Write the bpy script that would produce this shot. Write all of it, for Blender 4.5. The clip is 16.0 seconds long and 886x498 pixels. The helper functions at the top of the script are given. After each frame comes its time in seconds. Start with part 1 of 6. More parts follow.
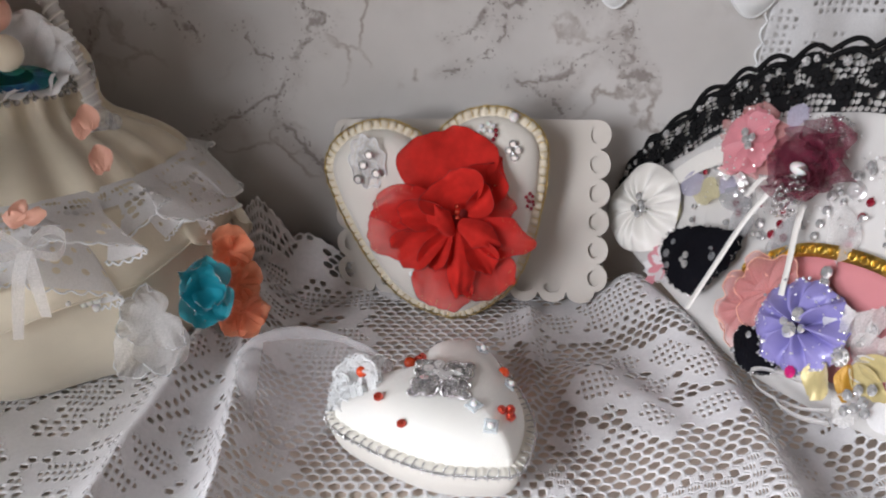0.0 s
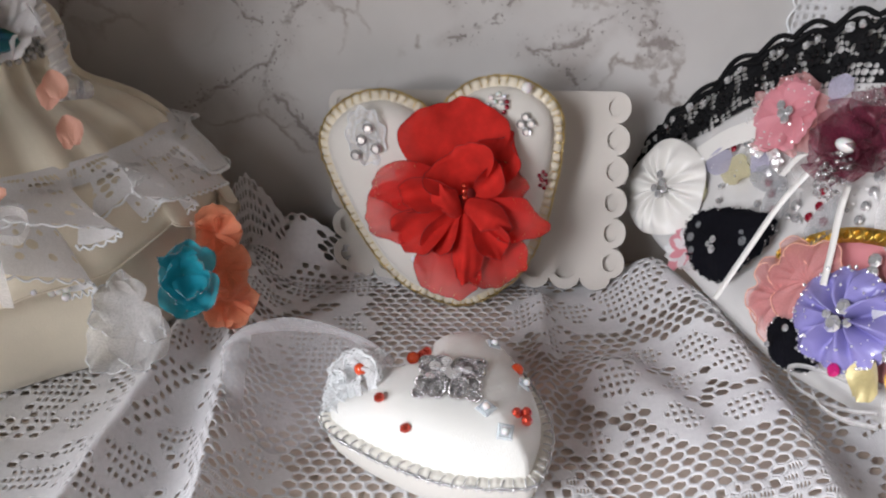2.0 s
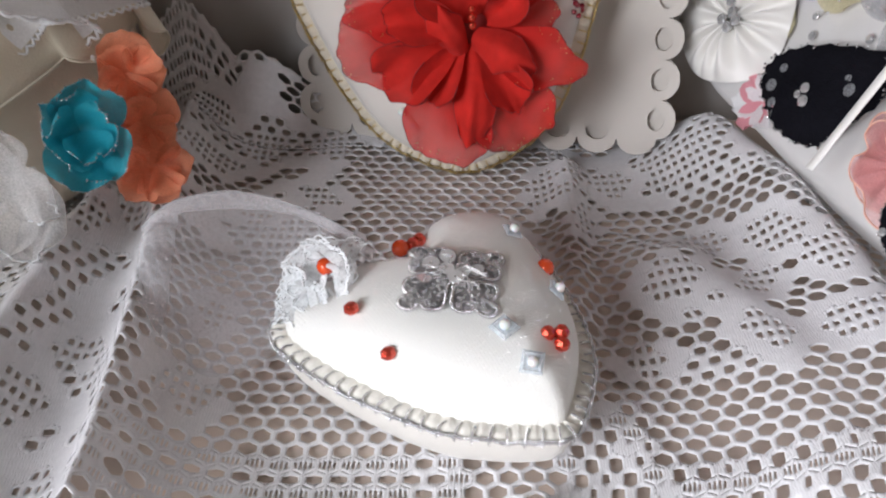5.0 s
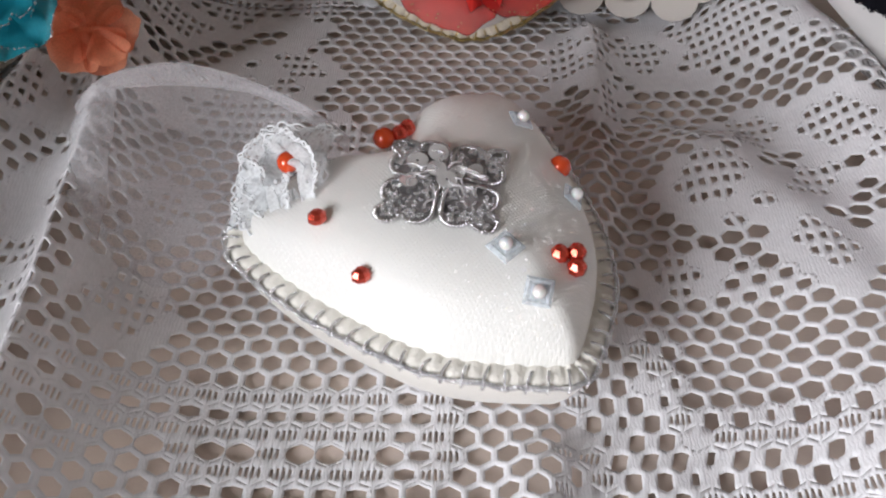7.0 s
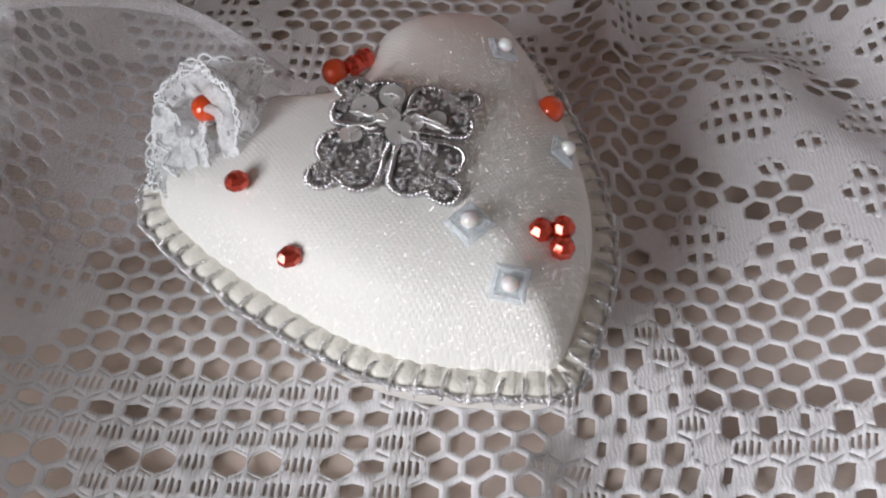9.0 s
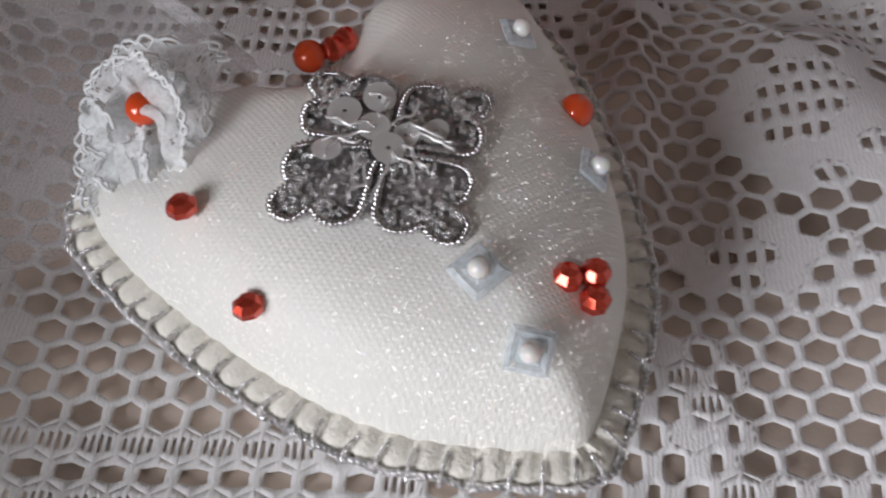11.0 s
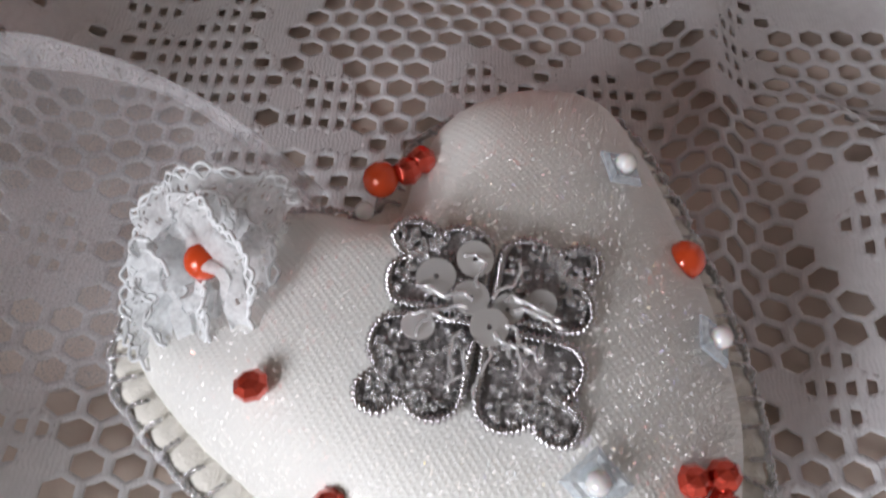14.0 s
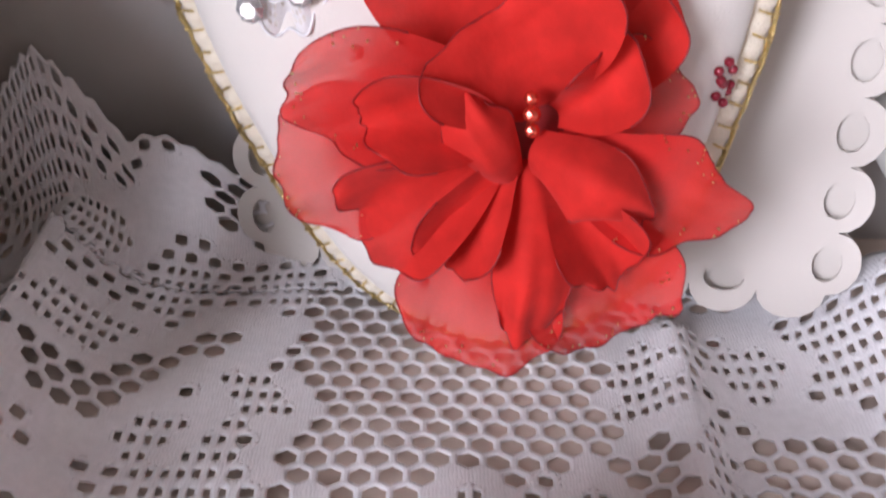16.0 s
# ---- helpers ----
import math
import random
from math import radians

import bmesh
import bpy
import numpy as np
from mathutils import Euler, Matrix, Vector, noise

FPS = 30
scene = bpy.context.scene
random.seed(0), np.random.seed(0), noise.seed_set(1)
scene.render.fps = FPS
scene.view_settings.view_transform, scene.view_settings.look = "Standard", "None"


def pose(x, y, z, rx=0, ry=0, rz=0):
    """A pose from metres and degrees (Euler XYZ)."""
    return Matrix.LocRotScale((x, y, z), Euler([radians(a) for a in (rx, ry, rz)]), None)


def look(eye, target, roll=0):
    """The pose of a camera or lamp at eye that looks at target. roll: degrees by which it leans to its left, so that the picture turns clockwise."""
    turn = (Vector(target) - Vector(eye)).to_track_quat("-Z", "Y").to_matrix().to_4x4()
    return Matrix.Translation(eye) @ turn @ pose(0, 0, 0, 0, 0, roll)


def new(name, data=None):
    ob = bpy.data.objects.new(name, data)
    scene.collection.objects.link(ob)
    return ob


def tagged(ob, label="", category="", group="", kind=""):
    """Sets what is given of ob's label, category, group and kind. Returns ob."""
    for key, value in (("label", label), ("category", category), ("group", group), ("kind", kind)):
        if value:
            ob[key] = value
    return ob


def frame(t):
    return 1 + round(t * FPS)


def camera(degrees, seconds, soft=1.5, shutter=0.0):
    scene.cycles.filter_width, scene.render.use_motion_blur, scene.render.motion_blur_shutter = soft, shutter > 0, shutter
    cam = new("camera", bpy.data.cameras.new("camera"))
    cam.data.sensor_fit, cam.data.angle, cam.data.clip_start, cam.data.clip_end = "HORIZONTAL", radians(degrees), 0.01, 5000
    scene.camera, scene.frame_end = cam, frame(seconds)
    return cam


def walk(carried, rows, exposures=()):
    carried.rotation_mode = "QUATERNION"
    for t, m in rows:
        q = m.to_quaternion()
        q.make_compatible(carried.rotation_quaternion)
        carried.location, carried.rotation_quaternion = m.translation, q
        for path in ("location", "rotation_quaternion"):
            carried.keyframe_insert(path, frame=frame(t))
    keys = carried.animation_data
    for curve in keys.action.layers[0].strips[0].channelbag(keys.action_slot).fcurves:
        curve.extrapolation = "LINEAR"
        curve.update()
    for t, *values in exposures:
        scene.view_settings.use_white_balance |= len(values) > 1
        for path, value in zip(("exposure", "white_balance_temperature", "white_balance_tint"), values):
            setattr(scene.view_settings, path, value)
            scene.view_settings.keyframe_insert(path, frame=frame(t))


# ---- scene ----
cam = camera(53.7, 16.0, soft=2.1, shutter=0.4)
PATH = [
    (0, (0.0096, 0.0048, 0.2400), (0.0048, 1.4568, -0.4312), -0.6),
    (0.5, (0.0072, 0.0120, 0.2376), (0.0000, 1.4608, -0.4408), -0.7),
    (1, (0.0056, 0.0184, 0.2360), (-0.0088, 1.4640, -0.4488), -0.8),
    (1.5, (0.0056, 0.0272, 0.2328), (-0.0048, 1.4688, -0.4616), -0.6),
    (2, (0.0040, 0.0392, 0.2272), (0.0112, 1.4728, -0.4824), -0.2),
    (2.5, (0.0040, 0.0552, 0.2200), (0.0184, 1.4752, -0.5168), 0.0),
    (3, (0.0032, 0.0720, 0.2120), (0.0208, 1.4760, -0.5552), 0.2),
    (3.5, (0.0032, 0.0880, 0.2032), (0.0192, 1.4712, -0.5992), 0.2),
    (4, (0.0040, 0.1016, 0.1960), (0.0160, 1.4600, -0.6496), 0.2),
    (4.5, (0.0040, 0.1144, 0.1872), (0.0144, 1.4488, -0.6960), 0.2),
    (5, (0.0024, 0.1264, 0.1808), (0.0232, 1.4280, -0.7504), 0.6),
    (5.2, (0.0024, 0.1312, 0.1776), (0.0272, 1.4208, -0.7696), 0.7),
    (7.3, (0.0096, 0.1720, 0.1608), (-0.0016, 1.2784, -0.9944), 0.7),
    (7.5, (0.0104, 0.1760, 0.1608), (-0.0056, 1.2624, -1.0136), 0.5),
    (8, (0.0144, 0.1856, 0.1560), (-0.0240, 1.2344, -1.0512), -0.5),
    (8.5, (0.0192, 0.1952, 0.1512), (-0.0368, 1.2072, -1.0864), -1.3),
    (8.7, (0.0216, 0.1976, 0.1480), (-0.0464, 1.2040, -1.0936), -1.8),
    (10.8, (0.0208, 0.2288, 0.1296), (-0.0184, 1.1408, -1.1840), -0.5),
    (11, (0.0184, 0.2304, 0.1288), (-0.0224, 1.1408, -1.1864), -0.3),
    (11.5, (0.0064, 0.2328, 0.1272), (-0.0192, 1.1368, -1.1928), 0.4),
    (12, (-0.0016, 0.2360, 0.1272), (-0.0048, 1.1216, -1.2048), 1.6),
    (12.5, (-0.0048, 0.2416, 0.1264), (0.0016, 1.1152, -1.2144), 2.9),
    (13, (-0.0032, 0.2480, 0.1280), (0.0080, 1.1008, -1.2256), 3.7),
    (13.5, (0.0000, 0.2536, 0.1288), (0.0008, 1.0856, -1.2376), 3.1),
    (14, (0.0048, 0.2576, 0.1312), (-0.0264, 1.1256, -1.2120), 1.1),
    (14.5, (0.0032, 0.2632, 0.1368), (-0.0008, 1.2176, -1.1480), 2.7),
    (15, (0.0008, 0.2672, 0.1408), (0.0208, 1.3528, -1.0344), 3.1),
    (15.5, (0.0016, 0.2696, 0.1416), (0.0112, 1.4760, -0.9096), 1.7),
    (16, (0.0008, 0.2704, 0.1416), (0.0032, 1.5784, -0.7792), 0.8),
]
walk(cam, [(t, look(eye, target, roll)) for t, eye, target, roll in PATH], exposures=[(0, -0.07, 6450, 8), (5, -0.02, 6350, 8), (8, -0.30, 6450, 8), (11, -0.55, 6450, 8), (12.5, -0.59, 6450, 8), (13.5, -0.48, 6450, 9), (14.5, 0.06, 6300, 10), (15.2, 0.48, 6200, 13), (16, 0.70, 6150, 17)])

# ---- light ----
world = bpy.data.worlds.new("world")
scene.world = world
world.use_nodes = True
wn = world.node_tree
sky = wn.nodes.new("ShaderNodeTexSky")
sky.sky_type, sky.sun_disc = "NISHITA", False
sky.sun_elevation, sky.sun_rotation = radians(35), radians(200)
wn.nodes["Background"].inputs["Strength"].default_value = 0.1
wn.links.new(sky.outputs["Color"], wn.nodes["Background"].inputs["Color"])

YF, YB, XL, XR, ZF, ZC = -1.9, 0.62, -0.65, 1.6, -0.75, 1.6   # room: front, back, left, right, floor, ceiling
SHADE_WALL = (0.10, -0.05, 0.23)      # front end of the added shading wall below and above a height
WIN = (-0.85, 0.16, 0.13, 0.73)      # window opening in the left wall: y from, y to, z from, z to
lamp = bpy.data.lights.new("window_light", "AREA")
lamp.shape, lamp.size, lamp.size_y = "RECTANGLE", 0.95, 0.55
lamp.energy, lamp.color = 34.0, (0.955, 0.945, 1.0)
new("window_light", lamp).matrix_world = look((XL + 0.06, -0.34, 0.43), (XL + 1.06, -0.34, 0.21))


# ---- materials ----
def mat(name, col, rough=0.6, metal=0.0, var=0.12, scale=150.0, bump=0.15, bscale=900.0, sheen=0.0, alpha=1.0, trans=0.0, coat=0.0,
        spec=0.5, subs=0.0, tint=None, ior=1.45):
    """A procedural surface: two scales of colour variation and a fine relief."""
    m = bpy.data.materials.new(name)
    m.use_nodes = True
    nt = m.node_tree
    b = nt.nodes["Principled BSDF"]
    tc = nt.nodes.new("ShaderNodeTexCoord")
    n1 = nt.nodes.new("ShaderNodeTexNoise")
    n1.inputs["Scale"].default_value, n1.inputs["Detail"].default_value = scale, 4
    n2 = nt.nodes.new("ShaderNodeTexNoise")
    n2.inputs["Scale"].default_value, n2.inputs["Detail"].default_value = scale * 0.12, 2
    mix = nt.nodes.new("ShaderNodeMath")
    mix.operation = "ADD"
    ramp = nt.nodes.new("ShaderNodeValToRGB")
    lo = tint or tuple(c * (1 - var) for c in col)
    ramp.color_ramp.elements[0].color, ramp.color_ramp.elements[1].color = (*lo, 1), (*[min(1, c * (1 + var * 0.5)) for c in col], 1)
    ramp.color_ramp.elements[0].position, ramp.color_ramp.elements[1].position = 0.35, 0.65
    half = nt.nodes.new("ShaderNodeMath")
    half.operation, half.inputs[1].default_value = "MULTIPLY", 0.5
    for n in (n1, n2):
        nt.links.new(tc.outputs["Object"], n.inputs["Vector"])
    nt.links.new(n1.outputs["Fac"], mix.inputs[0])
    nt.links.new(n2.outputs["Fac"], mix.inputs[1])
    nt.links.new(mix.outputs[0], half.inputs[0])
    nt.links.new(half.outputs[0], ramp.inputs["Fac"])
    nt.links.new(ramp.outputs["Color"], b.inputs["Base Color"])
    b.inputs["Roughness"].default_value, b.inputs["Metallic"].default_value = rough, metal
    b.inputs["Sheen Weight"].default_value, b.inputs["Alpha"].default_value = sheen, alpha
    b.inputs["Transmission Weight"].default_value, b.inputs["Coat Weight"].default_value = trans, coat
    b.inputs["Specular IOR Level"].default_value, b.inputs["IOR"].default_value = spec, ior
    b.inputs["Subsurface Weight"].default_value = subs
    b.inputs["Subsurface Scale"].default_value = 0.004
    if bump:
        n3 = nt.nodes.new("ShaderNodeTexNoise")
        n3.inputs["Scale"].default_value, n3.inputs["Detail"].default_value = bscale, 3
        bp = nt.nodes.new("ShaderNodeBump")
        bp.inputs["Strength"].default_value, bp.inputs["Distance"].default_value = bump, 0.0006
        nt.links.new(tc.outputs["Object"], n3.inputs["Vector"])
        nt.links.new(n3.outputs["Fac"], bp.inputs["Height"])
        nt.links.new(bp.outputs["Normal"], b.inputs["Normal"])
    return m


def sheer(name, col, alpha, rough=0.6, weave=1400.0, gap=0.18, glow=0.35, fade=None, var=0.08):
    """A see-through fabric: fine threads that leave gaps, let light through and glow from behind."""
    m = mat(name, col, rough, sheen=0.05, alpha=alpha, var=var)
    nt = m.node_tree
    b = nt.nodes["Principled BSDF"]
    tl = nt.nodes.new("ShaderNodeBsdfTranslucent")
    tl.inputs["Color"].default_value = (*col, 1)
    mx, tp, mx2 = nt.nodes.new("ShaderNodeMixShader"), nt.nodes.new("ShaderNodeBsdfTransparent"), nt.nodes.new("ShaderNodeMixShader")
    tc, nz, rp = nt.nodes.new("ShaderNodeTexCoord"), nt.nodes.new("ShaderNodeTexNoise"), nt.nodes.new("ShaderNodeMapRange")
    nz.inputs["Scale"].default_value = weave
    rp.inputs["From Min"].default_value, rp.inputs["From Max"].default_value = 0.3, 0.7
    rp.inputs["To Min"].default_value, rp.inputs["To Max"].default_value = max(0.0, alpha - gap), min(1.0, alpha + gap)
    b.inputs["Alpha"].default_value = 1.0
    mx.inputs[0].default_value = glow
    nt.links.new(tc.outputs["Object"], nz.inputs["Vector"])
    nt.links.new(nz.outputs["Fac"], rp.inputs["Value"])
    if fade:      # single layers towards the petal's end are thinner than its doubled root
        sp, fr, mn = nt.nodes.new("ShaderNodeSeparateXYZ"), nt.nodes.new("ShaderNodeMapRange"), nt.nodes.new("ShaderNodeMath")
        fr.inputs["From Min"].default_value, fr.inputs["From Max"].default_value = 0.45, 0.95
        fr.inputs["To Min"].default_value, fr.inputs["To Max"].default_value = 1.0, fade
        mn.operation = "MULTIPLY"
        nt.links.new(tc.outputs["Generated"], sp.inputs[0])
        nt.links.new(sp.outputs["Y"], fr.inputs["Value"])
        nt.links.new(fr.outputs["Result"], mn.inputs[0])
        nt.links.new(rp.outputs["Result"], mn.inputs[1])
        nt.links.new(mn.outputs[0], mx2.inputs[0])
    else:
        nt.links.new(rp.outputs["Result"], mx2.inputs[0])
    nt.links.new(b.outputs[0], mx.inputs[1])
    nt.links.new(tl.outputs[0], mx.inputs[2])
    nt.links.new(tp.outputs[0], mx2.inputs[1])
    nt.links.new(mx.outputs[0], mx2.inputs[2])
    nt.links.new(mx2.outputs[0], nt.nodes["Material Output"].inputs["Surface"])
    return m


def satin_mat():
    """Ivory glitter organza over satin: a fine woven grid with tiny bright flakes."""
    m = mat("ivory_satin", (0.76, 0.76, 0.735), 0.48, var=0.05, scale=40, bump=0.0, sheen=0.2, tint=(0.82, 0.815, 0.765))
    nt = m.node_tree
    b = nt.nodes["Principled BSDF"]
    tc = nt.nodes.new("ShaderNodeTexCoord")
    waves = []
    for axis in ("X", "Y"):
        w = nt.nodes.new("ShaderNodeTexWave")
        w.bands_direction, w.inputs["Scale"].default_value, w.inputs["Distortion"].default_value = axis, 420.0, 0.6
        w.inputs["Detail"].default_value = 1.0
        nt.links.new(tc.outputs["Object"], w.inputs["Vector"])
        waves.append(w)
    mul = nt.nodes.new("ShaderNodeMath")
    mul.operation = "MAXIMUM"
    nt.links.new(waves[0].outputs["Fac"], mul.inputs[0])
    nt.links.new(waves[1].outputs["Fac"], mul.inputs[1])
    bp = nt.nodes.new("ShaderNodeBump")
    bp.inputs["Strength"].default_value, bp.inputs["Distance"].default_value = 0.28, 0.0003
    nt.links.new(mul.outputs[0], bp.inputs["Height"])
    nt.links.new(bp.outputs["Normal"], b.inputs["Normal"])
    vor = nt.nodes.new("ShaderNodeTexVoronoi")
    vor.inputs["Scale"].default_value = 3600.0
    lt = nt.nodes.new("ShaderNodeMath")
    lt.operation, lt.inputs[1].default_value = "GREATER_THAN", 0.885
    sep = nt.nodes.new("ShaderNodeSeparateColor")
    nt.links.new(tc.outputs["Object"], vor.inputs["Vector"])
    nt.links.new(vor.outputs["Color"], sep.inputs["Color"])
    nt.links.new(sep.outputs[0], lt.inputs[0])
    gl = nt.nodes.new("ShaderNodeBsdfGlossy")
    gl.inputs["Roughness"].default_value = 0.10
    tone = nt.nodes.new("ShaderNodeMath")
    tone.operation, tone.inputs[1].default_value = "MULTIPLY", 1.0
    nt.links.new(lt.outputs[0], tone.inputs[0])
    nt.links.new(tone.outputs[0], gl.inputs["Color"])
    # the gloss of every flake lies at a slant of its own
    nrm, add, cen = nt.nodes.new("ShaderNodeVectorMath"), nt.nodes.new("ShaderNodeVectorMath"), nt.nodes.new("ShaderNodeVectorMath")
    geo = nt.nodes.new("ShaderNodeNewGeometry")
    cen.operation, cen.inputs[1].default_value = "SUBTRACT", (0.5, 0.5, 0.5)
    nrm.operation = "NORMALIZE"
    nt.links.new(vor.outputs["Color"], cen.inputs[0])
    wide = nt.nodes.new("ShaderNodeVectorMath")
    wide.operation = "SCALE"
    wide.inputs["Scale"].default_value = 2.1
    nt.links.new(cen.outputs[0], wide.inputs[0])
    nt.links.new(wide.outputs[0], add.inputs[0])
    nt.links.new(geo.outputs["Normal"], add.inputs[1])
    nt.links.new(add.outputs[0], nrm.inputs[0])
    nt.links.new(nrm.outputs[0], gl.inputs["Normal"])
    mx = nt.nodes.new("ShaderNodeAddShader")
    nt.links.new(b.outputs[0], mx.inputs[0])
    nt.links.new(gl.outputs[0], mx.inputs[1])
    nt.links.new(mx.outputs[0], nt.nodes["Material Output"].inputs["Surface"])
    return m


def marble_mat():
    """Pale marble-print sheet with cloudy grey patches and branching grey-brown veins."""
    m = mat("marble_print", (0.60, 0.585, 0.57), 0.4, var=0.12, scale=22, bump=0.0)
    nt = m.node_tree
    b = nt.nodes["Principled BSDF"]
    tc = nt.nodes.new("ShaderNodeTexCoord")
    warp = nt.nodes.new("ShaderNodeTexNoise")
    warp.inputs["Scale"].default_value, warp.inputs["Detail"].default_value = 16.0, 6
    mp = nt.nodes.new("ShaderNodeVectorMath")
    mp.operation, mp.inputs[1].default_value = "MULTIPLY", (0.16, 0.16, 0.16)
    ad = nt.nodes.new("ShaderNodeVectorMath")
    nt.links.new(tc.outputs["Object"], warp.inputs["Vector"])
    nt.links.new(warp.outputs["Color"], mp.inputs[0])
    nt.links.new(mp.outputs[0], ad.inputs[0])
    nt.links.new(tc.outputs["Object"], ad.inputs[1])
    last = b.inputs["Base Color"].links[0].from_socket

    def over(fac, col):
        mc = nt.nodes.new("ShaderNodeMix")
        mc.data_type = "RGBA"
        nt.links.new(fac, mc.inputs[0])
        nt.links.new(last, mc.inputs[6])
        mc.inputs[7].default_value = (*col, 1)
        return mc.outputs[2]

    def fade(socket, lo, hi, a, z):
        r = nt.nodes.new("ShaderNodeMapRange")
        r.interpolation_type = "SMOOTHSTEP"
        for name, value in (("From Min", lo), ("From Max", hi), ("To Min", a), ("To Max", z)):
            r.inputs[name].default_value = value
        nt.links.new(socket, r.inputs["Value"])
        return r.outputs["Result"]

    def times(p, q):
        mu = nt.nodes.new("ShaderNodeMath")
        mu.operation = "MULTIPLY"
        nt.links.new(p, mu.inputs[0])
        nt.links.new(q, mu.inputs[1])
        return mu.outputs[0]

    def cloud(scale, detail=5):
        hz = nt.nodes.new("ShaderNodeTexNoise")
        hz.inputs["Scale"].default_value, hz.inputs["Detail"].default_value = scale, detail
        nt.links.new(tc.outputs["Object"], hz.inputs["Vector"])
        return hz.outputs["Fac"]

    # a fine net of faint veins
    for sc, width, col, hide in ((5.5, 0.10, (0.47, 0.44, 0.42), 12.0), (12.0, 0.045, (0.36, 0.32, 0.295), 22.0), (2.2, 0.35, (0.49, 0.48, 0.475), 5.0)):
        v = nt.nodes.new("ShaderNodeTexVoronoi")
        v.feature, v.inputs["Scale"].default_value = "DISTANCE_TO_EDGE", sc
        nt.links.new(ad.outputs[0], v.inputs["Vector"])
        last = over(times(fade(v.outputs["Distance"], 0.0, width, 1.0, 0.0), fade(cloud(hide), 0.47, 0.62, 0.0, 1.0)), col)
    # the bold printed veins
    wob = nt.nodes.new("ShaderNodeTexNoise")
    wob.inputs["Scale"].default_value, wob.inputs["Detail"].default_value = 42.0, 7
    cen, amp, bent = nt.nodes.new("ShaderNodeVectorMath"), nt.nodes.new("ShaderNodeVectorMath"), nt.nodes.new("ShaderNodeVectorMath")
    cen.operation, cen.inputs[1].default_value = "SUBTRACT", (0.5, 0.5, 0.5)
    amp.operation, amp.inputs[1].default_value = "MULTIPLY", (0.040, 0.0, 0.040)
    nt.links.new(tc.outputs["Object"], wob.inputs["Vector"])
    nt.links.new(wob.outputs["Color"], cen.inputs[0])
    nt.links.new(cen.outputs[0], amp.inputs[0])
    nt.links.new(amp.outputs[0], bent.inputs[0])
    nt.links.new(tc.outputs["Object"], bent.inputs[1])
    near = None
    for line in VEINS:
        for (ax, az), (bx, bz) in zip(line, line[1:]):
            way = Vector((bx - ax, 0, bz - az))
            rel, dot, par, back, gap, far = [nt.nodes.new("ShaderNodeVectorMath") for k in range(6)]
            rel.operation, rel.inputs[1].default_value = "SUBTRACT", (ax, 0.0, az)
            dot.operation, dot.inputs[1].default_value = "DOT_PRODUCT", way / way.length_squared
            par.operation, par.inputs[1].default_value = "MULTIPLY", (1, 0, 1)
            back.operation, back.inputs[0].default_value = "SCALE", way
            gap.operation, far.operation = "SUBTRACT", "LENGTH"
            clip = nt.nodes.new("ShaderNodeClamp")
            nt.links.new(bent.outputs[0], rel.inputs[0])
            nt.links.new(rel.outputs[0], dot.inputs[0])
            nt.links.new(dot.outputs["Value"], clip.inputs["Value"])
            nt.links.new(clip.outputs[0], back.inputs["Scale"])
            nt.links.new(rel.outputs[0], par.inputs[0])
            nt.links.new(par.outputs[0], gap.inputs[0])
            nt.links.new(back.outputs[0], gap.inputs[1])
            nt.links.new(gap.outputs[0], far.inputs[0])
            if near is None:
                near = far.outputs["Value"]
            else:
                mn = nt.nodes.new("ShaderNodeMath")
                mn.operation = "MINIMUM"
                nt.links.new(near, mn.inputs[0])
                nt.links.new(far.outputs["Value"], mn.inputs[1])
                near = mn.outputs[0]
    last = over(times(fade(near, 0.0, 0.013, 0.60, 0.0), fade(cloud(45.0), 0.40, 0.62, 0.0, 1.0)), (0.46, 0.435, 0.42))
    last = over(times(fade(near, 0.0003, 0.0022, 0.85, 0.0), fade(cloud(110.0, 7), 0.40, 0.56, 0.0, 1.0)), (0.25, 0.215, 0.20))
    last = over(times(fade(near, 0.0, 0.010, 0.9, 0.0), fade(cloud(420.0, 3), 0.60, 0.66, 0.0, 1.0)), (0.20, 0.175, 0.165))
    nt.links.new(last, b.inputs["Base Color"])
    return m


VEINS = [((-0.125, 0.090), (-0.100, 0.107), (-0.088, 0.115), (-0.073, 0.129), (-0.060, 0.150), (-0.064, 0.190)), ((-0.088, 0.115), (-0.064, 0.077), (-0.050, 0.050)), ((-0.099, 0.150), (-0.086, 0.139), (-0.073, 0.129)),
         ((0.010, 0.150), (0.029, 0.154), (0.048, 0.159), (0.060, 0.185)), ((0.008, 0.127), (0.039, 0.138), (0.046, 0.154)), ((0.077, 0.164), (0.110, 0.159), (0.103, 0.141), (0.119, 0.116)),
         ((0.053, 0.117), (0.076, 0.128), (0.103, 0.140)), ((0.052, 0.120), (0.073, 0.104)), ((-0.187, 0.138), (-0.175, 0.164), (-0.170, 0.200)), ((-0.149, 0.163), (-0.128, 0.151))]


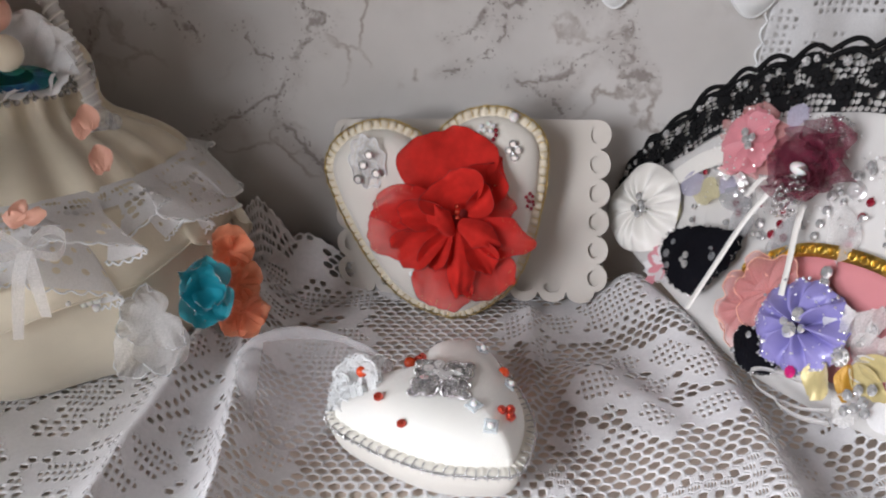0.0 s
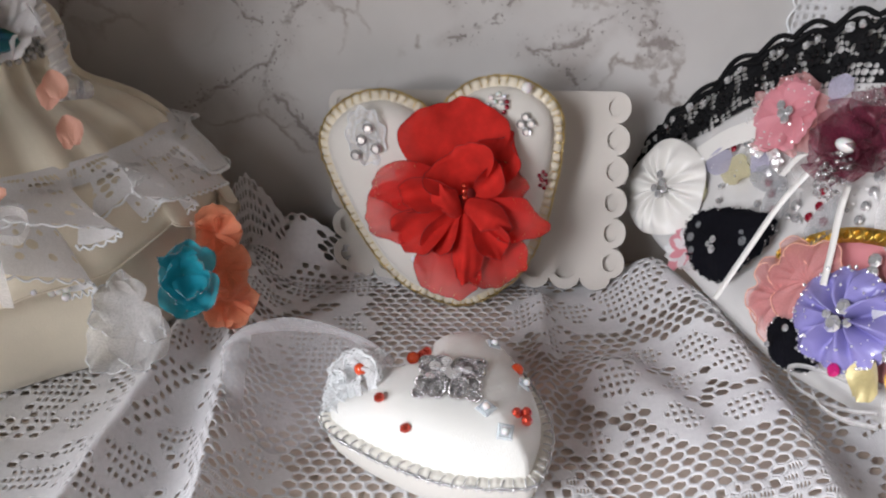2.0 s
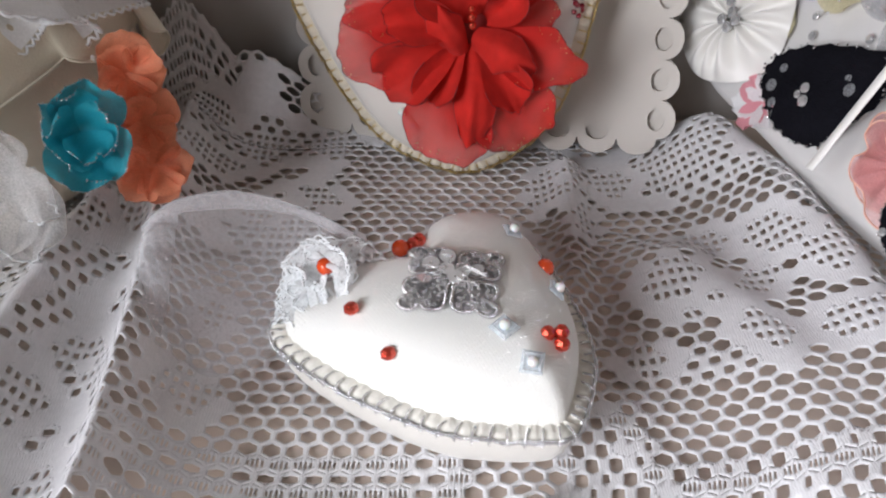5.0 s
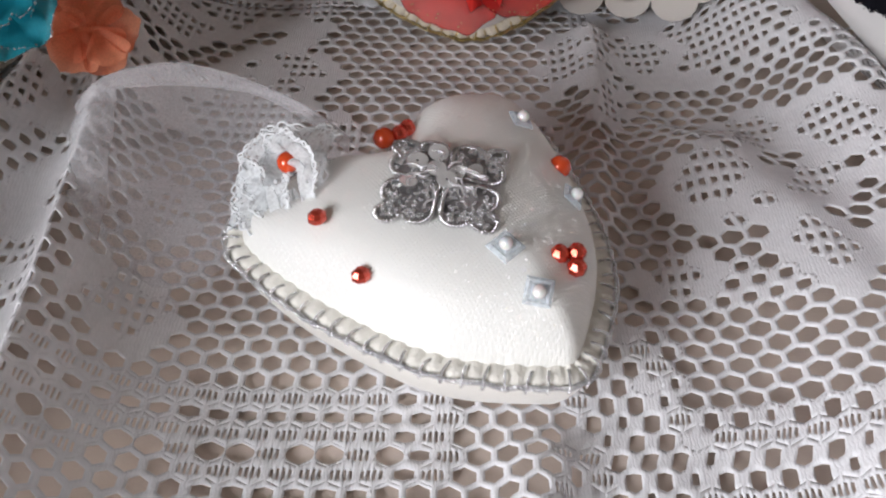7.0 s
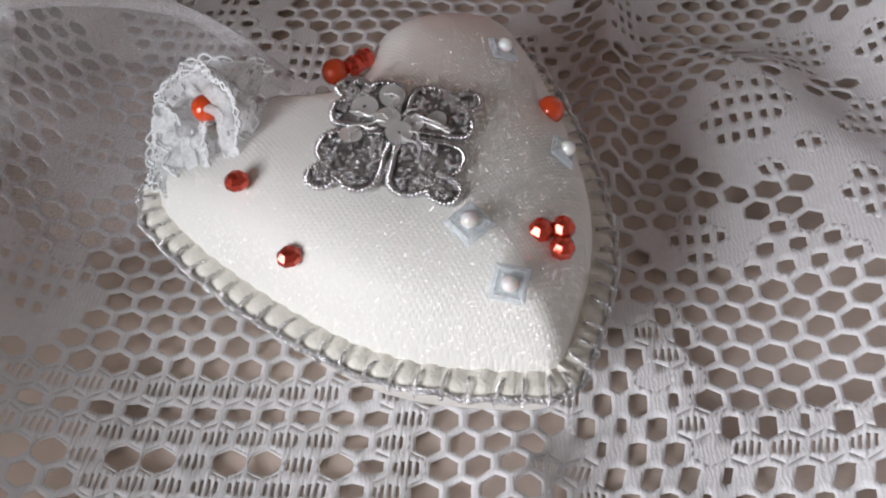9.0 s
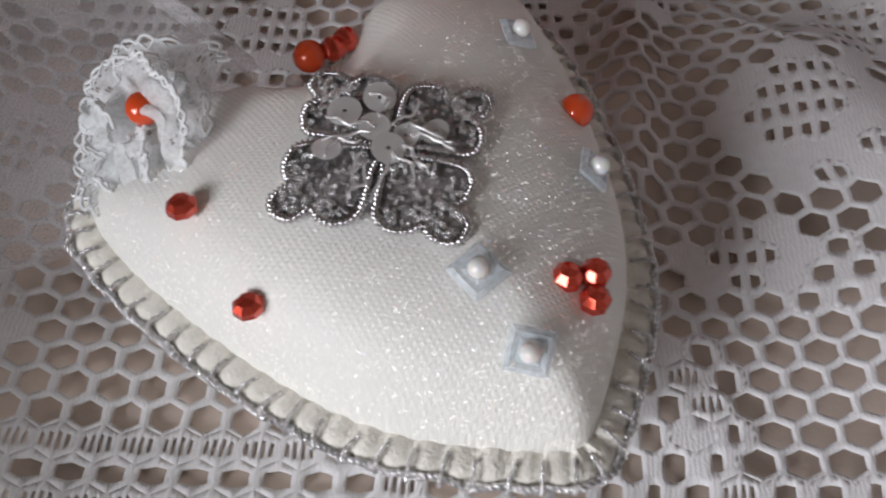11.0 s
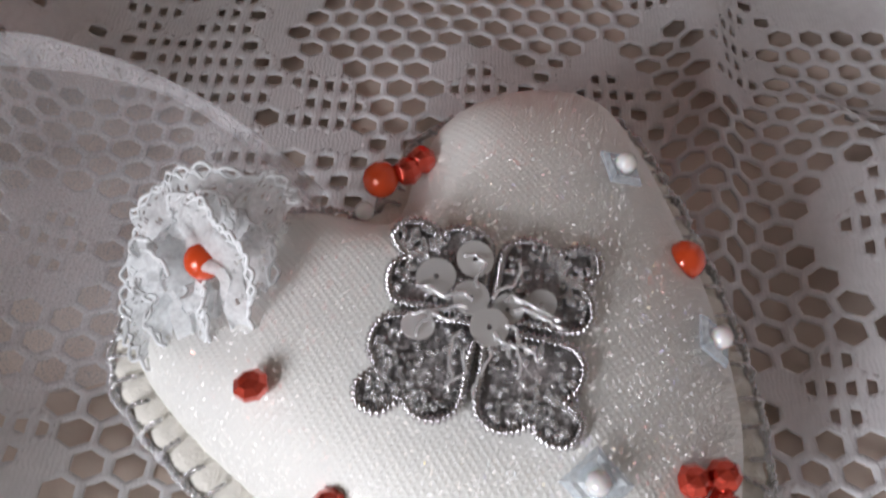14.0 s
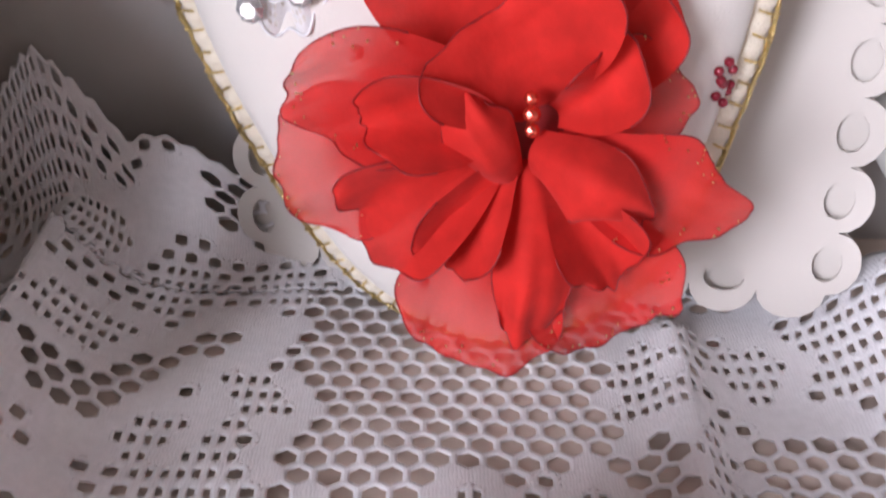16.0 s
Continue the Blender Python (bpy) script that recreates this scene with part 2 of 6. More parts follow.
def ribbed_mat():
    """White cotton in fine upright ribs of thread, with slubs."""
    m = mat("white_cotton_lace", (0.87, 0.86, 0.875), 0.85, var=0.08, scale=500, bump=0.0, sheen=0.2)
    nt = m.node_tree
    tc, w, nz = nt.nodes.new("ShaderNodeTexCoord"), nt.nodes.new("ShaderNodeTexWave"), nt.nodes.new("ShaderNodeTexNoise")
    w.bands_direction, w.inputs["Scale"].default_value, w.inputs["Distortion"].default_value = "X", 400.0, 6.0
    w.inputs["Detail"].default_value, w.inputs["Detail Scale"].default_value = 2.0, 1.5
    nz.inputs["Scale"].default_value, nz.inputs["Detail"].default_value = 2600.0, 3
    ad, bp = nt.nodes.new("ShaderNodeMath"), nt.nodes.new("ShaderNodeBump")
    bp.inputs["Strength"].default_value, bp.inputs["Distance"].default_value = 0.20, 0.0004
    for n in (w, nz):
        nt.links.new(tc.outputs["Object"], n.inputs["Vector"])
    nt.links.new(w.outputs["Fac"], ad.inputs[0])
    nt.links.new(nz.outputs["Fac"], ad.inputs[1])
    nt.links.new(ad.outputs[0], bp.inputs["Height"])
    b = nt.nodes["Principled BSDF"]
    nt.links.new(bp.outputs["Normal"], b.inputs["Normal"])
    tl, mx = nt.nodes.new("ShaderNodeBsdfTranslucent"), nt.nodes.new("ShaderNodeMixShader")
    tl.inputs["Color"].default_value = (0.84, 0.83, 0.84, 1)
    mx.inputs[0].default_value = 0.14
    nt.links.new(b.outputs[0], mx.inputs[1])
    nt.links.new(tl.outputs[0], mx.inputs[2])
    nt.links.new(mx.outputs[0], nt.nodes["Material Output"].inputs["Surface"])
    return m


M_LACE = ribbed_mat()
M_LACEWHITE = mat("bright_white_lace", (0.86, 0.88, 0.89), 0.85, var=0.05, scale=400, bump=0.4, bscale=2500, sheen=0.2)
M_TABLE = mat("beige_tabletop", (0.80, 0.68, 0.59), 0.5, var=0.2, scale=40, bump=0.1)
M_PLASTER = mat("wall_plaster", (0.40, 0.36, 0.315), 0.9, var=0.08, scale=8, bump=0.2, bscale=80)
M_FLOORW = mat("wooden_floor", (0.26, 0.18, 0.11), 0.5, var=0.3, scale=6, bump=0.1, bscale=60)
M_SHADEWALL = mat("brown_wood", (0.19, 0.125, 0.075), 0.6, var=0.25, scale=14, bump=0.1, bscale=120)
M_FRAME = mat("white_paint", (0.8, 0.8, 0.79), 0.4, var=0.04, scale=20, bump=0.05)
M_MARBLE = marble_mat()
M_SATIN = satin_mat()
M_FELT = mat("ivory_felt", (0.84, 0.81, 0.735), 0.95, var=0.06, scale=300, bump=0.6, bscale=1800, sheen=0.3)
M_CREAMFELT = mat("cream_felt", (0.78, 0.71, 0.57), 0.95, var=0.1, scale=300, bump=0.6, bscale=1800, sheen=0.3)
M_WHITEPAD = mat("white_satin_pad", (0.74, 0.71, 0.655), 0.55, var=0.04, scale=50, bump=0.2, bscale=1800, sheen=0.4)
M_SILVER = mat("silver_thread", (0.90, 0.90, 0.91), 0.24, 0.75, var=0.3, scale=1500, bump=0.5, bscale=4000)
M_LUREX = mat("silver_lurex_thread", (0.94, 0.94, 0.96), 0.20, 0.80, var=0.5, scale=1700, bump=0.4, bscale=5000)
M_GOLD = mat("gold_thread", (0.78, 0.62, 0.28), 0.28, 1.0, var=0.3, scale=1500, bump=0.5, bscale=4000)
M_REDBEAD = mat("red_metallic_bead", (0.70, 0.085, 0.05), 0.16, 0.75, var=0.1, scale=300, bump=0.0, coat=0.6)
M_REDPEARL = mat("orange_red_pearl", (0.78, 0.085, 0.02), 0.22, 0.1, var=0.1, scale=300, bump=0.0, coat=0.7)
M_PEARL = mat("white_pearl", (0.80, 0.79, 0.78), 0.2, var=0.06, scale=300, bump=0.0, coat=0.7, subs=0.2)
M_CARD = mat("ivory_card", (0.63, 0.59, 0.54), 0.55, var=0.03, scale=30, bump=0.08, bscale=700)
M_TULLE = sheer("white_tulle", (0.90, 0.90, 0.93), 0.20, 0.5, 3000, 0.10)
M_TULLEHEM = sheer("folded_white_tulle", (0.90, 0.90, 0.93), 0.31, 0.5, 3000, 0.12)
M_LACEFINE = sheer("fine_white_lace", (0.90, 0.90, 0.91), 0.90, 0.8, 1800, 0.06)
M_ROSELACE = sheer("pale_blue_lace", (0.93, 0.955, 0.965), 0.93, 0.8, 1500, 0.16, 0.40)
M_GLITTER = mat("silver_glitter", (0.86, 0.85, 0.85), 0.25, 0.75, var=0.6, scale=1800, bump=1.0, bscale=2200)
M_COIL = mat("coiled_silver_wire", (0.62, 0.61, 0.62), 0.16, 1.0, var=0.10, scale=900, bump=0.0)
M_BACKING = mat("grey_glitter_mesh", (0.46, 0.44, 0.44), 0.35, 0.7, var=0.6, scale=1800, bump=1.0, bscale=2200)
M_SEQUIN = mat("silver_sequin", (0.92, 0.92, 0.92), 0.34, 0.7, var=0.05, scale=300, bump=0.0)
M_WIRE = mat("bright_silver_wire", (0.94, 0.94, 0.95), 0.26, 0.65, var=0.05, scale=300, bump=0.0)
M_CLEAR = mat("clear_faceted_plastic", (0.90, 0.92, 0.95), 0.10, 0.0, var=0.04, scale=200, bump=0.0, trans=0.80, ior=1.5)
M_FACET = sheer("clear_square_sequin", (0.62, 0.70, 0.77), 0.58, 0.06, 900, 0.15, 0.3)
M_CRYSTAL = mat("clear_rhinestone", (0.82, 0.85, 0.88), 0.08, 0.65, var=0.5, scale=1400, bump=0.0, coat=0.8)
M_REDPETAL = sheer("red_chiffon", (0.66, 0.028, 0.021), 0.985, 0.75, 2500, 0.03, 0.16, None, 0.32)
M_REDSHEER = sheer("sheer_red_chiffon", (0.67, 0.030, 0.025), 0.98, 0.65, 2500, 0.05, 0.24, 0.80, 0.22)
for m in (M_REDPETAL, M_REDSHEER):      # chiffon hardly shines
    m.node_tree.nodes["Principled BSDF"].inputs["Specular IOR Level"].default_value = 0.15
M_REDEDGEGAP = mat("dark_red_edge_and_gap", (0.26, 0.006, 0.008), 0.5, var=0.2, scale=300, bump=0.0)
M_CREAM = mat("cream_crepe", (0.74, 0.67, 0.53), 0.7, var=0.08, scale=60, bump=0.3, bscale=1600, sheen=0.3)
M_ORANGE = sheer("orange_silk", (0.95, 0.36, 0.20), 0.97, 0.6, 2500)
M_TEAL = sheer("teal_satin", (0.03, 0.42, 0.53), 0.98, 0.4, 2500)
M_PINK = sheer("pink_chiffon", (0.80, 0.34, 0.39), 0.94, 0.55, 2500, 0.05)
M_BLUSH = sheer("blush_organza", (0.84, 0.42, 0.41), 0.52, 0.5, 2500, 0.08)
M_BURG = sheer("burgundy_organza", (0.22, 0.035, 0.07), 0.66, 0.35, 2500)
M_PURPLE = mat("lilac_satin", (0.26, 0.235, 0.52), 0.24, var=0.12, scale=90, bump=0.2, bscale=1500)
M_WHITESATIN = mat("white_satin_ribbon", (0.80, 0.78, 0.74), 0.35, var=0.05, scale=80, bump=0.15, bscale=1500, sheen=0.4)
M_BLACK = mat("black_lace_thread", (0.007, 0.007, 0.008), 0.8, var=0.3, scale=500, bump=0.8, bscale=1500, spec=0.2)
M_BLACKVEL = mat("black_velvet", (0.006, 0.006, 0.009), 0.8, var=0.3, scale=500, bump=0.9, bscale=1500, spec=0.08)
M_GOLDBAND = mat("gold_braid", (0.80, 0.55, 0.12), 0.3, 1.0, var=0.4, scale=700, bump=0.6, bscale=900)
M_PINKSATIN = mat("pink_satin", (0.58, 0.22, 0.24), 0.45, var=0.06, scale=80, bump=0.15, bscale=1500, sheen=0.4)
M_WHITEFAB = mat("white_printed_fabric", (0.63, 0.615, 0.60), 0.6, var=0.06, scale=60, bump=0.2, bscale=1500, sheen=0.2)
M_LEAF = mat("pale_gold_leaf", (0.60, 0.50, 0.24), 0.4, 0.2, var=0.25, scale=200, bump=0.4, bscale=900, sheen=0.3)
M_AMBER = mat("amber_leaf", (0.45, 0.24, 0.03), 0.35, 0.2, var=0.25, scale=200, bump=0.4, bscale=900)
M_IRIS = mat("iridescent_blue_green", (0.012, 0.03, 0.20), 0.08, 0.9, var=0.9, scale=120, bump=0.0, coat=1.0, tint=(0.0, 0.25, 0.12))
M_REDGEM = mat("dark_red_gem", (0.30, 0.01, 0.03), 0.1, 0.4, var=0.2, scale=800, bump=0.0, coat=0.8)
M_PINKGEM = mat("hot_pink_gem", (0.75, 0.02, 0.22), 0.1, 0.3, var=0.2, scale=800, bump=0.0, coat=0.8)
M_PEACH = mat("peach_satin", (0.78, 0.42, 0.31), 0.45, var=0.08, scale=120, bump=0.2, bscale=1200, sheen=0.3)
M_GREYSHEER = sheer("grey_sheer_lace", (0.45, 0.46, 0.48), 0.5, 0.6, 1800)
M_YELLOWSHEER = sheer("pale_yellow_organza", (0.74, 0.68, 0.42), 0.75, 0.5, 2000)
M_LILACSHEER = sheer("pale_lilac_organza", (0.58, 0.56, 0.72), 0.7, 0.5, 2000)
M_WHITESHEER = sheer("white_organza", (0.84, 0.83, 0.82), 0.55, 0.5, 2200)
M_BROWN = mat("brown_wood", (0.16, 0.10, 0.065), 0.5, var=0.3, scale=60, bump=0.2, bscale=200)


# ---- mesh helpers ----
def part(name, bm, material, parent=None, label="", smooth=True):
    me = bpy.data.meshes.new(name)
    bm.normal_update()
    bm.to_mesh(me)
    bm.free()
    me.materials.append(material)
    if smooth:
        for p in me.polygons:
            p.use_smooth = True
    ob = new(name, me)
    if parent:
        ob.parent = parent
    if label:
        ob["label"] = label
    return ob


def thing(name, m, label, category, group=""):
    ob = new(name)
    ob.empty_display_size = 0.01
    ob.matrix_world = m
    return tagged(ob, label, category, group)


def box(bm, lo, hi, m=None):
    vs = [bm.verts.new(Vector(((hi if i & 1 else lo)[0], (hi if i & 2 else lo)[1], (hi if i & 4 else lo)[2]))) for i in range(8)]
    for f in ((0, 2, 3, 1), (4, 5, 7, 6), (0, 1, 5, 4), (2, 6, 7, 3), (0, 4, 6, 2), (1, 3, 7, 5)):
        bm.faces.new([vs[i] for i in f])
    if m:
        bmesh.ops.transform(bm, matrix=m, verts=vs)
    return vs


def ball(bm, c, r, seg=10, rings=7, squash=(1, 1, 1), m=None):
    """A small bead built as rings."""
    c = Vector(c)
    rows = []
    for j in range(rings + 1):
        a = math.pi * j / rings
        k = 1 if j in (0, rings) else seg
        row = []
        for i in range(k):
            b = 2 * math.pi * i / seg
            p = Vector((math.sin(a) * math.cos(b) * squash[0], math.sin(a) * math.sin(b) * squash[1], math.cos(a) * squash[2])) * r
            row.append(bm.verts.new(c + (m @ p if m else p)))
        rows.append(row)
    for j in range(rings):
        p, q = rows[j], rows[j + 1]
        for i in range(seg):
            k = (i + 1) % seg
            if len(p) == 1:
                bm.faces.new((p[0], q[i], q[k]))
            elif len(q) == 1:
                bm.faces.new((p[i], q[0], p[k]))
            else:
                bm.faces.new((p[i], q[i], q[k], p[k]))


def tube(bm, pts, r, seg=6, closed=False, taper=None):
    """A round cord along points."""
    pts = [Vector(p) for p in pts]
    n = len(pts)
    rows = []
    side = None
    for i, p in enumerate(pts):
        a, b = pts[(i - 1) % n if closed else max(i - 1, 0)], pts[(i + 1) % n if closed else min(i + 1, n - 1)]
        d = (b - a).normalized() if (b - a).length > 1e-9 else Vector((0, 0, 1))
        if side is None:
            side = d.orthogonal().normalized()
        side = side - d * side.dot(d)
        side = side.normalized() if side.length > 1e-6 else d.orthogonal().normalized()
        up = d.cross(side)
        rr = r * (taper(i / max(1, n - 1)) if taper else 1)
        rows.append([bm.verts.new(p + (side * math.cos(2 * math.pi * k / seg) + up * math.sin(2 * math.pi * k / seg)) * rr) for k in range(seg)])
    for i in range(n if closed else n - 1):
        p, q = rows[i], rows[(i + 1) % n]
        for k in range(seg):
            bm.faces.new((p[k], p[(k + 1) % seg], q[(k + 1) % seg], q[k]))
    if not closed:
        bm.faces.new(list(reversed(rows[0])))
        bm.faces.new(rows[-1])


def sheet(bm, f, nu, nv, closed=False):
    """A grid patch from f(u, v), u and v from 0 to 1."""
    rows = [[bm.verts.new(f(i / nu, j / nv)) for i in range(nu if closed else nu + 1)] for j in range(nv + 1)]
    for j in range(nv):
        for i in range(nu):
            k = (i + 1) % nu if closed else i + 1
            bm.faces.new((rows[j][i], rows[j][k], rows[j + 1][k], rows[j + 1][i]))
    return rows


def thick(ob, t, offset=0.0):
    md = ob.modifiers.new("thickness", "SOLIDIFY")
    md.thickness, md.offset = t, offset
    return ob


def spline(pts, n, closed=False):
    """Points along a smooth curve through pts."""
    pts = [Vector(p) for p in pts]
    k = len(pts)
    out = []
    spans = k if closed else k - 1
    for s in range(spans):
        p = [pts[(s + j) % k] if closed else pts[min(max(s + j, 0), k - 1)] for j in (-1, 0, 1, 2)]
        for i in range(n):
            t = i / n
            out.append(0.5 * ((2 * p[1]) + (p[2] - p[0]) * t + (2 * p[0] - 5 * p[1] + 4 * p[2] - p[3]) * t * t + (3 * p[1] - p[0] - 3 * p[2] + p[3]) * t ** 3))
    if not closed:
        out.append(pts[-1])
    return out


def frame_of(o, x, y, z):
    """A pose from an origin and three axes."""
    m = Matrix((x, y, z)).transposed().to_4x4()
    m.translation = o
    return m


def facing(o, normal, up=(0, 0, 1), spin=0.0):
    """A pose at o whose z axis is the normal and whose y axis points up."""
    z = Vector(normal).normalized()
    x = Vector(up).cross(z).normalized()
    return frame_of(Vector(o), x, z.cross(x), z) @ pose(0, 0, 0, 0, 0, spin)


# ---- room ----
def slab(name, lo, hi, material, label, category):
    bm = bmesh.new()
    box(bm, lo, hi)
    return tagged(part(name, bm, material, smooth=False), label, category, kind="structure")


slab("floor", (XL, YF, ZF - 0.1), (XR, YB, ZF), M_FLOORW, "plain brown wooden floor under the table", "floor")
slab("ceiling", (XL, YF, ZC), (XR, YB, ZC + 0.1), M_PLASTER, "plain dim brown plaster ceiling", "ceiling")
slab("wall_back", (XL, YB, ZF), (XR, YB + 0.1, ZC), M_PLASTER, "plain dim brown plaster wall behind the table", "wall")
slab("wall_front", (XL, YF - 0.1, ZF), (XR, YF, ZC), M_PLASTER, "plain dim brown plaster wall", "wall")
slab("wall_right", (XR, YF, ZF), (XR + 0.1, YB, ZC), M_PLASTER, "plain dim brown plaster wall", "wall")
bm = bmesh.new()
for lo, hi in (((YF, ZF), (WIN[0], ZC)), ((WIN[1], ZF), (YB, ZC)), ((WIN[0], ZF), (WIN[1], WIN[2])), ((WIN[0], WIN[3]), (WIN[1], ZC))):
    box(bm, (XL - 0.12, lo[0], lo[1]), (XL, hi[0], hi[1]))
tagged(part("wall_left", bm, M_PLASTER, smooth=False), "plain dim brown plaster wall with a window opening", "wall", kind="structure")
win = tagged(thing("window_1", pose(XL - 0.06, (WIN[0] + WIN[1]) / 2, WIN[2], 0, 0, 90), "white painted window that lets daylight in", "window"), kind="structure")
hw, hh = (WIN[1] - WIN[0]) / 2, WIN[3] - WIN[2]
bm = bmesh.new()
for lo, hi in (((-hw, 0), (-hw + 0.05, hh)), ((hw - 0.05, 0), (hw, hh)), ((-hw + 0.05, 0), (hw - 0.05, 0.05)), ((-hw + 0.05, hh - 0.05), (hw - 0.05, hh)), ((-0.02, 0.05), (0.02, hh - 0.05))):
    box(bm, (lo[0], -0.03, lo[1]), (hi[0], 0.03, hi[1]))
part("window_frame", bm, M_FRAME, win, smooth=False)

# unseen stepped wall, added to keep window light off the bag and backdrop
bm = bmesh.new()
box(bm, (-0.37, SHADE_WALL[0], ZF), (-0.33, YB, SHADE_WALL[2]))
box(bm, (-0.37, SHADE_WALL[1], SHADE_WALL[2]), (-0.33, YB, ZC))
tagged(part("wall_shading", bm, M_SHADEWALL, smooth=False), "plain brown wooden side wall, unseen, added to shade the left", "wall", kind="structure")

table = thing("table", pose(0, 0.0, ZF), "beige topped table with four legs under a lace cloth", "table")
bm = bmesh.new()
box(bm, (-0.325, -0.1, 0.72), (0.6, 0.6, 0.7495))
bmesh.ops.bevel(bm, geom=bm.edges[:], offset=0.004, segments=2, affect="EDGES")
part("tabletop", bm, M_TABLE, table, smooth=False)
for lx in (-0.31, 0.52):
    for ly in (-0.06, 0.52):
        bm = bmesh.new()
        box(bm, (lx, ly, 0), (lx + 0.04, ly + 0.04, 0.72))
        part("leg", bm, M_BROWN, table, smooth=False)

WALL = 0.484
bm = bmesh.new()
sheet(bm, lambda u, v: Vector((-0.325 + 0.865 * u, WALL + 0.004 * math.sin(u * 9) * (1 - v), -0.0004 + v * 0.6)), 40, 12)
backdrop = thick(part("marble_backdrop", bm, M_MARBLE), 0.003, -1.0)
tagged(backdrop, "pale marble print backdrop sheet with grey-brown veins standing on the table", "backdrop", kind="structure")


# ---- lace tablecloth ----
FOLDS = [  # line of the crest, height, width to its left, width to its right, sharpness
    ([(-0.097, 0.475), (-0.091, 0.390), (-0.084, 0.338), (-0.081, 0.300), (-0.079, 0.268), (-0.079, 0.18)], 0.023, 0.008, 0.011, 1.35),
    ([(-0.113, 0.388), (-0.116, 0.350), (-0.121, 0.305), (-0.125, 0.270), (-0.131, 0.18)], 0.020, 0.012, 0.010, 1.5),
    ([(0.116, 0.438), (0.127, 0.400), (0.135, 0.345), (0.136, 0.300), (0.139, 0.18)], 0.022, 0.022, 0.012, 2),
    ([(0.084, 0.358), (0.097, 0.332), (0.103, 0.298), (0.105, 0.262), (0.107, 0.19)], 0.011, 0.020, 0.015, 2),
    ([(0.196, 0.40), (0.200, 0.34), (0.206, 0.26), (0.21, 0.18)], 0.026, 0.020, 0.05, 2),
    ([(0.056, 0.430), (0.053, 0.390), (0.048, 0.335)], 0.006, 0.006, 0.005, 2),
    ([(0.030, 0.262), (0.020, 0.225), (0.012, 0.18)], 0.006, 0.008, 0.006, 2),
]


def crest(x, y, line):
    """Distance to a crest line: how far, on which side, and how far past its ends."""
    best = (9.0, 0.0)
    for (ax, ay), (bx, by) in zip(line, line[1:]):
        dx, dy = bx - ax, by - ay
        t = max(0.0, min(1.0, ((x - ax) * dx + (y - ay) * dy) / (dx * dx + dy * dy)))
        px, py = x - ax - t * dx, y - ay - t * dy
        d = math.hypot(px, py)
        if d < best[0]:
            best = (d, dx * py - dy * px)
    return best


def cloth_z(x, y):
    z = 0.0012 + 0.0022 * noise.noise(Vector((x * 22, y * 22, 3.1))) + 0.0012 * noise.noise(Vector((x * 60, y * 60, 7.7)))
    z = max(z, 0.0006)
    for line, h, wl, wr, sharp in FOLDS:
        d, side = crest(x, y, line)
        w = wr if side > 0 else wl
        if d < 4 * w:
            z += h * math.exp(-(d / w) ** sharp * 0.9)
    return z


def cloth(x, v):
    """The cloth's place: flat on the table, then up the backdrop."""
    bend, rad = 0.452, 0.018
    if v > bend:
        v = bend + (v - bend) * (lace_edge(x) - bend) / 0.046
    s = v - bend
    arc = rad * math.pi / 2
    lift = cloth_z(x, min(v, 0.47))
    if s <= 0:
        return Vector((x, v, lift))
    k = max(0.0, 1 - s / 0.03)
    if s < arc:
        a = s / rad
        return Vector((x, bend + rad * math.sin(a) - 0.004, lift * k + rad * (1 - math.cos(a)) + 0.001))
    return Vector((x, bend + rad - 0.004, rad + s - arc + 0.001 + lift * k))


MOTIFS = [  # flowers and leaves of close stitch with an openwork heart: place, turn, half length, half width
    (0.080, 0.348, 0.2, 0.019, 0.014), (0.096, 0.373, 1.0, 0.017, 0.012), (0.085, 0.337, 0.3, 0.013, 0.009), (0.101, 0.319, 1.9, 0.018, 0.011),
    (0.126, 0.319, 0.2, 0.018, 0.013), (0.130, 0.350, 1.3, 0.019, 0.013), (0.117, 0.368, 2.2, 0.017, 0.012), (0.105, 0.345, 0.8, 0.016, 0.010),
    (0.067, 0.318, 0.4, 0.012, 0.008), (-0.065, 0.301, 2.4, 0.015, 0.012), (-0.101, 0.320, 0.6, 0.014, 0.011), (-0.112, 0.298, 1.2, 0.018, 0.012),
    (-0.024, 0.374, 1.7, 0.013, 0.010), (-0.037, 0.361, 2.2, 0.012, 0.009), (0.031, 0.381, 1.3, 0.014, 0.010), (0.006, 0.379, 1.5, 0.012, 0.009),
    (-0.062, 0.399, 0.3, 0.016, 0.011), (0.073, 0.421, 1.0, 0.018, 0.012), (0.058, 0.392, 1.5, 0.020, 0.008), (-0.064, 0.338, 1.5, 0.014, 0.008),
    (-0.150, 0.300, 0.3, 0.020, 0.014), (-0.145, 0.340, 1.4, 0.018, 0.012), (0.155, 0.295, 1.0, 0.020, 0.012), (0.182, 0.325, 1.1, 0.020, 0.013),
    (0.160, 0.250, 0.3, 0.020, 0.012), (-0.200, 0.270, 0.3, 0.020, 0.012),
    (-0.240, 0.310, 1.3, 0.020, 0.012), (-0.090, 0.462, 1.2, 0.020, 0.012), (-0.098, 0.268, 1.5, 0.022, 0.012), (-0.125, 0.250, 0.4, 0.020, 0.012),
    (-0.085, 0.425, 0.4, 0.022, 0.012), (-0.040, 0.412, 2.6, 0.016, 0.010), (0.046, 0.415, 1.4, 0.020, 0.009), (-0.113, 0.372, 1.4, 0.018, 0.012), (-0.122, 0.285, 1.5, 0.022, 0.014)]
PITCH, ROW = 0.0063, 0.0047


XS = np.arange(-0.345, 0.300, 0.0012)
VS = np.arange(0.160, 0.482, 0.004)
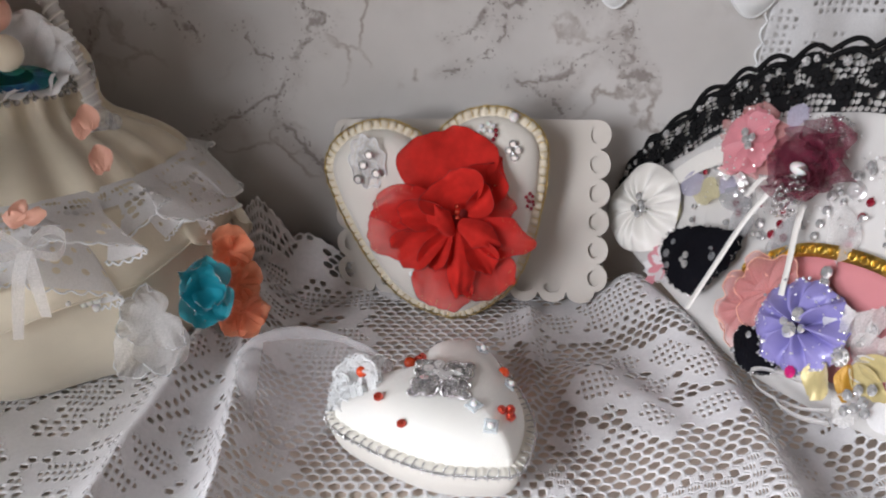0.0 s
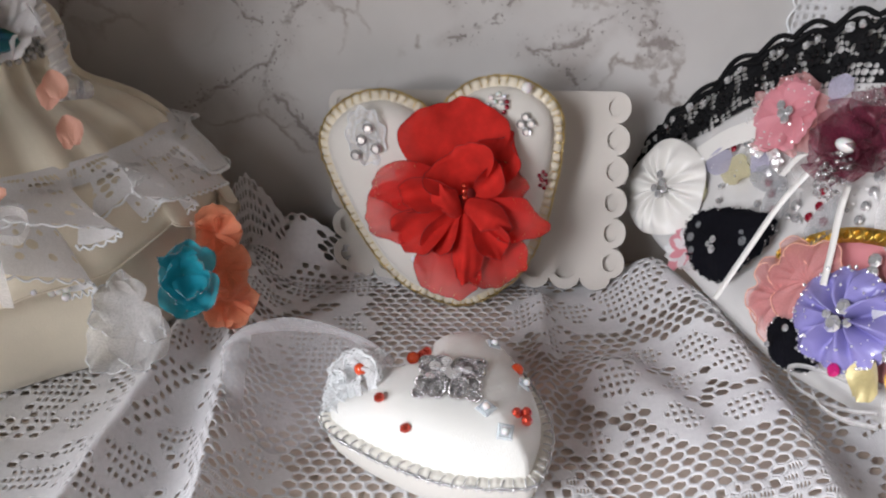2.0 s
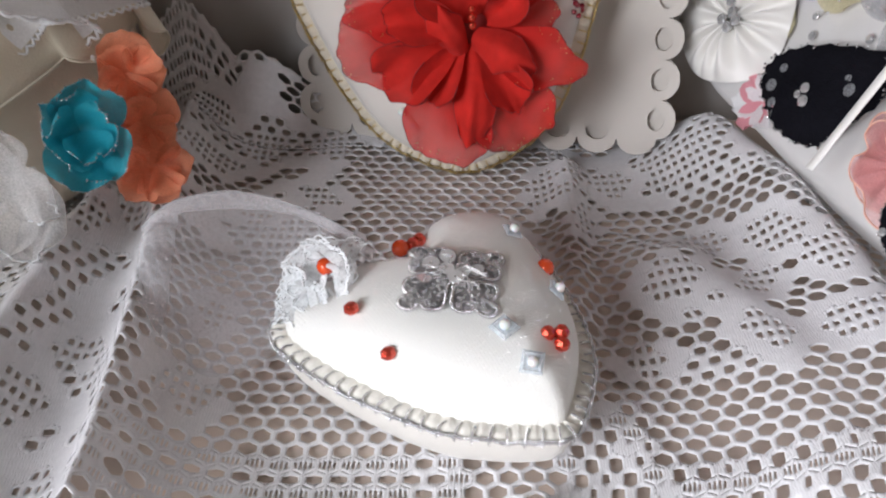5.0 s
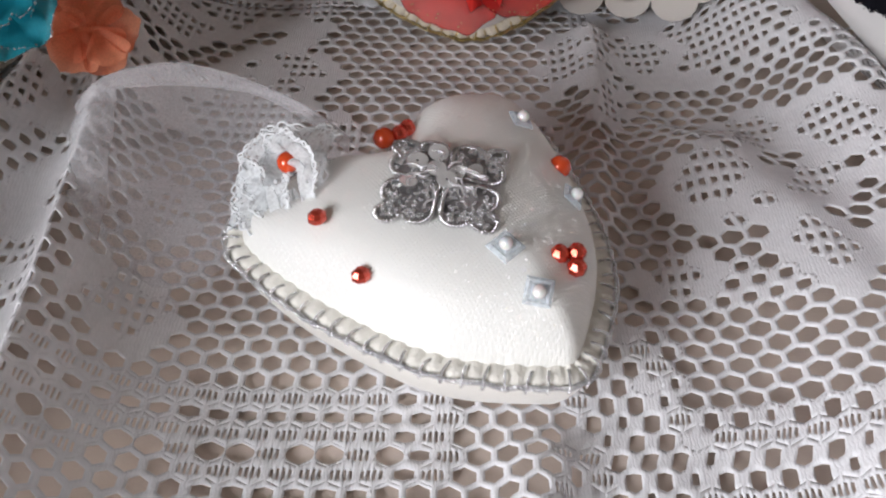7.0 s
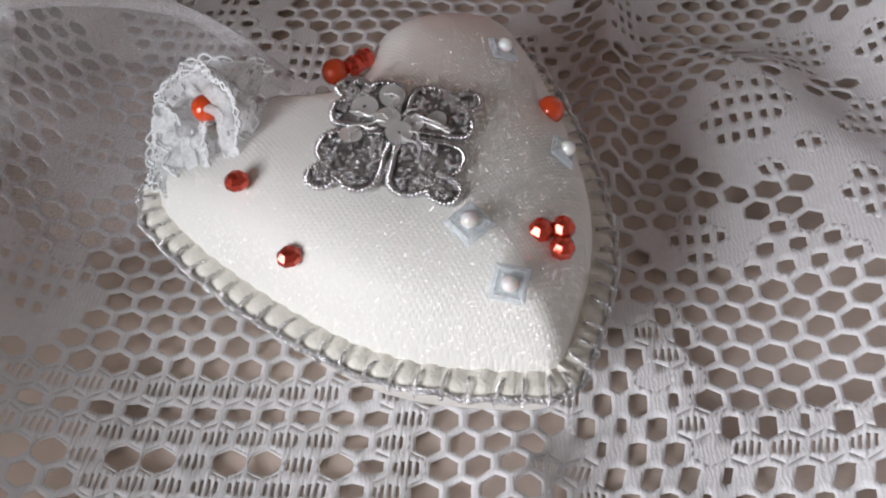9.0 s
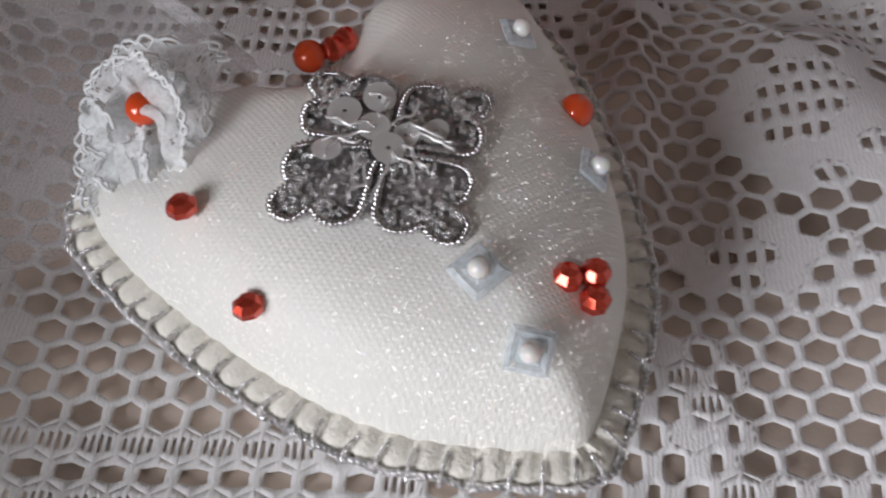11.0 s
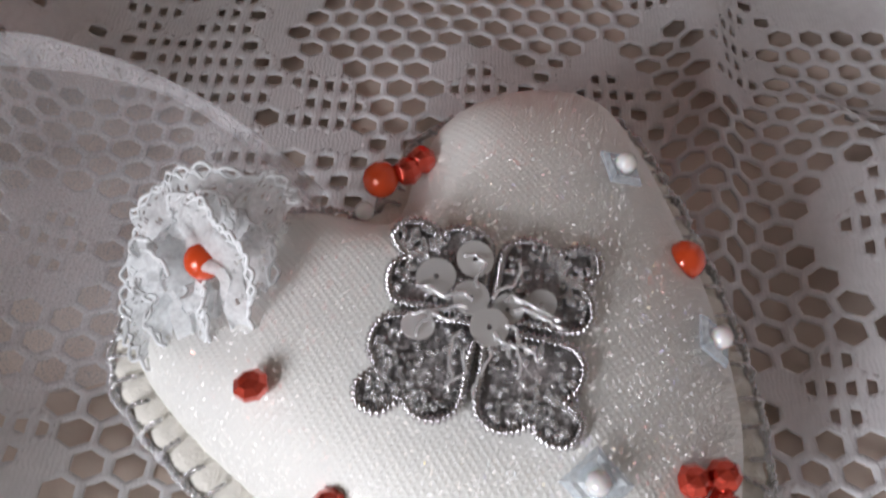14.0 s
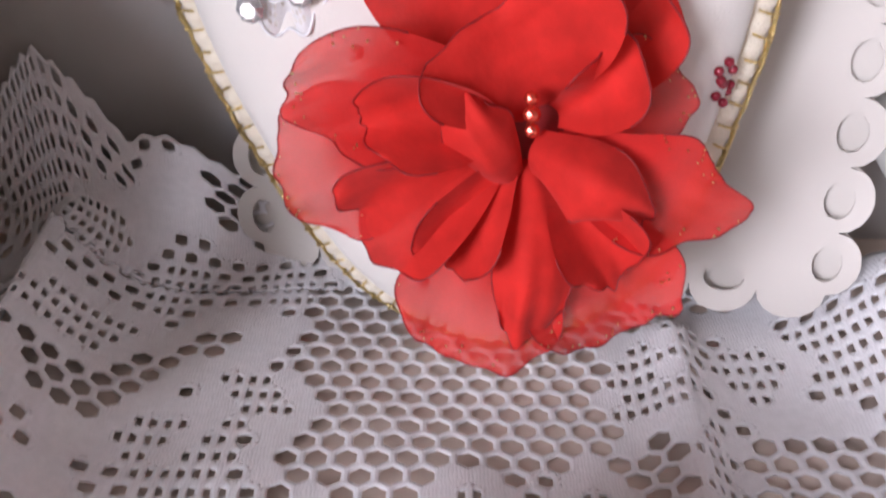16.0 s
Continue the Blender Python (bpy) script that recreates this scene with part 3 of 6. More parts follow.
ZERO = int(np.argmin(abs(XS)))


def lengths():
    """Length of thread across the folds at every x, counted from the middle, row by row."""
    rows = []
    for v in VS:
        z = np.array([cloth_z(x, min(v, 0.47)) for x in XS])
        run = np.concatenate(([0.0], np.cumsum(np.hypot(np.diff(XS), np.diff(z)))))
        rows.append(run - run[ZERO])
    return rows


RUNS = lengths()


def lay(s, v):
    """Where a thread at the length s of the net comes to lie: folds take up cloth and draw it in."""
    k = min(max((v - VS[0]) / 0.004, 0.0), len(VS) - 1.001)
    i = int(k)
    a, b = np.interp(s, RUNS[i], XS), np.interp(s, RUNS[i + 1], XS)
    return float(a + (b - a) * (k - i))


def lace_kind(x, v, i, j):
    """Which stitch a cell of the lace has: open net, dots, slits, small or solid."""
    for mx, my, ang, a, b in MOTIFS:
        dx, dy = x - mx, v - my
        p, q = dx * math.cos(ang) + dy * math.sin(ang), -dx * math.sin(ang) + dy * math.cos(ang)
        e = (p / (0.9 * a)) ** 2 + (q / (0.9 * b)) ** 2
        if e < 0.42:
            return "dots"
        if e < 1.0:
            return "solid"
    if 0.036 < x < 0.063 and v < 0.300:
        return "tall" if (i + j // 3) % 4 else "slits" if j % 3 else "solid"
    if 0.063 <= x < 0.122 and 0.255 < v < 0.304:
        return "open" if v > 0.277 else "slits" if j % 3 == 0 else "tall"
    if x < -0.088 and v < 0.37:
        g = noise.noise(Vector((x * 34, v * 34, 2.0)))
        return "dots" if g > 0.20 else "small" if g > 0.02 else "solid" if g > -0.34 else "small"
    if v < 0.284:
        if noise.noise(Vector((x * 24, v * 30, 5.0))) > 0.26:
            return "open"
        if x > 0.0:
            return ("rect" if i % 2 else "slits") if j % 2 else ("slits" if i % 3 else "rect")
        return ("wide", "slits", "rect", "slits")[j % 4] if i % 3 != 1 or j % 4 else "slits"
    if v > 0.372 and (x < -0.032 or (x > 0.050 and v > 0.400)):
        g = noise.noise(Vector((x * 32, v * 32, 4.0)))
        return "dots" if g > 0.16 else "small" if g > -0.06 else "solid" if g > -0.30 else "open"
    if v > 0.452:
        g = noise.noise(Vector((x * 40, v * 40, 9.0)))
        return "dots" if g > 0.12 else "small" if g > -0.02 else "solid"
    g = noise.noise(Vector((x * 18, v * 18, 1.0)))
    return "small" if g > 0.44 else "open"


def lace_edge(x):
    """Length of the cloth at the back, scalloped where it climbs the backdrop."""
    if x > 0.10:
        return 0.445 - 0.12 * max(0.0, x - 0.12)
    if x < -0.13:
        return 0.478
    return 0.492 + 0.034 * max(0.0, 1 - abs((x + 0.097) / 0.018) ** 1.4) - 0.006 * math.cos((x + 0.097) * 2 * math.pi / 0.05)


def lace_cloth():
    verts, faces, index = [], [], {}

    def vert(x, v):
        key = (round(x * 1e5), round(v * 1e5))
        if key not in index:
            x = lay(x, v)
            index[key] = len(verts)
            wob = 0.00022
            verts.append(cloth(x + wob * noise.noise(Vector((x * 300, v * 300, 0))), v + wob * noise.noise(Vector((x * 300, v * 300, 8)))))
        return index[key]

    def spot(x0, v0, p, q):
        """A point of a cell; the rows interlock in a zigzag like a honeycomb."""
        zig = 0.167 * (2 * abs(2 * p - 1) - 1)
        return x0 + PITCH * p, v0 + ROW * (q + zig * (1 - 2 * q))

    def grid(x0, v0, nx, nv, holes):
        for a in range(nx):
            for b in range(nv):
                if (a, b) not in holes:
                    faces.append([vert(*spot(x0, v0, (a + e) / nx, (b + f) / nv)) for e, f in ((0, 0), (1, 0), (1, 1), (0, 1))])

    ring = [(0, 0), (0.25, 0), (0.5, 0), (0.75, 0), (1, 0), (1, 0.5), (1, 1), (0.75, 1), (0.5, 1), (0.25, 1), (0, 1), (0, 0.5)]
    for j in range(int((0.54 - 0.17) / ROW)):
        v0 = 0.17 + j * ROW
        for i in range(-62, 60):
            x0 = i * PITCH + (PITCH / 2 if j % 2 else 0)
            xc, vc = x0 + PITCH / 2, v0 + ROW / 2
            xw = lay(xc, vc)
            if not -0.318 < xw < 0.275 or vc > (0.498 if xw < 0.1 else lace_edge(xw)):
                continue
            kind = lace_kind(xw, vc, i, j)
            if kind == "solid":
                grid(x0, v0, 4, 2, ())
            elif kind == "dots":
                grid(x0, v0, 8, 4, {(1, 1), (1, 2), (2, 1), (2, 2), (5, 1), (5, 2), (6, 1), (6, 2)})
            elif kind == "slits":
                grid(x0, v0, 10, 4, {(1, 1), (1, 2), (3, 1), (3, 2), (5, 1), (5, 2), (7, 1), (7, 2)})
            elif kind == "rect":
                grid(x0, v0, 6, 4, {(1, 1), (2, 1), (3, 1), (4, 1), (1, 2), (2, 2), (3, 2), (4, 2)})
            elif kind == "tall":
                grid(x0, v0, 8, 4, {(a, b) for a in (2, 3, 4, 5) for b in (0, 1, 2)} if (i * 7 + j * 3) % 5 else {(3, 1), (4, 1), (3, 2), (4, 2)})
            elif kind == "small":
                grid(x0, v0, 8, 4, {(2, 1), (2, 2), (3, 1), (3, 2), (4, 1), (4, 2), (5, 1), (5, 2)})
            else:
                sx, sy = (0.76 + 0.10 * noise.noise(Vector((xc * 30, vc * 30, 6.0))) + random.uniform(-0.04, 0.04), random.uniform(0.74, 0.84)) if kind == "open" else (0.96, 0.82)
                o = [spot(x0, v0, p, q) for p, q in ring]
                n = []
                for k, (x, v) in enumerate(o):
                    soft = 0.98 if kind == "open" else (0.90 if k in (0, 4, 6, 10) else 1.02)
                    n.append(vert(xc + (x - xc) * sx * soft, vc + (v - vc) * sy * soft))
                o = [vert(*p) for p in o]
                faces.extend([o[k], o[(k + 1) % 12], n[(k + 1) % 12], n[k]] for k in range(12))
    me = bpy.data.meshes.new("lace_tablecloth")
    me.from_pydata([tuple(p) for p in verts], [], faces)
    me.materials.append(M_LACE)
    for p in me.polygons:
        p.use_smooth = True
    return thick(new("lace_tablecloth", me), 0.00055)


tagged(lace_cloth(), "white cotton lace tablecloth, rumpled into folds on the table", "tablecloth")


# ---- hearts ----
HALF = [(0.0, 0.0), (0.003, 0.0064), (0.0135, 0.0183), (0.0235, 0.026), (0.0366, 0.0322), (0.050, 0.0370), (0.062, 0.0402), (0.073, 0.0412), (0.081, 0.037), (0.087, 0.027), (0.0875, 0.015), (0.0825, 0.005)]


def heart_line(n=6, wide=1.0, high=1.0, blunt=0.0, notch=0.0765):
    """The outline of a heart from its tip at the origin, lobes towards +y."""
    right = [(b * wide, (a + blunt * math.exp(-a / 0.012)) * high, 0) for a, b in HALF[1:]]
    pts = [(0, blunt * high, 0)] + right + [(0, notch * high, 0)] + [(-x, y, 0) for x, y, _ in reversed(right)]
    return spline(pts, n, closed=True)


def shrink(line, d):
    """The outline moved inwards by d."""
    n = len(line)
    out = []
    for i, p in enumerate(line):
        t = (line[(i + 1) % n] - line[i - 1]).normalized()
        out.append(p + Vector((-t.y, t.x, 0)) * d)
    return out


def pillow(bm, line, centre, height, base=0.0, power=3.8, rings=12):
    """A puffed face over an outline, closed at its centre."""
    c = Vector(centre)
    rows = []
    for k in range(rings):
        s = math.cos(math.pi / 2 * k / rings)
        z = base + height * (1 - s ** power) ** 0.5
        rows.append([bm.verts.new((c.x + (p.x - c.x) * s, c.y + (p.y - c.y) * s, z + (0.0004 * noise.noise(p * 90 + Vector((k, 0, 0))) if k else 0))) for p in line])
    top = bm.verts.new((c.x, c.y, base + height))
    n = len(line)
    for a, b in zip(rows, rows[1:]):
        for i in range(n):
            f = (a[i], a[(i + 1) % n], b[(i + 1) % n], b[i])
            bm.faces.new(f if height > 0 else f[::-1])
    for i in range(n):
        f = (rows[-1][i], rows[-1][(i + 1) % n], top)
        bm.faces.new(f if height > 0 else f[::-1])


def even(line, step):
    """Points at even steps along a closed outline, with their inward directions."""
    n = len(line)
    out, left = [], 0.0
    for i in range(n):
        a, b = line[i], line[(i + 1) % n]
        d = (b - a).length
        while left < d:
            t = (b - a).normalized()
            out.append((a + t * left, Vector((-t.y, t.x, 0))))
            left += step
        left -= d
    return out


def twist(bm, pts, r, pitch, start=0.0):
    """Two thin strands laid round each other along points."""
    for ph in (0.0, math.pi):
        out, run = [], start
        for i, p in enumerate(pts):
            d = (pts[min(i + 1, len(pts) - 1)] - pts[max(i - 1, 0)])
            d = d.normalized() if d.length > 1e-9 else Vector((0, 0, 1))
            side = d.orthogonal().normalized()
            out.append(p + (side * math.cos(run + ph) + d.cross(side) * math.sin(run + ph)) * r * 0.9)
            run += (pts[min(i + 1, len(pts) - 1)] - p).length * 2 * math.pi / pitch
        tube(bm, out, r * 0.72, 5)


def whip_stitch(line, step, reach, lift, r):
    """A twisted metal thread that runs along the rim and loops inwards over it."""
    bm = bmesh.new()
    for i, (p, inn) in enumerate(even(line, step)):
        skew = Vector((inn.y, -inn.x, 0)) * step * random.uniform(-0.05, 0.35)
        a, b = p - inn * 0.0003, p + inn * reach * random.uniform(0.80, 1.10) + skew
        pts = [a + Vector((0, 0, -0.0012)), a - inn * 0.0002 + Vector((0, 0, 0.0006)), a * 0.6 + b * 0.4 + Vector((0, 0, lift * random.uniform(0.66, 0.80))), b + Vector((0, 0, lift * 0.60))]
        twist(bm, spline(pts, 7), r, 0.0017, random.uniform(0, 6))
    run = even(line, 0.00028)
    # the thread also runs along the edge, caught by every stitch
    path = [p - inn * (0.0002 + 0.0007 * noise.noise(p * 260)) + Vector((0, 0, 0.0003 + 0.0006 * noise.noise(p * 240 + Vector((0, 0, 5))))) for p, inn in run]
    twist(bm, path, r * 1.5, 0.0019)
    path = [p - inn * (0.0001 + 0.0009 * noise.noise(p * 330 + Vector((3, 0, 0)))) + Vector((0, 0, -0.0002 + 0.0008 * noise.noise(p * 300 + Vector((0, 0, 9))))) for p, inn in run[::2]]
    twist(bm, path, r * 1.2, 0.0013)
    return bm


def stuffed_heart(m, wide, high, h_top, h_back, rim, face, felt, thread, label, step, centre, blunt=0.0, notch=0.0765, yarn=0.00030, dents=()):
    ob = thing("stuffed_heart", m, label, "ornament")
    line = heart_line(6, wide, high, blunt, notch)
    inner = shrink(line, rim)
    c = (0, centre * high, 0)
    bm = bmesh.new()
    pillow(bm, inner, c, h_top, 0.0012, 3.8, 20)
    soft = [v for v in bm.verts if v.co.z > 0.0014]
    for k in range(34):      # stuffing rounds the face off
        bmesh.ops.smooth_vert(bm, verts=soft, factor=0.5, use_axis_x=False, use_axis_y=False, use_axis_z=True)
    for dx, dy, deep, wide_d in dents:      # the face is drawn in where trimmings are sewn on
        for v in bm.verts:
            if v.co.z > 0.0014:
                v.co.z -= (v.co.z - 0.0012) * deep * math.exp(-((v.co.x - dx) ** 2 + (v.co.y - dy) ** 2) / wide_d ** 2)
    part("front_pad", bm, face, ob)
    bm = bmesh.new()
    pillow(bm, shrink(line, rim * 0.4), c, -h_back, -0.0012)
    part("back_pad", bm, M_WHITEPAD, ob)
    bm = bmesh.new()
    run = even(line, step / 6)
    n = len(run)
    rows = []
    for d, z in ((1.6, 0.0014), (1.0, 0.0018), (0.5, 0.0017), (0.14, 0.0010), (0.0, -0.0004), (0.25, -0.0020), (1.4, -0.0016)):
        row = []
        for i, (p, inn) in enumerate(run):
            pinch = math.cos(math.pi * i / 6) ** 2      # the felt swells between the stitches
            soft = 1 + 0.16 * noise.noise(p * 300)
            row.append(bm.verts.new(p + inn * rim * (d + (0.12 * pinch if d < 0.6 else 0)) + Vector((0, 0, z * (1 - 0.42 * pinch ** 2) * soft))))
        rows.append(row)
    for a, b in zip(rows, rows[1:]):
        for i in range(n):
            bm.faces.new((a[i], b[i], b[(i + 1) % n], a[(i + 1) % n]))
    part("felt_rim", bm, felt, ob)
    part("stitching", whip_stitch(line, step, rim * 0.78, 0.0026, yarn), thread, ob, "metallic thread whip stitch")
    return ob


def heart_top(line, centre, height, base, x, y, power=3.8):
    """Height of a puffed face over a point of its plane."""
    c = Vector((0, centre, 0))
    d = Vector((x, y, 0)) - c
    best = max(line, key=lambda p: (p - c).normalized().dot(d.normalized()) if d.length > 1e-6 else 0)
    s = min(0.999, d.length / (best - c).length)
    return base + height * (1 - s ** power) ** 0.5


ax = Vector((-0.580, 0.817, 0)).normalized()
AXX = Vector((ax.y, -ax.x, 0))
LOW = frame_of(Vector((0.036, 0.268, 0.0230)) + AXX * 0.0012, AXX, ax, Vector((0, 0, 1)))
low = stuffed_heart(LOW, 1.04, 1.0, 0.0195, 0.0215, 0.0042, M_SATIN, M_FELT, M_LUREX, "stuffed ivory satin heart with silver stitched rim lying on lace", 0.0042, 0.052, 0.0012, notch=0.0785, yarn=0.00025, dents=((*(LOW.inverted() @ Vector((-0.0285, 0.3185, 0.0)))[:2], 0.62, 0.0135), (*(LOW.inverted() @ Vector((-0.0060, 0.3300, 0.0)))[:2], 0.60, 0.0085)))


# ---- shared makers of small things ----
def bead(parent, c, r, material, label="", name="bead", facet=False, squash=(1, 1, 1)):
    bm = bmesh.new()
    ball(bm, (0, 0, 0), r, 8 if facet else 14, 5 if facet else 10, squash)
    ob = part(name, bm, material, parent, label, smooth=not facet)
    ob.location = c
    return ob


def gem(parent, c, r, material, name="rhinestone", m=None, label=""):
    """A flat-backed cut stone: girdle, slanted facets and a table."""
    bm = bmesh.new()
    rows = [[bm.verts.new((math.cos(k * math.pi / 4 + o) * q, math.sin(k * math.pi / 4 + o) * q, z)) for k in range(8)] for q, z, o in ((r * 0.9, 0, 0), (r, r * 0.3, 0), (r * 0.55, r * 0.75, 0.39))]
    for a, b in zip(rows, rows[1:]):
        for k in range(8):
            bm.faces.new((a[k], a[(k + 1) % 8], b[(k + 1) % 8], b[k]))
    bm.faces.new(rows[2])
    ob = part(name, bm, material, parent, label, smooth=False)
    ob.matrix_local = (Matrix.Translation(c) @ m) if m else Matrix.Translation(c)
    return ob


def petal_mesh(L, W, cup=0.2, curl=0.2, ruffle=0.05, seed=0.0, tip=0.75, nu=12, nv=12, fold=0.0):
    """A soft cloth petal from its root at the origin along +y; it curls towards +z."""
    bm = bmesh.new()

    def f(u, v):
        a = 2 * u - 1
        w = W * (0.16 + 0.84 * math.sin(math.pi * min(1.0, v * tip + 0.04)) ** 0.75)
        rim = 1 - 0.22 * a * a * v
        x = a * w * 0.5
        y = L * v * rim
        z = cup * W * (a * a - 0.3) * math.sin(math.pi * min(v, 0.9)) + curl * L * v * v
        z += ruffle * L * v * v * math.sin(a * 5 + seed * 3) + 0.6 * ruffle * L * v ** 3 * math.sin(a * 11 + seed * 7)
        z += fold * L * math.exp(-(a * 3) ** 2) * v
        x += 0.1 * ruffle * L * math.sin(v * 9 + seed)
        return Vector((x, y, z)) + noise.noise_vector(Vector((u * 2, v * 2, seed * 3.7))) * L * 0.05 * v
    sheet(bm, f, nu, nv)
    return bm


def chiffon_petal(L, W, rise, back, trough, seed, wide=0.62, n=16):
    """An open petal: a trough near its root, then it spreads and rolls back with a soft wavy end."""
    bm = bmesh.new()

    def f(u, v):
        a = 2 * u - 1
        w = W * (0.20 + 0.80 * math.sin(math.pi / 2 * min(1.0, v / wide)) ** 0.9) * (1 - 0.30 * max(0.0, (v - wide) / (1 - wide)) ** 2)
        y = L * v * (1 - 0.20 * a * a * v * v)
        z = L * (rise * v - back * v * v)
        z += trough * W * (a * a - 0.35) * math.sin(math.pi * min(1.0, v * 1.1)) * (1.15 - v)
        z += 0.055 * L * v * v * math.sin(a * 3.7 + seed * 3) + 0.034 * L * v ** 3 * math.sin(a * 9 + seed * 7)
        x = a * w * 0.5 + 0.06 * L * v * v * math.sin(seed * 5)
        y += 0.020 * L * v ** 4 * math.sin(a * 8 + seed * 4) + 0.012 * L * v ** 4 * math.sin(a * 17 + seed)
        return Vector((x, y, z)) + noise.noise_vector(Vector((u * 1.6, v * 1.8, seed * 3.7))) * L * 0.10 * v
    sheet(bm, f, n, n)
    return bm


def yoyo(parent, m, R, material, pleats=11, puff=0.25, name="rosette", label="", seed=1.0, wave=0.06):
    """A gathered cloth round: pleats run from the drawn centre to a scalloped edge."""
    bm = bmesh.new()

    def f(u, v):
        a = 2 * math.pi * u
        k = math.cos(pleats * a + 1.3 * math.sin(2 * a + seed))
        r = R * (0.06 + 0.94 * v) * (1 + wave * k * v + 0.04 * math.sin(3 * a + seed))
        z = R * (puff * math.sin(math.pi * min(1.0, v * 1.05)) ** 0.8 + 0.16 * (0.6 - abs(k)) * (0.25 + v) * (1.1 - v * 0.6) + 0.05 * k * v + 0.05 * math.sin(2 * a + seed) * v)
        return Vector((r * math.cos(a), r * math.sin(a), z))
    sheet(bm, f, 110, 10, True)
    ob = part(name, bm, material, parent, label)
    ob.matrix_local = m
    return ob


def lace_mesh(f, nu, nv, hole):
    """A strip of lace: cells with or without a hole, set by hole(i, j) from 0 (solid) to 1 (open)."""
    bm = bmesh.new()
    index = {}

    def vert(u, v):
        key = (round(u * 16), round(v * 16))
        if key not in index:
            index[key] = bm.verts.new(f(u / nu, v / nv))
        return index[key]
    for j in range(nv):
        for i in range(nu):
            h = hole(i, j)
            ring = [(0, 0), (0.5, 0), (1, 0), (1, 0.5), (1, 1), (0.5, 1), (0, 1), (0, 0.5)]
            o = [vert(i + a, j + b) for a, b in ring]
            if h <= 0.05:
                bm.faces.new(o)
                continue
            q = [bm.verts.new(f((i + 0.5 + h * 0.5 * math.cos(math.pi * (1.25 + k / 4))) / nu, (j + 0.5 + h * 0.5 * math.sin(math.pi * (1.25 + k / 4))) / nv)) for k in range(8)]
            for k in range(8):
                bm.faces.new((o[k], o[(k + 1) % 8], q[(k + 1) % 8], q[k]))
    return bm


def ribbon(bm, pts, side, w, twist=0.0):
    """A flat band along points; side is the direction of its width."""
    s = Vector(side).normalized()
    n = len(pts)
    rows = []
    for i, p in enumerate(pts):
        d = (pts[min(i + 1, n - 1)] - pts[max(i - 1, 0)]).normalized()
        q = Matrix.Rotation(twist * i / max(1, n - 1), 3, d) @ s
        rows.append((bm.verts.new(p - q * w / 2), bm.verts.new(p), bm.verts.new(p + q * w / 2)))
    for a, b in zip(rows, rows[1:]):
        bm.faces.new((a[0], a[1], b[1], b[0]))
        bm.faces.new((a[1], a[2], b[2], b[1]))


# ---- trimmings of the lying heart ----
LOW_INV = LOW.inverted()
LOW_IN = shrink(heart_line(6, wide=1.04, blunt=0.0012, notch=0.0785), 0.0042)


def low_at(x, y, up=0.0):
    """A place on the lying heart's face, in its own axes, from a place over the table."""
    p = LOW_INV @ Vector((x, y, 0))
    return Vector((p.x, p.y, heart_top(LOW_IN, 0.052, 0.0195, 0.0012, p.x, p.y) + up))


for x, y in ((-0.0178, 0.2968), (-0.0082, 0.2852)):
    bead(low, low_at(x, y, 0.0014), 0.0019, M_REDBEAD, "faceted metallic red bead", facet=True, squash=(1.15, 1, 0.95))
for p, r in (((-0.0066, 0.3308, 0.0348), 0.0026), ((0.0336, 0.3186, 0.0370), 0.0026)):
    bead(low, LOW_INV @ Vector(p), r, M_REDPEARL, "glossy orange red pearl bead")
for p in ((-0.0030, 0.3322, 0.0352), (-0.0012, 0.3340, 0.0355), (0.0310, 0.2890, 0.0390), (0.0345, 0.2900, 0.0385), (0.0344, 0.2868, 0.0375)):
    bead(low, LOW_INV @ Vector(p), 0.0021, M_REDBEAD, "faceted metallic red bead", facet=True)
bead(low, LOW_INV @ Vector((-0.0085, 0.3262, 0.0335)), 0.0014, M_PEARL, "tiny white pearl bead", "pearl")
for x, y, rot, r in ((0.0200, 0.2870, 8, 0.0039), (0.0262, 0.2788, 38, 0.0039), (0.0250, 0.3290, 70, 0.0034), (0.0350, 0.3062, 50, 0.0034)):
    # square faceted sequin held by a pearl
    p = low_at(x, y, 0.0006)
    e = 0.002
    nx = low_at(x + e, y).z - low_at(x - e, y).z
    ny = low_at(x, y + e).z - low_at(x, y - e).z
    nrm = (LOW_INV.to_3x3() @ Vector((-nx / (2 * e), -ny / (2 * e), 1))).normalized()
    bm = bmesh.new()
    rows = []
    for q, z in ((1.0, 0.0), (1.0, 0.0004), (0.78, 0.0010), (0.55, 0.0006), (0.34, 0.0010), (0.16, 0.0004)):
        rows.append([bm.verts.new((r * q * math.cos(math.pi / 4 + k * math.pi / 2), r * q * math.sin(math.pi / 4 + k * math.pi / 2), z)) for k in range(4)])
    for a, b in zip(rows, rows[1:]):
        for k in range(4):
            bm.faces.new((a[k], a[(k + 1) % 4], b[(k + 1) % 4], b[k]))
    bm.faces.new(rows[-1])
    sq = part("sequin", bm, M_FACET, low, "clear square faceted sequin", smooth=False)
    sq.matrix_local = facing(p, nrm, (0, 1, 0), rot)
    bead(sq, (0, 0, 0.0014), 0.0014, M_PEARL, "tiny white pearl bead", "pearl")

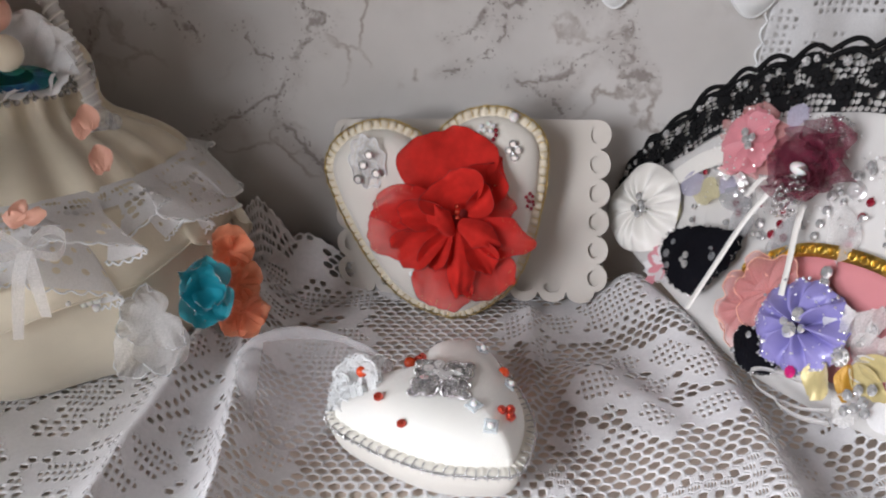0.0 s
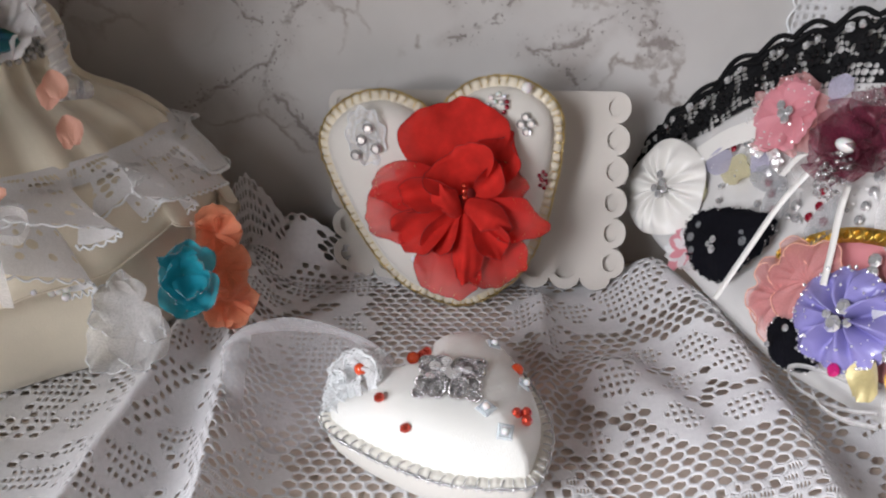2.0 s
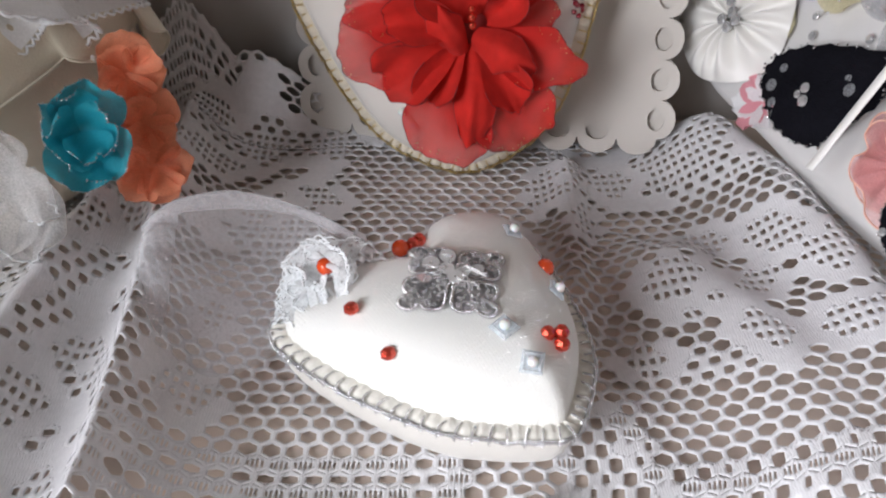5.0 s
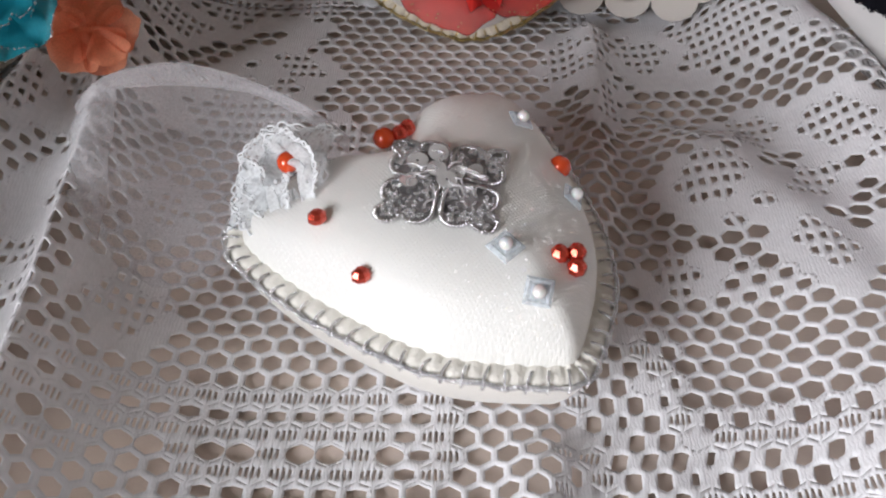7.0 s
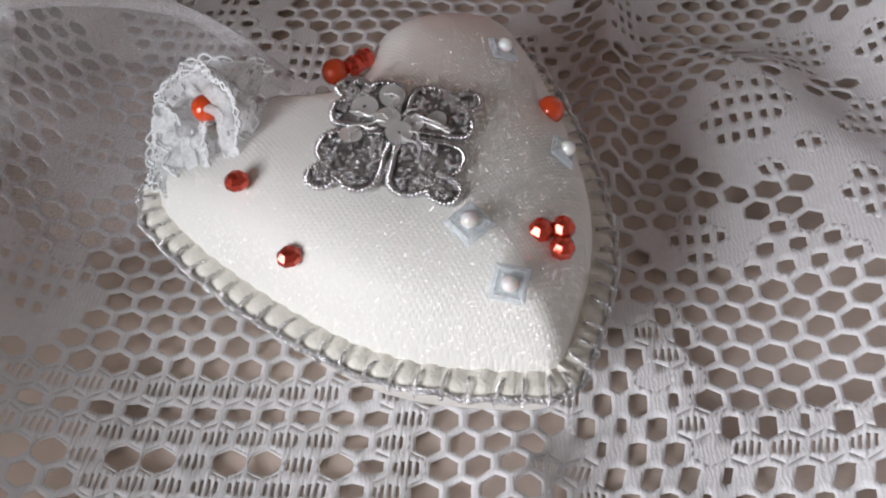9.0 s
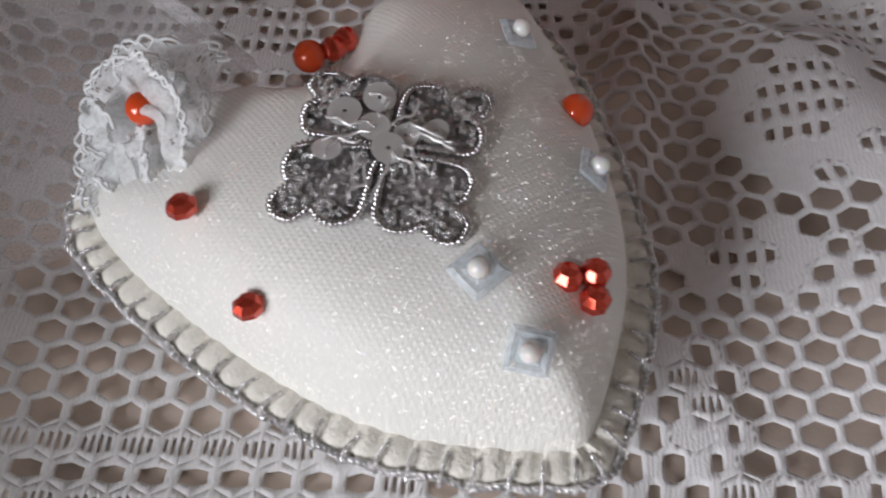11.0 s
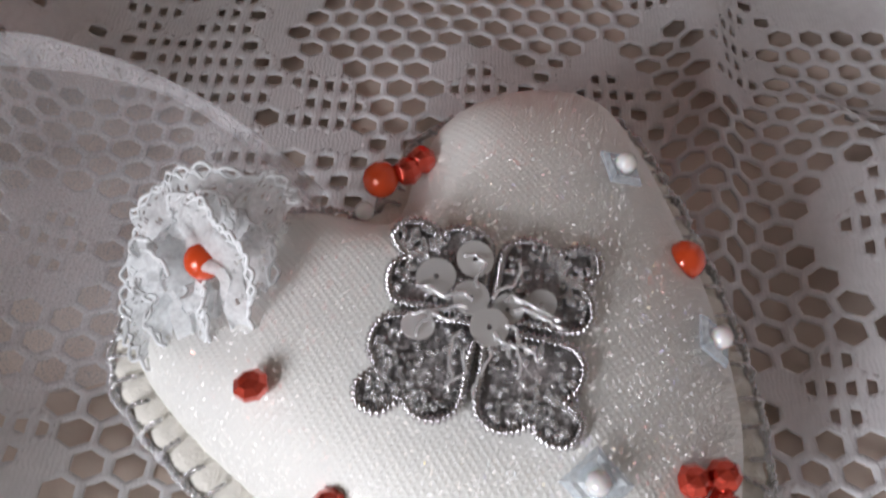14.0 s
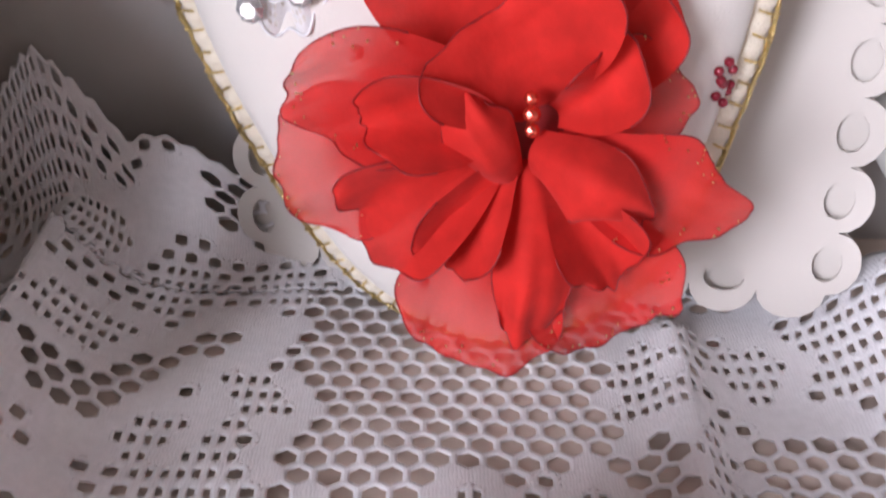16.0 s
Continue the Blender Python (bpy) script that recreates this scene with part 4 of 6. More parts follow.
# silver filigree patch
bp0 = low_at(0.0078, 0.3040, 0.0006)
BRM = Matrix.Translation(bp0) @ (LOW_INV.to_3x3() @ Euler((radians(3), 0, radians(-8))).to_matrix()).to_4x4()
patch = part("filigree_patch", bmesh.new(), M_SILVER, low, "silver beaded filigree patch of coiled wire and sequins")
patch.matrix_local = BRM
LOBE = [(0.0008, 0.0008), (0.006, 0.0008), (0.0112, 0.0010), (0.0130, 0.0030), (0.0130, 0.0058), (0.0115, 0.0078), (0.0126, 0.0086), (0.0136, 0.0106), (0.0128, 0.0128), (0.0106, 0.0135), (0.0088, 0.0124), (0.0079, 0.0113), (0.0060, 0.0128), (0.0032, 0.0129), (0.0011, 0.0110), (0.0009, 0.005)]


def dome(x, y):
    return -0.00002 - 5.0 * (x * x + y * y)


for k in range(4):
    rot = Matrix.Rotation(math.pi / 2 * k, 3, "Z")
    line = [rot @ p for p in spline([(x * 0.90 * random.uniform(0.985, 1.02), y * 0.90 * random.uniform(0.985, 1.02), 0) for x, y in LOBE], 5, closed=True)]
    bm = bmesh.new()
    c = sum(line, Vector()) / len(line)
    pillow(bm, line, c, 0.0007, 0, 2.0, 4)
    for v in bm.verts:
        v.co.z += dome(v.co.x, v.co.y)
    part("backing", bm, M_BACKING, patch, "grey glitter backing")
    bm = bmesh.new()
    run = even(line, 0.000155)
    run = run[:len(run) // 4 * 4]
    # a tight coil: the cord swells at every turn of the wire
    tube(bm, [p + Vector((0, 0, 0.0007 + dome(p.x, p.y))) for p, inn in run], 0.00054, 8, closed=True, taper=lambda t: (1.34, 1.0, 0.52, 1.0)[round(t * (len(run) - 1)) % 4])
    part("coiled_wire", bm, M_COIL, patch, "coiled silver wire edging")
    bm = bmesh.new()
    for i in range(150):
        t, s = random.randrange(len(line)), math.sqrt(random.random()) * 0.88
        p = c + (line[t] - c) * s
        l = random.uniform(0.0002, 0.0005)
        box(bm, (-l, -0.00024, -0.0002), (l, 0.00024, 0.0002), Matrix.Translation((p.x, p.y, 0.0009 + dome(p.x, p.y))) @ Euler([random.uniform(-0.6, 0.6), random.uniform(-0.6, 0.6), random.uniform(0, 6.3)]).to_matrix().to_4x4())
    tagged(part("bugle_fill", bm, M_GLITTER, patch, smooth=False), kind="stuff")
    for i in range(3):
        # crinkled wire that winds outwards from a sequin
        a0 = math.pi * (0.10 + 0.15 * i) + random.uniform(-0.1, 0.1)
        p = Vector((math.cos(a0), math.sin(a0), 0)) * random.uniform(0.0020, 0.0042)
        pts = []
        for t in range(7):
            pts.append(rot @ p + Vector((0, 0, 0.0021 + random.uniform(0, 0.0005) - 0.00008 * t)))
            a0 += random.choice((-1, 1)) * random.uniform(0.5, 1.3) if t % 2 else 0
            a0 = min(max(a0, -0.3), 1.9)
            p = p + Vector((math.cos(a0), math.sin(a0), 0)) * random.uniform(0.0008, 0.0013)
        bm = bmesh.new()
        tube(bm, [q + Vector((random.uniform(-1, 1), random.uniform(-1, 1), 0)) * 0.00012 for q in spline(pts, 4)], 0.00020, 6)
        part("crinkled_wire", bm, M_WIRE, patch, "bright crinkled silver wire")
for x, y, r, z in ((0.0008, -0.0012, 0.0022, 0.0021), (-0.0062, 0.0042, 0.0023, 0.0015), (-0.0022, 0.0072, 0.0022, 0.0016), (-0.0018, 0.0022, 0.0021, 0.0017), (0.0024, 0.0016, 0.0019, 0.0015), (0.0060, 0.0030, 0.0018, 0.0013), (-0.0070, -0.0022, 0.0019, 0.0015)):
    bm = bmesh.new()
    tilt = Euler((random.uniform(-0.25, 0.25), random.uniform(-0.25, 0.25), 0)).to_matrix()
    sheet(bm, lambda u, v: tilt @ Vector((math.cos(u * 6.2832), math.sin(u * 6.2832), 0)) * r * (0.14 + 0.86 * v), 20, 2, True)
    s = thick(part("sequin", bm, M_SEQUIN, patch, "flat round silver sequin", smooth=False), 0.00008)
    s.location = (x, y, z)

# gathered lace rosette with a pearl
ROSN = Vector((-0.32, -0.42, 0.85)).normalized()
ros = part("lace_rosette", bmesh.new(), M_ROSELACE, low, "gathered pale blue-white lace rosette with a red pearl")
ros.matrix_local = LOW_INV @ facing(Vector((-0.0264, 0.3131, 0.0392)) - ROSN * 0.0046, ROSN, (0, 1, 0), 0) @ Matrix.Translation((-0.0013, -0.0006, 0)) @ Matrix.Scale(1.10, 4)


def fan_frill(r0, r1, start, end, waves, amp, z0, rise, seed):
    """A lace strip spread like a fan round the pearl, its free edge in soft waves."""
    def f(u, v):
        a = start + (end - start) * u
        w = math.sin(waves * u * 6.283 + seed) + 0.4 * math.sin(waves * 2.3 * u * 6.283 + 2 * seed)
        r = r0 + (r1 - r0) * v * (1 + 0.08 * math.sin(3 * a + seed)) + 0.25 * amp * v * w
        b = a + 0.10 * w * v
        return Vector((r * math.cos(b), r * math.sin(b), z0 + amp * w * v ** 1.2 + rise * v * v + 0.0012 * math.sin(math.pi * v))) + noise.noise_vector(Vector((u * 7, v * 2, seed * 5))) * 0.0016 * v + noise.noise_vector(Vector((u * 23, v * 5, seed * 5))) * 0.0006 * v
    return f


def band_frill(path, side, width, wave, seed):
    """A strip of the same lace that is folded along a path."""
    run = spline(path, 10)

    def f(u, v):
        k = min(u, 0.9999) * (len(run) - 1)
        p = run[int(k)].lerp(run[int(k) + 1], k - int(k))
        s = Vector(side[0]).lerp(Vector(side[1]), u).normalized()
        return p + s * width * (v - 0.3) * (0.75 + 0.25 * math.sin(math.pi * u)) + Vector((0, 0, wave * math.sin(u * 11 + seed + v * 3) * v)) + noise.noise_vector(Vector((u * 5, v * 3, seed * 5))) * 0.0014
    return f


def rosette_hole(i, j):
    """Rows of small eyelets near the edge and a few leaf openings."""
    if j == 8:
        return 0.78 if i % 2 == 0 else 0.0
    if j in (6, 7):
        return 0.72 if (i // 2 + j) % 5 == 0 else 0.0
    return 0.6 if noise.noise(Vector((i * 0.30, j * 0.5, 3.0))) > 0.46 else 0.0


FRILLS = [(fan_frill(0.0030, 0.0128, 3.95, 0.30, 2.2, 0.0008, -0.0006, 0.0016, 0.3), 0.034), (fan_frill(0.0026, 0.0086, 4.1, 0.95, 2.6, 0.0011, 0.0010, 0.0022, 1.7), 0.020),
          (fan_frill(0.0020, 0.0172, 4.55, 3.10, 2.6, 0.0012, -0.0010, -0.0022, 0.9), 0.024), (fan_frill(0.0020, 0.0118, 5.25, 3.60, 2.4, 0.0014, 0.0010, -0.0006, 2.9), 0.020), (fan_frill(0.0024, 0.0080, 1.30, -0.75, 1.8, 0.0011, 0.0004, 0.0012, 2.2), 0.014),
          (band_frill([(-0.0012, 0.0058, 0.0058), (0.0020, 0.0034, 0.0084), (0.0044, 0.0006, 0.0090), (0.0060, -0.0022, 0.0078), (0.0046, -0.0050, 0.0058), (0.0040, -0.0100, 0.0022)], ((0.6, 0.8, 0.2), (1, -0.1, 0.2)), 0.0050, 0.0004, 0.4), 0.019),
          (band_frill([(0.0006, -0.0006, 0.0050), (-0.0006, -0.0028, 0.0060), (-0.0016, -0.0056, 0.0050), (-0.0022, -0.0106, 0.0018)], ((1, 0.2, 0.3), (1, 0.0, 0.3)), 0.0040, 0.0003, 1.4), 0.012),
          (band_frill([(-0.0100, -0.0010, 0.0020), (-0.0078, 0.0012, 0.0044), (-0.0048, 0.0008, 0.0052), (-0.0030, -0.0018, 0.0046)], ((0.2, 1, 0.4), (-0.2, 1, 0.4)), 0.0042, 0.0005, 2.4), 0.010)]
for f, length in FRILLS:
    part("lace_frill", lace_mesh(f, int(length * 2600), 10, rosette_hole), M_ROSELACE, ros)
    bm = bmesh.new()
    k = max(6, int(length / 0.00125))      # round scallops along the edge
    tube(bm, [f(i / (k * 8), 1.0 + 0.09 * abs(math.sin(i * math.pi / 8))) for i in range(k * 8 + 1)], 0.00027, 5)
    tube(bm, [f(i / (k * 8), 0.985 + 0.05 * math.cos(i * math.pi / 4)) for i in range(k * 8 + 1)], 0.00022, 5)
    part("picot_edge", bm, M_LACEWHITE, ros, "white picot lace edging")
bead(ros, (0.0031, 0.0003, 0.0074), 0.0022, M_REDPEARL, "glossy orange red pearl bead")

# wide tulle ribbon loop that trails over the cloth
EDGE_A = [Vector(p) for p in ((-0.013, 0.3265, 0.036), (-0.023, 0.333, 0.041), (-0.035, 0.339, 0.044), (-0.048, 0.343, 0.045), (-0.060, 0.3455, 0.044), (-0.076, 0.347, 0.039), (-0.086, 0.348, 0.030))]
EDGE_B = [Vector(p) for p in ((-0.020, 0.3200, 0.034), (-0.034, 0.3150, 0.020), (-0.044, 0.3110, 0.011), (-0.056, 0.3090, 0.007), (-0.068, 0.3090, 0.009), (-0.076, 0.313, 0.014), (-0.083, 0.322, 0.022))]
LA, LB = spline(EDGE_A, 8), spline(EDGE_B, 8)
bm = bmesh.new()
n = len(LA) - 1


def tulle(u, v):
    i = min(int(u * n), n - 1)
    t = u * n - i
    a, b = LA[i].lerp(LA[i + 1], t), LB[i].lerp(LB[i + 1], t)
    p = a.lerp(b, v)
    p.y += 0.012 * math.sin(math.pi * v) * math.sin(math.pi * u)
    p.z += 0.0015 * math.sin(v * 9 + u * 4) * u + 0.0010 * math.sin(v * 21 - u * 6)
    return LOW_INV @ p


sheet(bm, tulle, 50, 30)
rib = part("tulle_ribbon", bm, M_TULLE, low, "wide sheer white tulle ribbon")
bm = bmesh.new()
sheet(bm, lambda u, v: tulle(u, (0.05 + 0.15 * (1 - u)) * v) + Vector((0, 0, 0.0006 - 0.001 * math.cos(v * 6.28))), 50, 6)
part("folded_hem", bm, M_TULLEHEM, rib)
bm = bmesh.new()
sheet(bm, lambda u, v: tulle(0.80 + 0.17 * u, 0.10 + 0.85 * v) + Vector((0, 0, 0.0012 + 0.0030 * math.sin(math.pi * u))), 12, 30)
part("folded_end", bm, M_TULLEHEM, rib)


# ---- folded card with scalloped edges ----
def scalloped_card():
    W, H, P = 0.147, 0.0945, 0.01575
    q = W / 9
    line = []
    for k in range(6):     # down one side
        for i in range(8):
            a = math.pi * i / 8
            line.append((-0.42 * P * math.sin(a) + 0.003, H - k * P - P / 2 * (1 - math.cos(a))))
    for k in range(9):     # along the bottom
        for i in range(8):
            a = math.pi * i / 8
            line.append((0.003 + (W - 0.006) / 9 * (k + 0.5 - 0.5 * math.cos(a)), -0.42 * q * math.sin(a)))
    for k in range(6):     # up the other side
        for i in range(8):
            a = math.pi * i / 8
            line.append((W - 0.003 + 0.42 * P * math.sin(a), k * P + P / 2 * (1 - math.cos(a))))
    line += [(W - 0.003, H)]
    holes = [(0.004, H - (k + 0.5) * P, 0.0034, 0.0046) for k in range(6)] + [(W - 0.004, H - (k + 0.5) * P, 0.0034, 0.0046) for k in range(6)]
    holes += [((W - 0.006) / 9 * (k + 0.5) + 0.003, 0.0022, 0.0048, 0.0034) for k in range(1, 8)]
    return line, holes


def leaf_mesh(line, holes):
    bm = bmesh.new()
    loops = [line] + [[(x + rx * math.cos(i * math.pi / 6), y + ry * math.sin(i * math.pi / 6)) for i in range(12)] for x, y, rx, ry in holes]
    edges = []
    for lp in loops:
        vs = [bm.verts.new((x, y, 0)) for x, y in lp]
        edges += [bm.edges.new((vs[i - 1], vs[i])) for i in range(len(vs))]
    bmesh.ops.triangle_fill(bm, use_beauty=True, edges=edges)
    return bm


CX, CY = Vector((0.981, -0.188, 0.040)).normalized(), Vector((0.0, 0.215, 0.977))
CZ = CX.cross(CY).normalized()
CARD = frame_of(Vector((-0.0495, 0.4615, 0.0085)), CX, CZ.cross(CX), CZ)
card = thing("greeting_card", CARD, "blank ivory card with scalloped punched edges standing on the lace", "card")
line, holes = scalloped_card()
thick(part("front_leaf", leaf_mesh(line, holes), M_CARD, card, smooth=False), 0.0005)
back = thick(part("back_leaf", leaf_mesh(line, []), M_CARD, card, smooth=False), 0.0005)
back.matrix_local = Matrix.Translation((0, 0.0945, -0.0014)) @ pose(0, 0, 0, 1.2) @ Matrix.Translation((0, -0.0945, 0))

# ---- standing heart ----
UPN = Vector((-0.13, -0.99, 0.05)).normalized()
UP = facing((0.0188, 0.4290, -0.0109), UPN, (0, 0, 1), 8.5)
UPB = 0.0090
up_heart = stuffed_heart(UP, 1.42, 1.46, 0.013, 0.011, 0.0046, M_WHITEPAD, M_CREAMFELT, M_GOLD, "stuffed white heart with gold stitched cream rim leaning on card", 0.0046, 0.052, UPB, yarn=0.00021)
UP_IN = shrink(heart_line(6, 1.42, 1.46, UPB), 0.0046)


def up_at(x, y, lift=0.0):
    return Vector((x, y, heart_top(UP_IN, 0.052 * 1.46, 0.013, 0.0012, x, y) + lift))


def up_hit(world_x, world_z):
    """Own axes of the heart's face for a place seen straight ahead at that x and z."""
    p = UP.inverted() @ Vector((world_x, 0.425, world_z))
    return p.x, p.y


# lace flower with stones
lx, ly = up_hit(-0.030, 0.094)
motif = part("lace_applique", bmesh.new(), M_LACEFINE, up_heart, "white lace flower sewn on with clear stones")
motif.matrix_local = Matrix.Translation(up_at(lx, ly, 0.0012))
def oval(u, v):
    a = 2 * math.pi * u
    k = 1 + 0.07 * math.sin(9 * a) * v
    return Vector((0.0092 * v * k * math.cos(a), 0.0138 * v * k * math.sin(a), 0.0012 * (1 - v) + 0.0008 * v * math.sin(7 * a + 4 * v)))


part("lace_leaf", lace_mesh(oval, 52, 9, lambda i, j: 0.80 if noise.noise(Vector((i * 0.5, j * 0.7, 6.0))) > -0.05 and 0 < j < 8 else 0.0), M_LACEFINE, motif)
for q in (1.0, 0.55):
    bm = bmesh.new()
    tube(bm, [oval(i / 120, q) + Vector((0, 0, 0.0005)) for i in range(120)], 0.00030, 5, closed=True)
    part("cord_edge", bm, M_LACEWHITE, motif)
for x, y in ((0.002, 0.004), (-0.002, -0.001), (0.004, -0.006), (-0.006, -0.008)):
    gem(motif, (x, y, 0.0016), 0.0027, M_CRYSTAL)
for x, z, r in ((-0.016, 0.078, 0.0014), (-0.013, 0.074, 0.0013), (-0.011, 0.0705, 0.0012)):
    u, v = up_hit(x, z)
    bead(up_heart, up_at(u, v, r * 0.7), r, M_PEARL, "small white pearl", "pearl")
u, v = up_hit(0.044, 0.1165)
bead(up_heart, up_at(u, v, 0.002), 0.0026, M_PEARL, "small white pearl", "pearl")
u, v = up_hit(0.030, 0.1095)
for k in range(8):     # dark red and white seed bead clusters
    a = math.pi * (0.95 + 1.1 * k / 7)
    bead(up_heart, up_at(u + 0.0055 * math.cos(a), v + 0.0045 * math.sin(a), 0.0007), 0.00115, M_REDGEM, "tiny dark red seed bead", "seed_bead")
for x, y in ((-0.003, 0.0005), (0.0, 0.0015), (0.003, 0.001), (-0.0015, 0.0035), (0.002, 0.0042), (0.0045, 0.0030)):
    bead(up_heart, up_at(u + x, v + y, 0.0009), 0.00125, M_PEARL, "tiny white pearl bead", "pearl")
u, v = up_hit(0.0445, 0.1005)
for x, y in ((-0.0022, 0.0012), (0.0022, 0.0008), (0.0, -0.0025), (0.0002, 0.004)):
    gem(up_heart, up_at(u + x, v + y, 0.0002), 0.0022, M_CRYSTAL)
u, v = up_hit(0.0535, 0.0735)
for k in range(9):
    bead(up_heart, up_at(u + 0.0016 * math.sin(k * 2.4), v + (k - 4) * 0.0011, 0.0007), 0.0010, M_REDGEM, "tiny dark red seed bead", "seed_bead")
for x, z in ((-0.006, 0.0295), (-0.004, 0.0265), (-0.008, 0.0325)):
    u, v = up_hit(x, z)
    bead(up_heart, up_at(u, v, 0.0012), 0.0016, M_PEARL, "small white pearl", "pearl")

# red chiffon flower
FLM = UP.inverted() @ facing((0.0155, 0.4120, 0.0725), (-0.04, -0.955, 0.28))
flower = part("red_flower", bmesh.new(), M_REDPETAL, up_heart, "large open red chiffon flower with sheer rounded petals")
flower.matrix_local = FLM


def draped_petal(root, mid, tip, widths, cup, seed, n=16):
    """A chiffon petal along a bent spine, in axes whose y runs from root to tip: it widens, hollows and ends in a soft ruffle."""
    root, mid, tip = Vector(root) / 1000, Vector(mid) / 1000, Vector(tip) / 1000
    turn = math.atan2(-(tip - root).x, (tip - root).y)
    back = Matrix.Rotation(-turn, 3, "Z")
    a, c = back @ (mid * 2 - (root + tip) * 0.5 - root), back @ (tip - root)
    L = c.length
    shape = spline([(w / 1000, 0, 0) for w in widths], 12)
    bm = bmesh.new()

    def f(u, v):
        e = 2 * u - 1
        q = v * (1 - 0.20 * e * e * v * v + 0.030 * v * v * math.sin(e * 4 + seed * 4) + 0.010 * v * v * math.sin(e * 14 + seed))
        p = a * (2 * q * (1 - q)) + c * (q * q)
        d = (a * (2 - 4 * q) + c * (2 * q)).normalized()
        side = d.cross(Vector((0, 0, 1))).normalized()
        up = side.cross(d)
        k = min(v, 0.999) * (len(shape) - 1)
        w = shape[int(k)].lerp(shape[int(k) + 1], k - int(k)).x
        z = cup * w * (e * e - 0.33) * (0.35 + 0.65 * math.sin(math.pi * min(1.0, v * 0.85 + 0.1)))
        z += L * (0.040 * v * v * math.sin(e * 3.2 + seed * 3) + 0.020 * v ** 3 * math.sin(e * 9 + seed * 7) + 0.016 * v * math.sin(e * 7 + 2 * seed + v * 5))
        return p + side * e * w * 0.5 + up * z + noise.noise_vector(Vector((u * 1.8, v * 2.0, seed * 3.7))) * L * 0.07 * v
    sheet(bm, f, n, n)
    return bm, Matrix.Translation(root) @ Matrix.Rotation(turn, 4, "Z")


PETALS = [  # root, middle and tip in mm, four widths, hollow, sheer
    ((0, 4, -1), (-4, 24, 3), (-5, 43, -2), (16, 44, 50, 36), 0.06, 0), ((6, 2, 0), (15, 15, 5), (21, 28, 3), (8, 22, 24, 7), 0.14, 0),
    ((3, 1, 3), (-2, 11, 14), (-7, 19, 13), (10, 28, 38, 30), 0.26, 0), ((5, 0, 4), (12, 6, 12), (13, 15, 14), (5, 12, 15, 10), 0.45, 0),
    ((-2, -13, 4), (-7, -4, 14), (-14, 6, 12), (6, 11, 14, 9), -0.34, 0),
    ((-3, -1, 1), (-22, 3, 9), (-42, 0, 5), (7, 18, 24, 20), 0.30, 1), ((-3, -3, 4), (-17, 0, 13), (-30, -2, 10), (5, 14, 18, 13), 0.50, 0),
    ((-3, -6, 3), (-18, -15, 10), (-31, -23, 4), (6, 17, 25, 20), 0.34, 0), ((-9, -4, -1), (-28, -9, 2), (-45, -14, 0), (8, 22, 30, 24), 0.10, 1),
    ((-2, -10, 0), (-6, -30, 4), (-9, -49, 1), (8, 20, 30, 27), 0.12, 1), ((1, -8, 4), (2, -24, 11), (1, -41, 6), (4, 12, 17, 15), -0.20, 0),
    ((-2, -8, 5), (-10, -18, 11), (-16, -29, 7), (4, 12, 17, 12), 0.42, 0), ((4, -10, 0), (14, -28, 4), (22, -44, 1), (8, 22, 30, 24), 0.14, 1),
    ((1, -6, 7), (11, -10, 15), (21, -18, 10), (9, 15, 16, 9), -0.36, 0), ((5, -6, 2), (20, -11, 9), (38, -15, 7), (6, 16, 22, 17), 0.30, 1),
    ((4, -1, 1), (15, 2, 5), (29, 2, 1), (8, 17, 23, 19), 0.12, 1), ((5, -12, 4), (12, -20, 11), (18, -31, 7), (4, 12, 17, 12), 0.52, 0)]
# base disc whose dark red paints the shade in the petals' gaps
bm = bmesh.new()
ball(bm, (0, -0.002, -0.001), 0.013, 14, 8, (1, 1, 0.3))
part("gap_shade_disc", bm, M_REDEDGEGAP, flower)
for k, (root, mid, tip, widths, hollow, thin) in enumerate(PETALS):
    if k and not thin:      # the inner petals are drawn together and leave deep gaps
        widths, hollow = [0.88 * w for w in widths], 1.25 * hollow
    bm, m = draped_petal(root, mid, tip, widths, hollow, k * 1.7)
    o = part("petal", bm, M_REDSHEER if thin else M_REDPETAL, flower)
    o.matrix_local = m
    bm = bmesh.new()
    rim = [o.data.vertices[17 * j].co for j in range(8, 16)] + [v.co for v in o.data.vertices[17 * 16:]] + [o.data.vertices[17 * j + 16].co for j in range(15, 7, -1)]
    tube(bm, spline(rim, 2), 0.00018, 4)
    part("rolled_edge", bm, M_REDEDGEGAP, o, "darker rolled petal edge")
    if thin:
        bm = bmesh.new()
        for i in range(26):
            p = rim[random.randrange(len(rim))].lerp(o.data.vertices[17 * 12 + 8].co, random.uniform(0.0, 0.35))
            ball(bm, p + Vector((0, 0, 0.0002)), random.uniform(0.00016, 0.00030), 4, 3)
        tagged(part("glitter", bm, M_GOLD, o, smooth=False), kind="stuff")
for x, y, z, r in ((0.0004, 0.0010, 0.0105, 0.0016), (0.0006, -0.0018, 0.0098, 0.0014), (0.0002, 0.0036, 0.0100, 0.0013)):
    bead(flower, (x, y, z), r, M_REDBEAD, "metallic red bead", facet=True)


# ---- decorated bag ----
BAG = Vector((-0.207, 0.4265, 0.0022))
bag = thing("decorated_bag", Matrix.Translation(BAG), "gathered cream fabric bag with lace frills and cloth flowers", "bag")


def bag_at(a, r, z):
    """A place round the bag's axis, in its own axes; its back is flattened towards the backdrop."""
    return Vector((r * math.cos(a), r * math.sin(a) * (0.42 if math.sin(a) > 0 else 1.0), z))


def bag_spot(x, y, z):
    return Vector((x, y, z)) - BAG


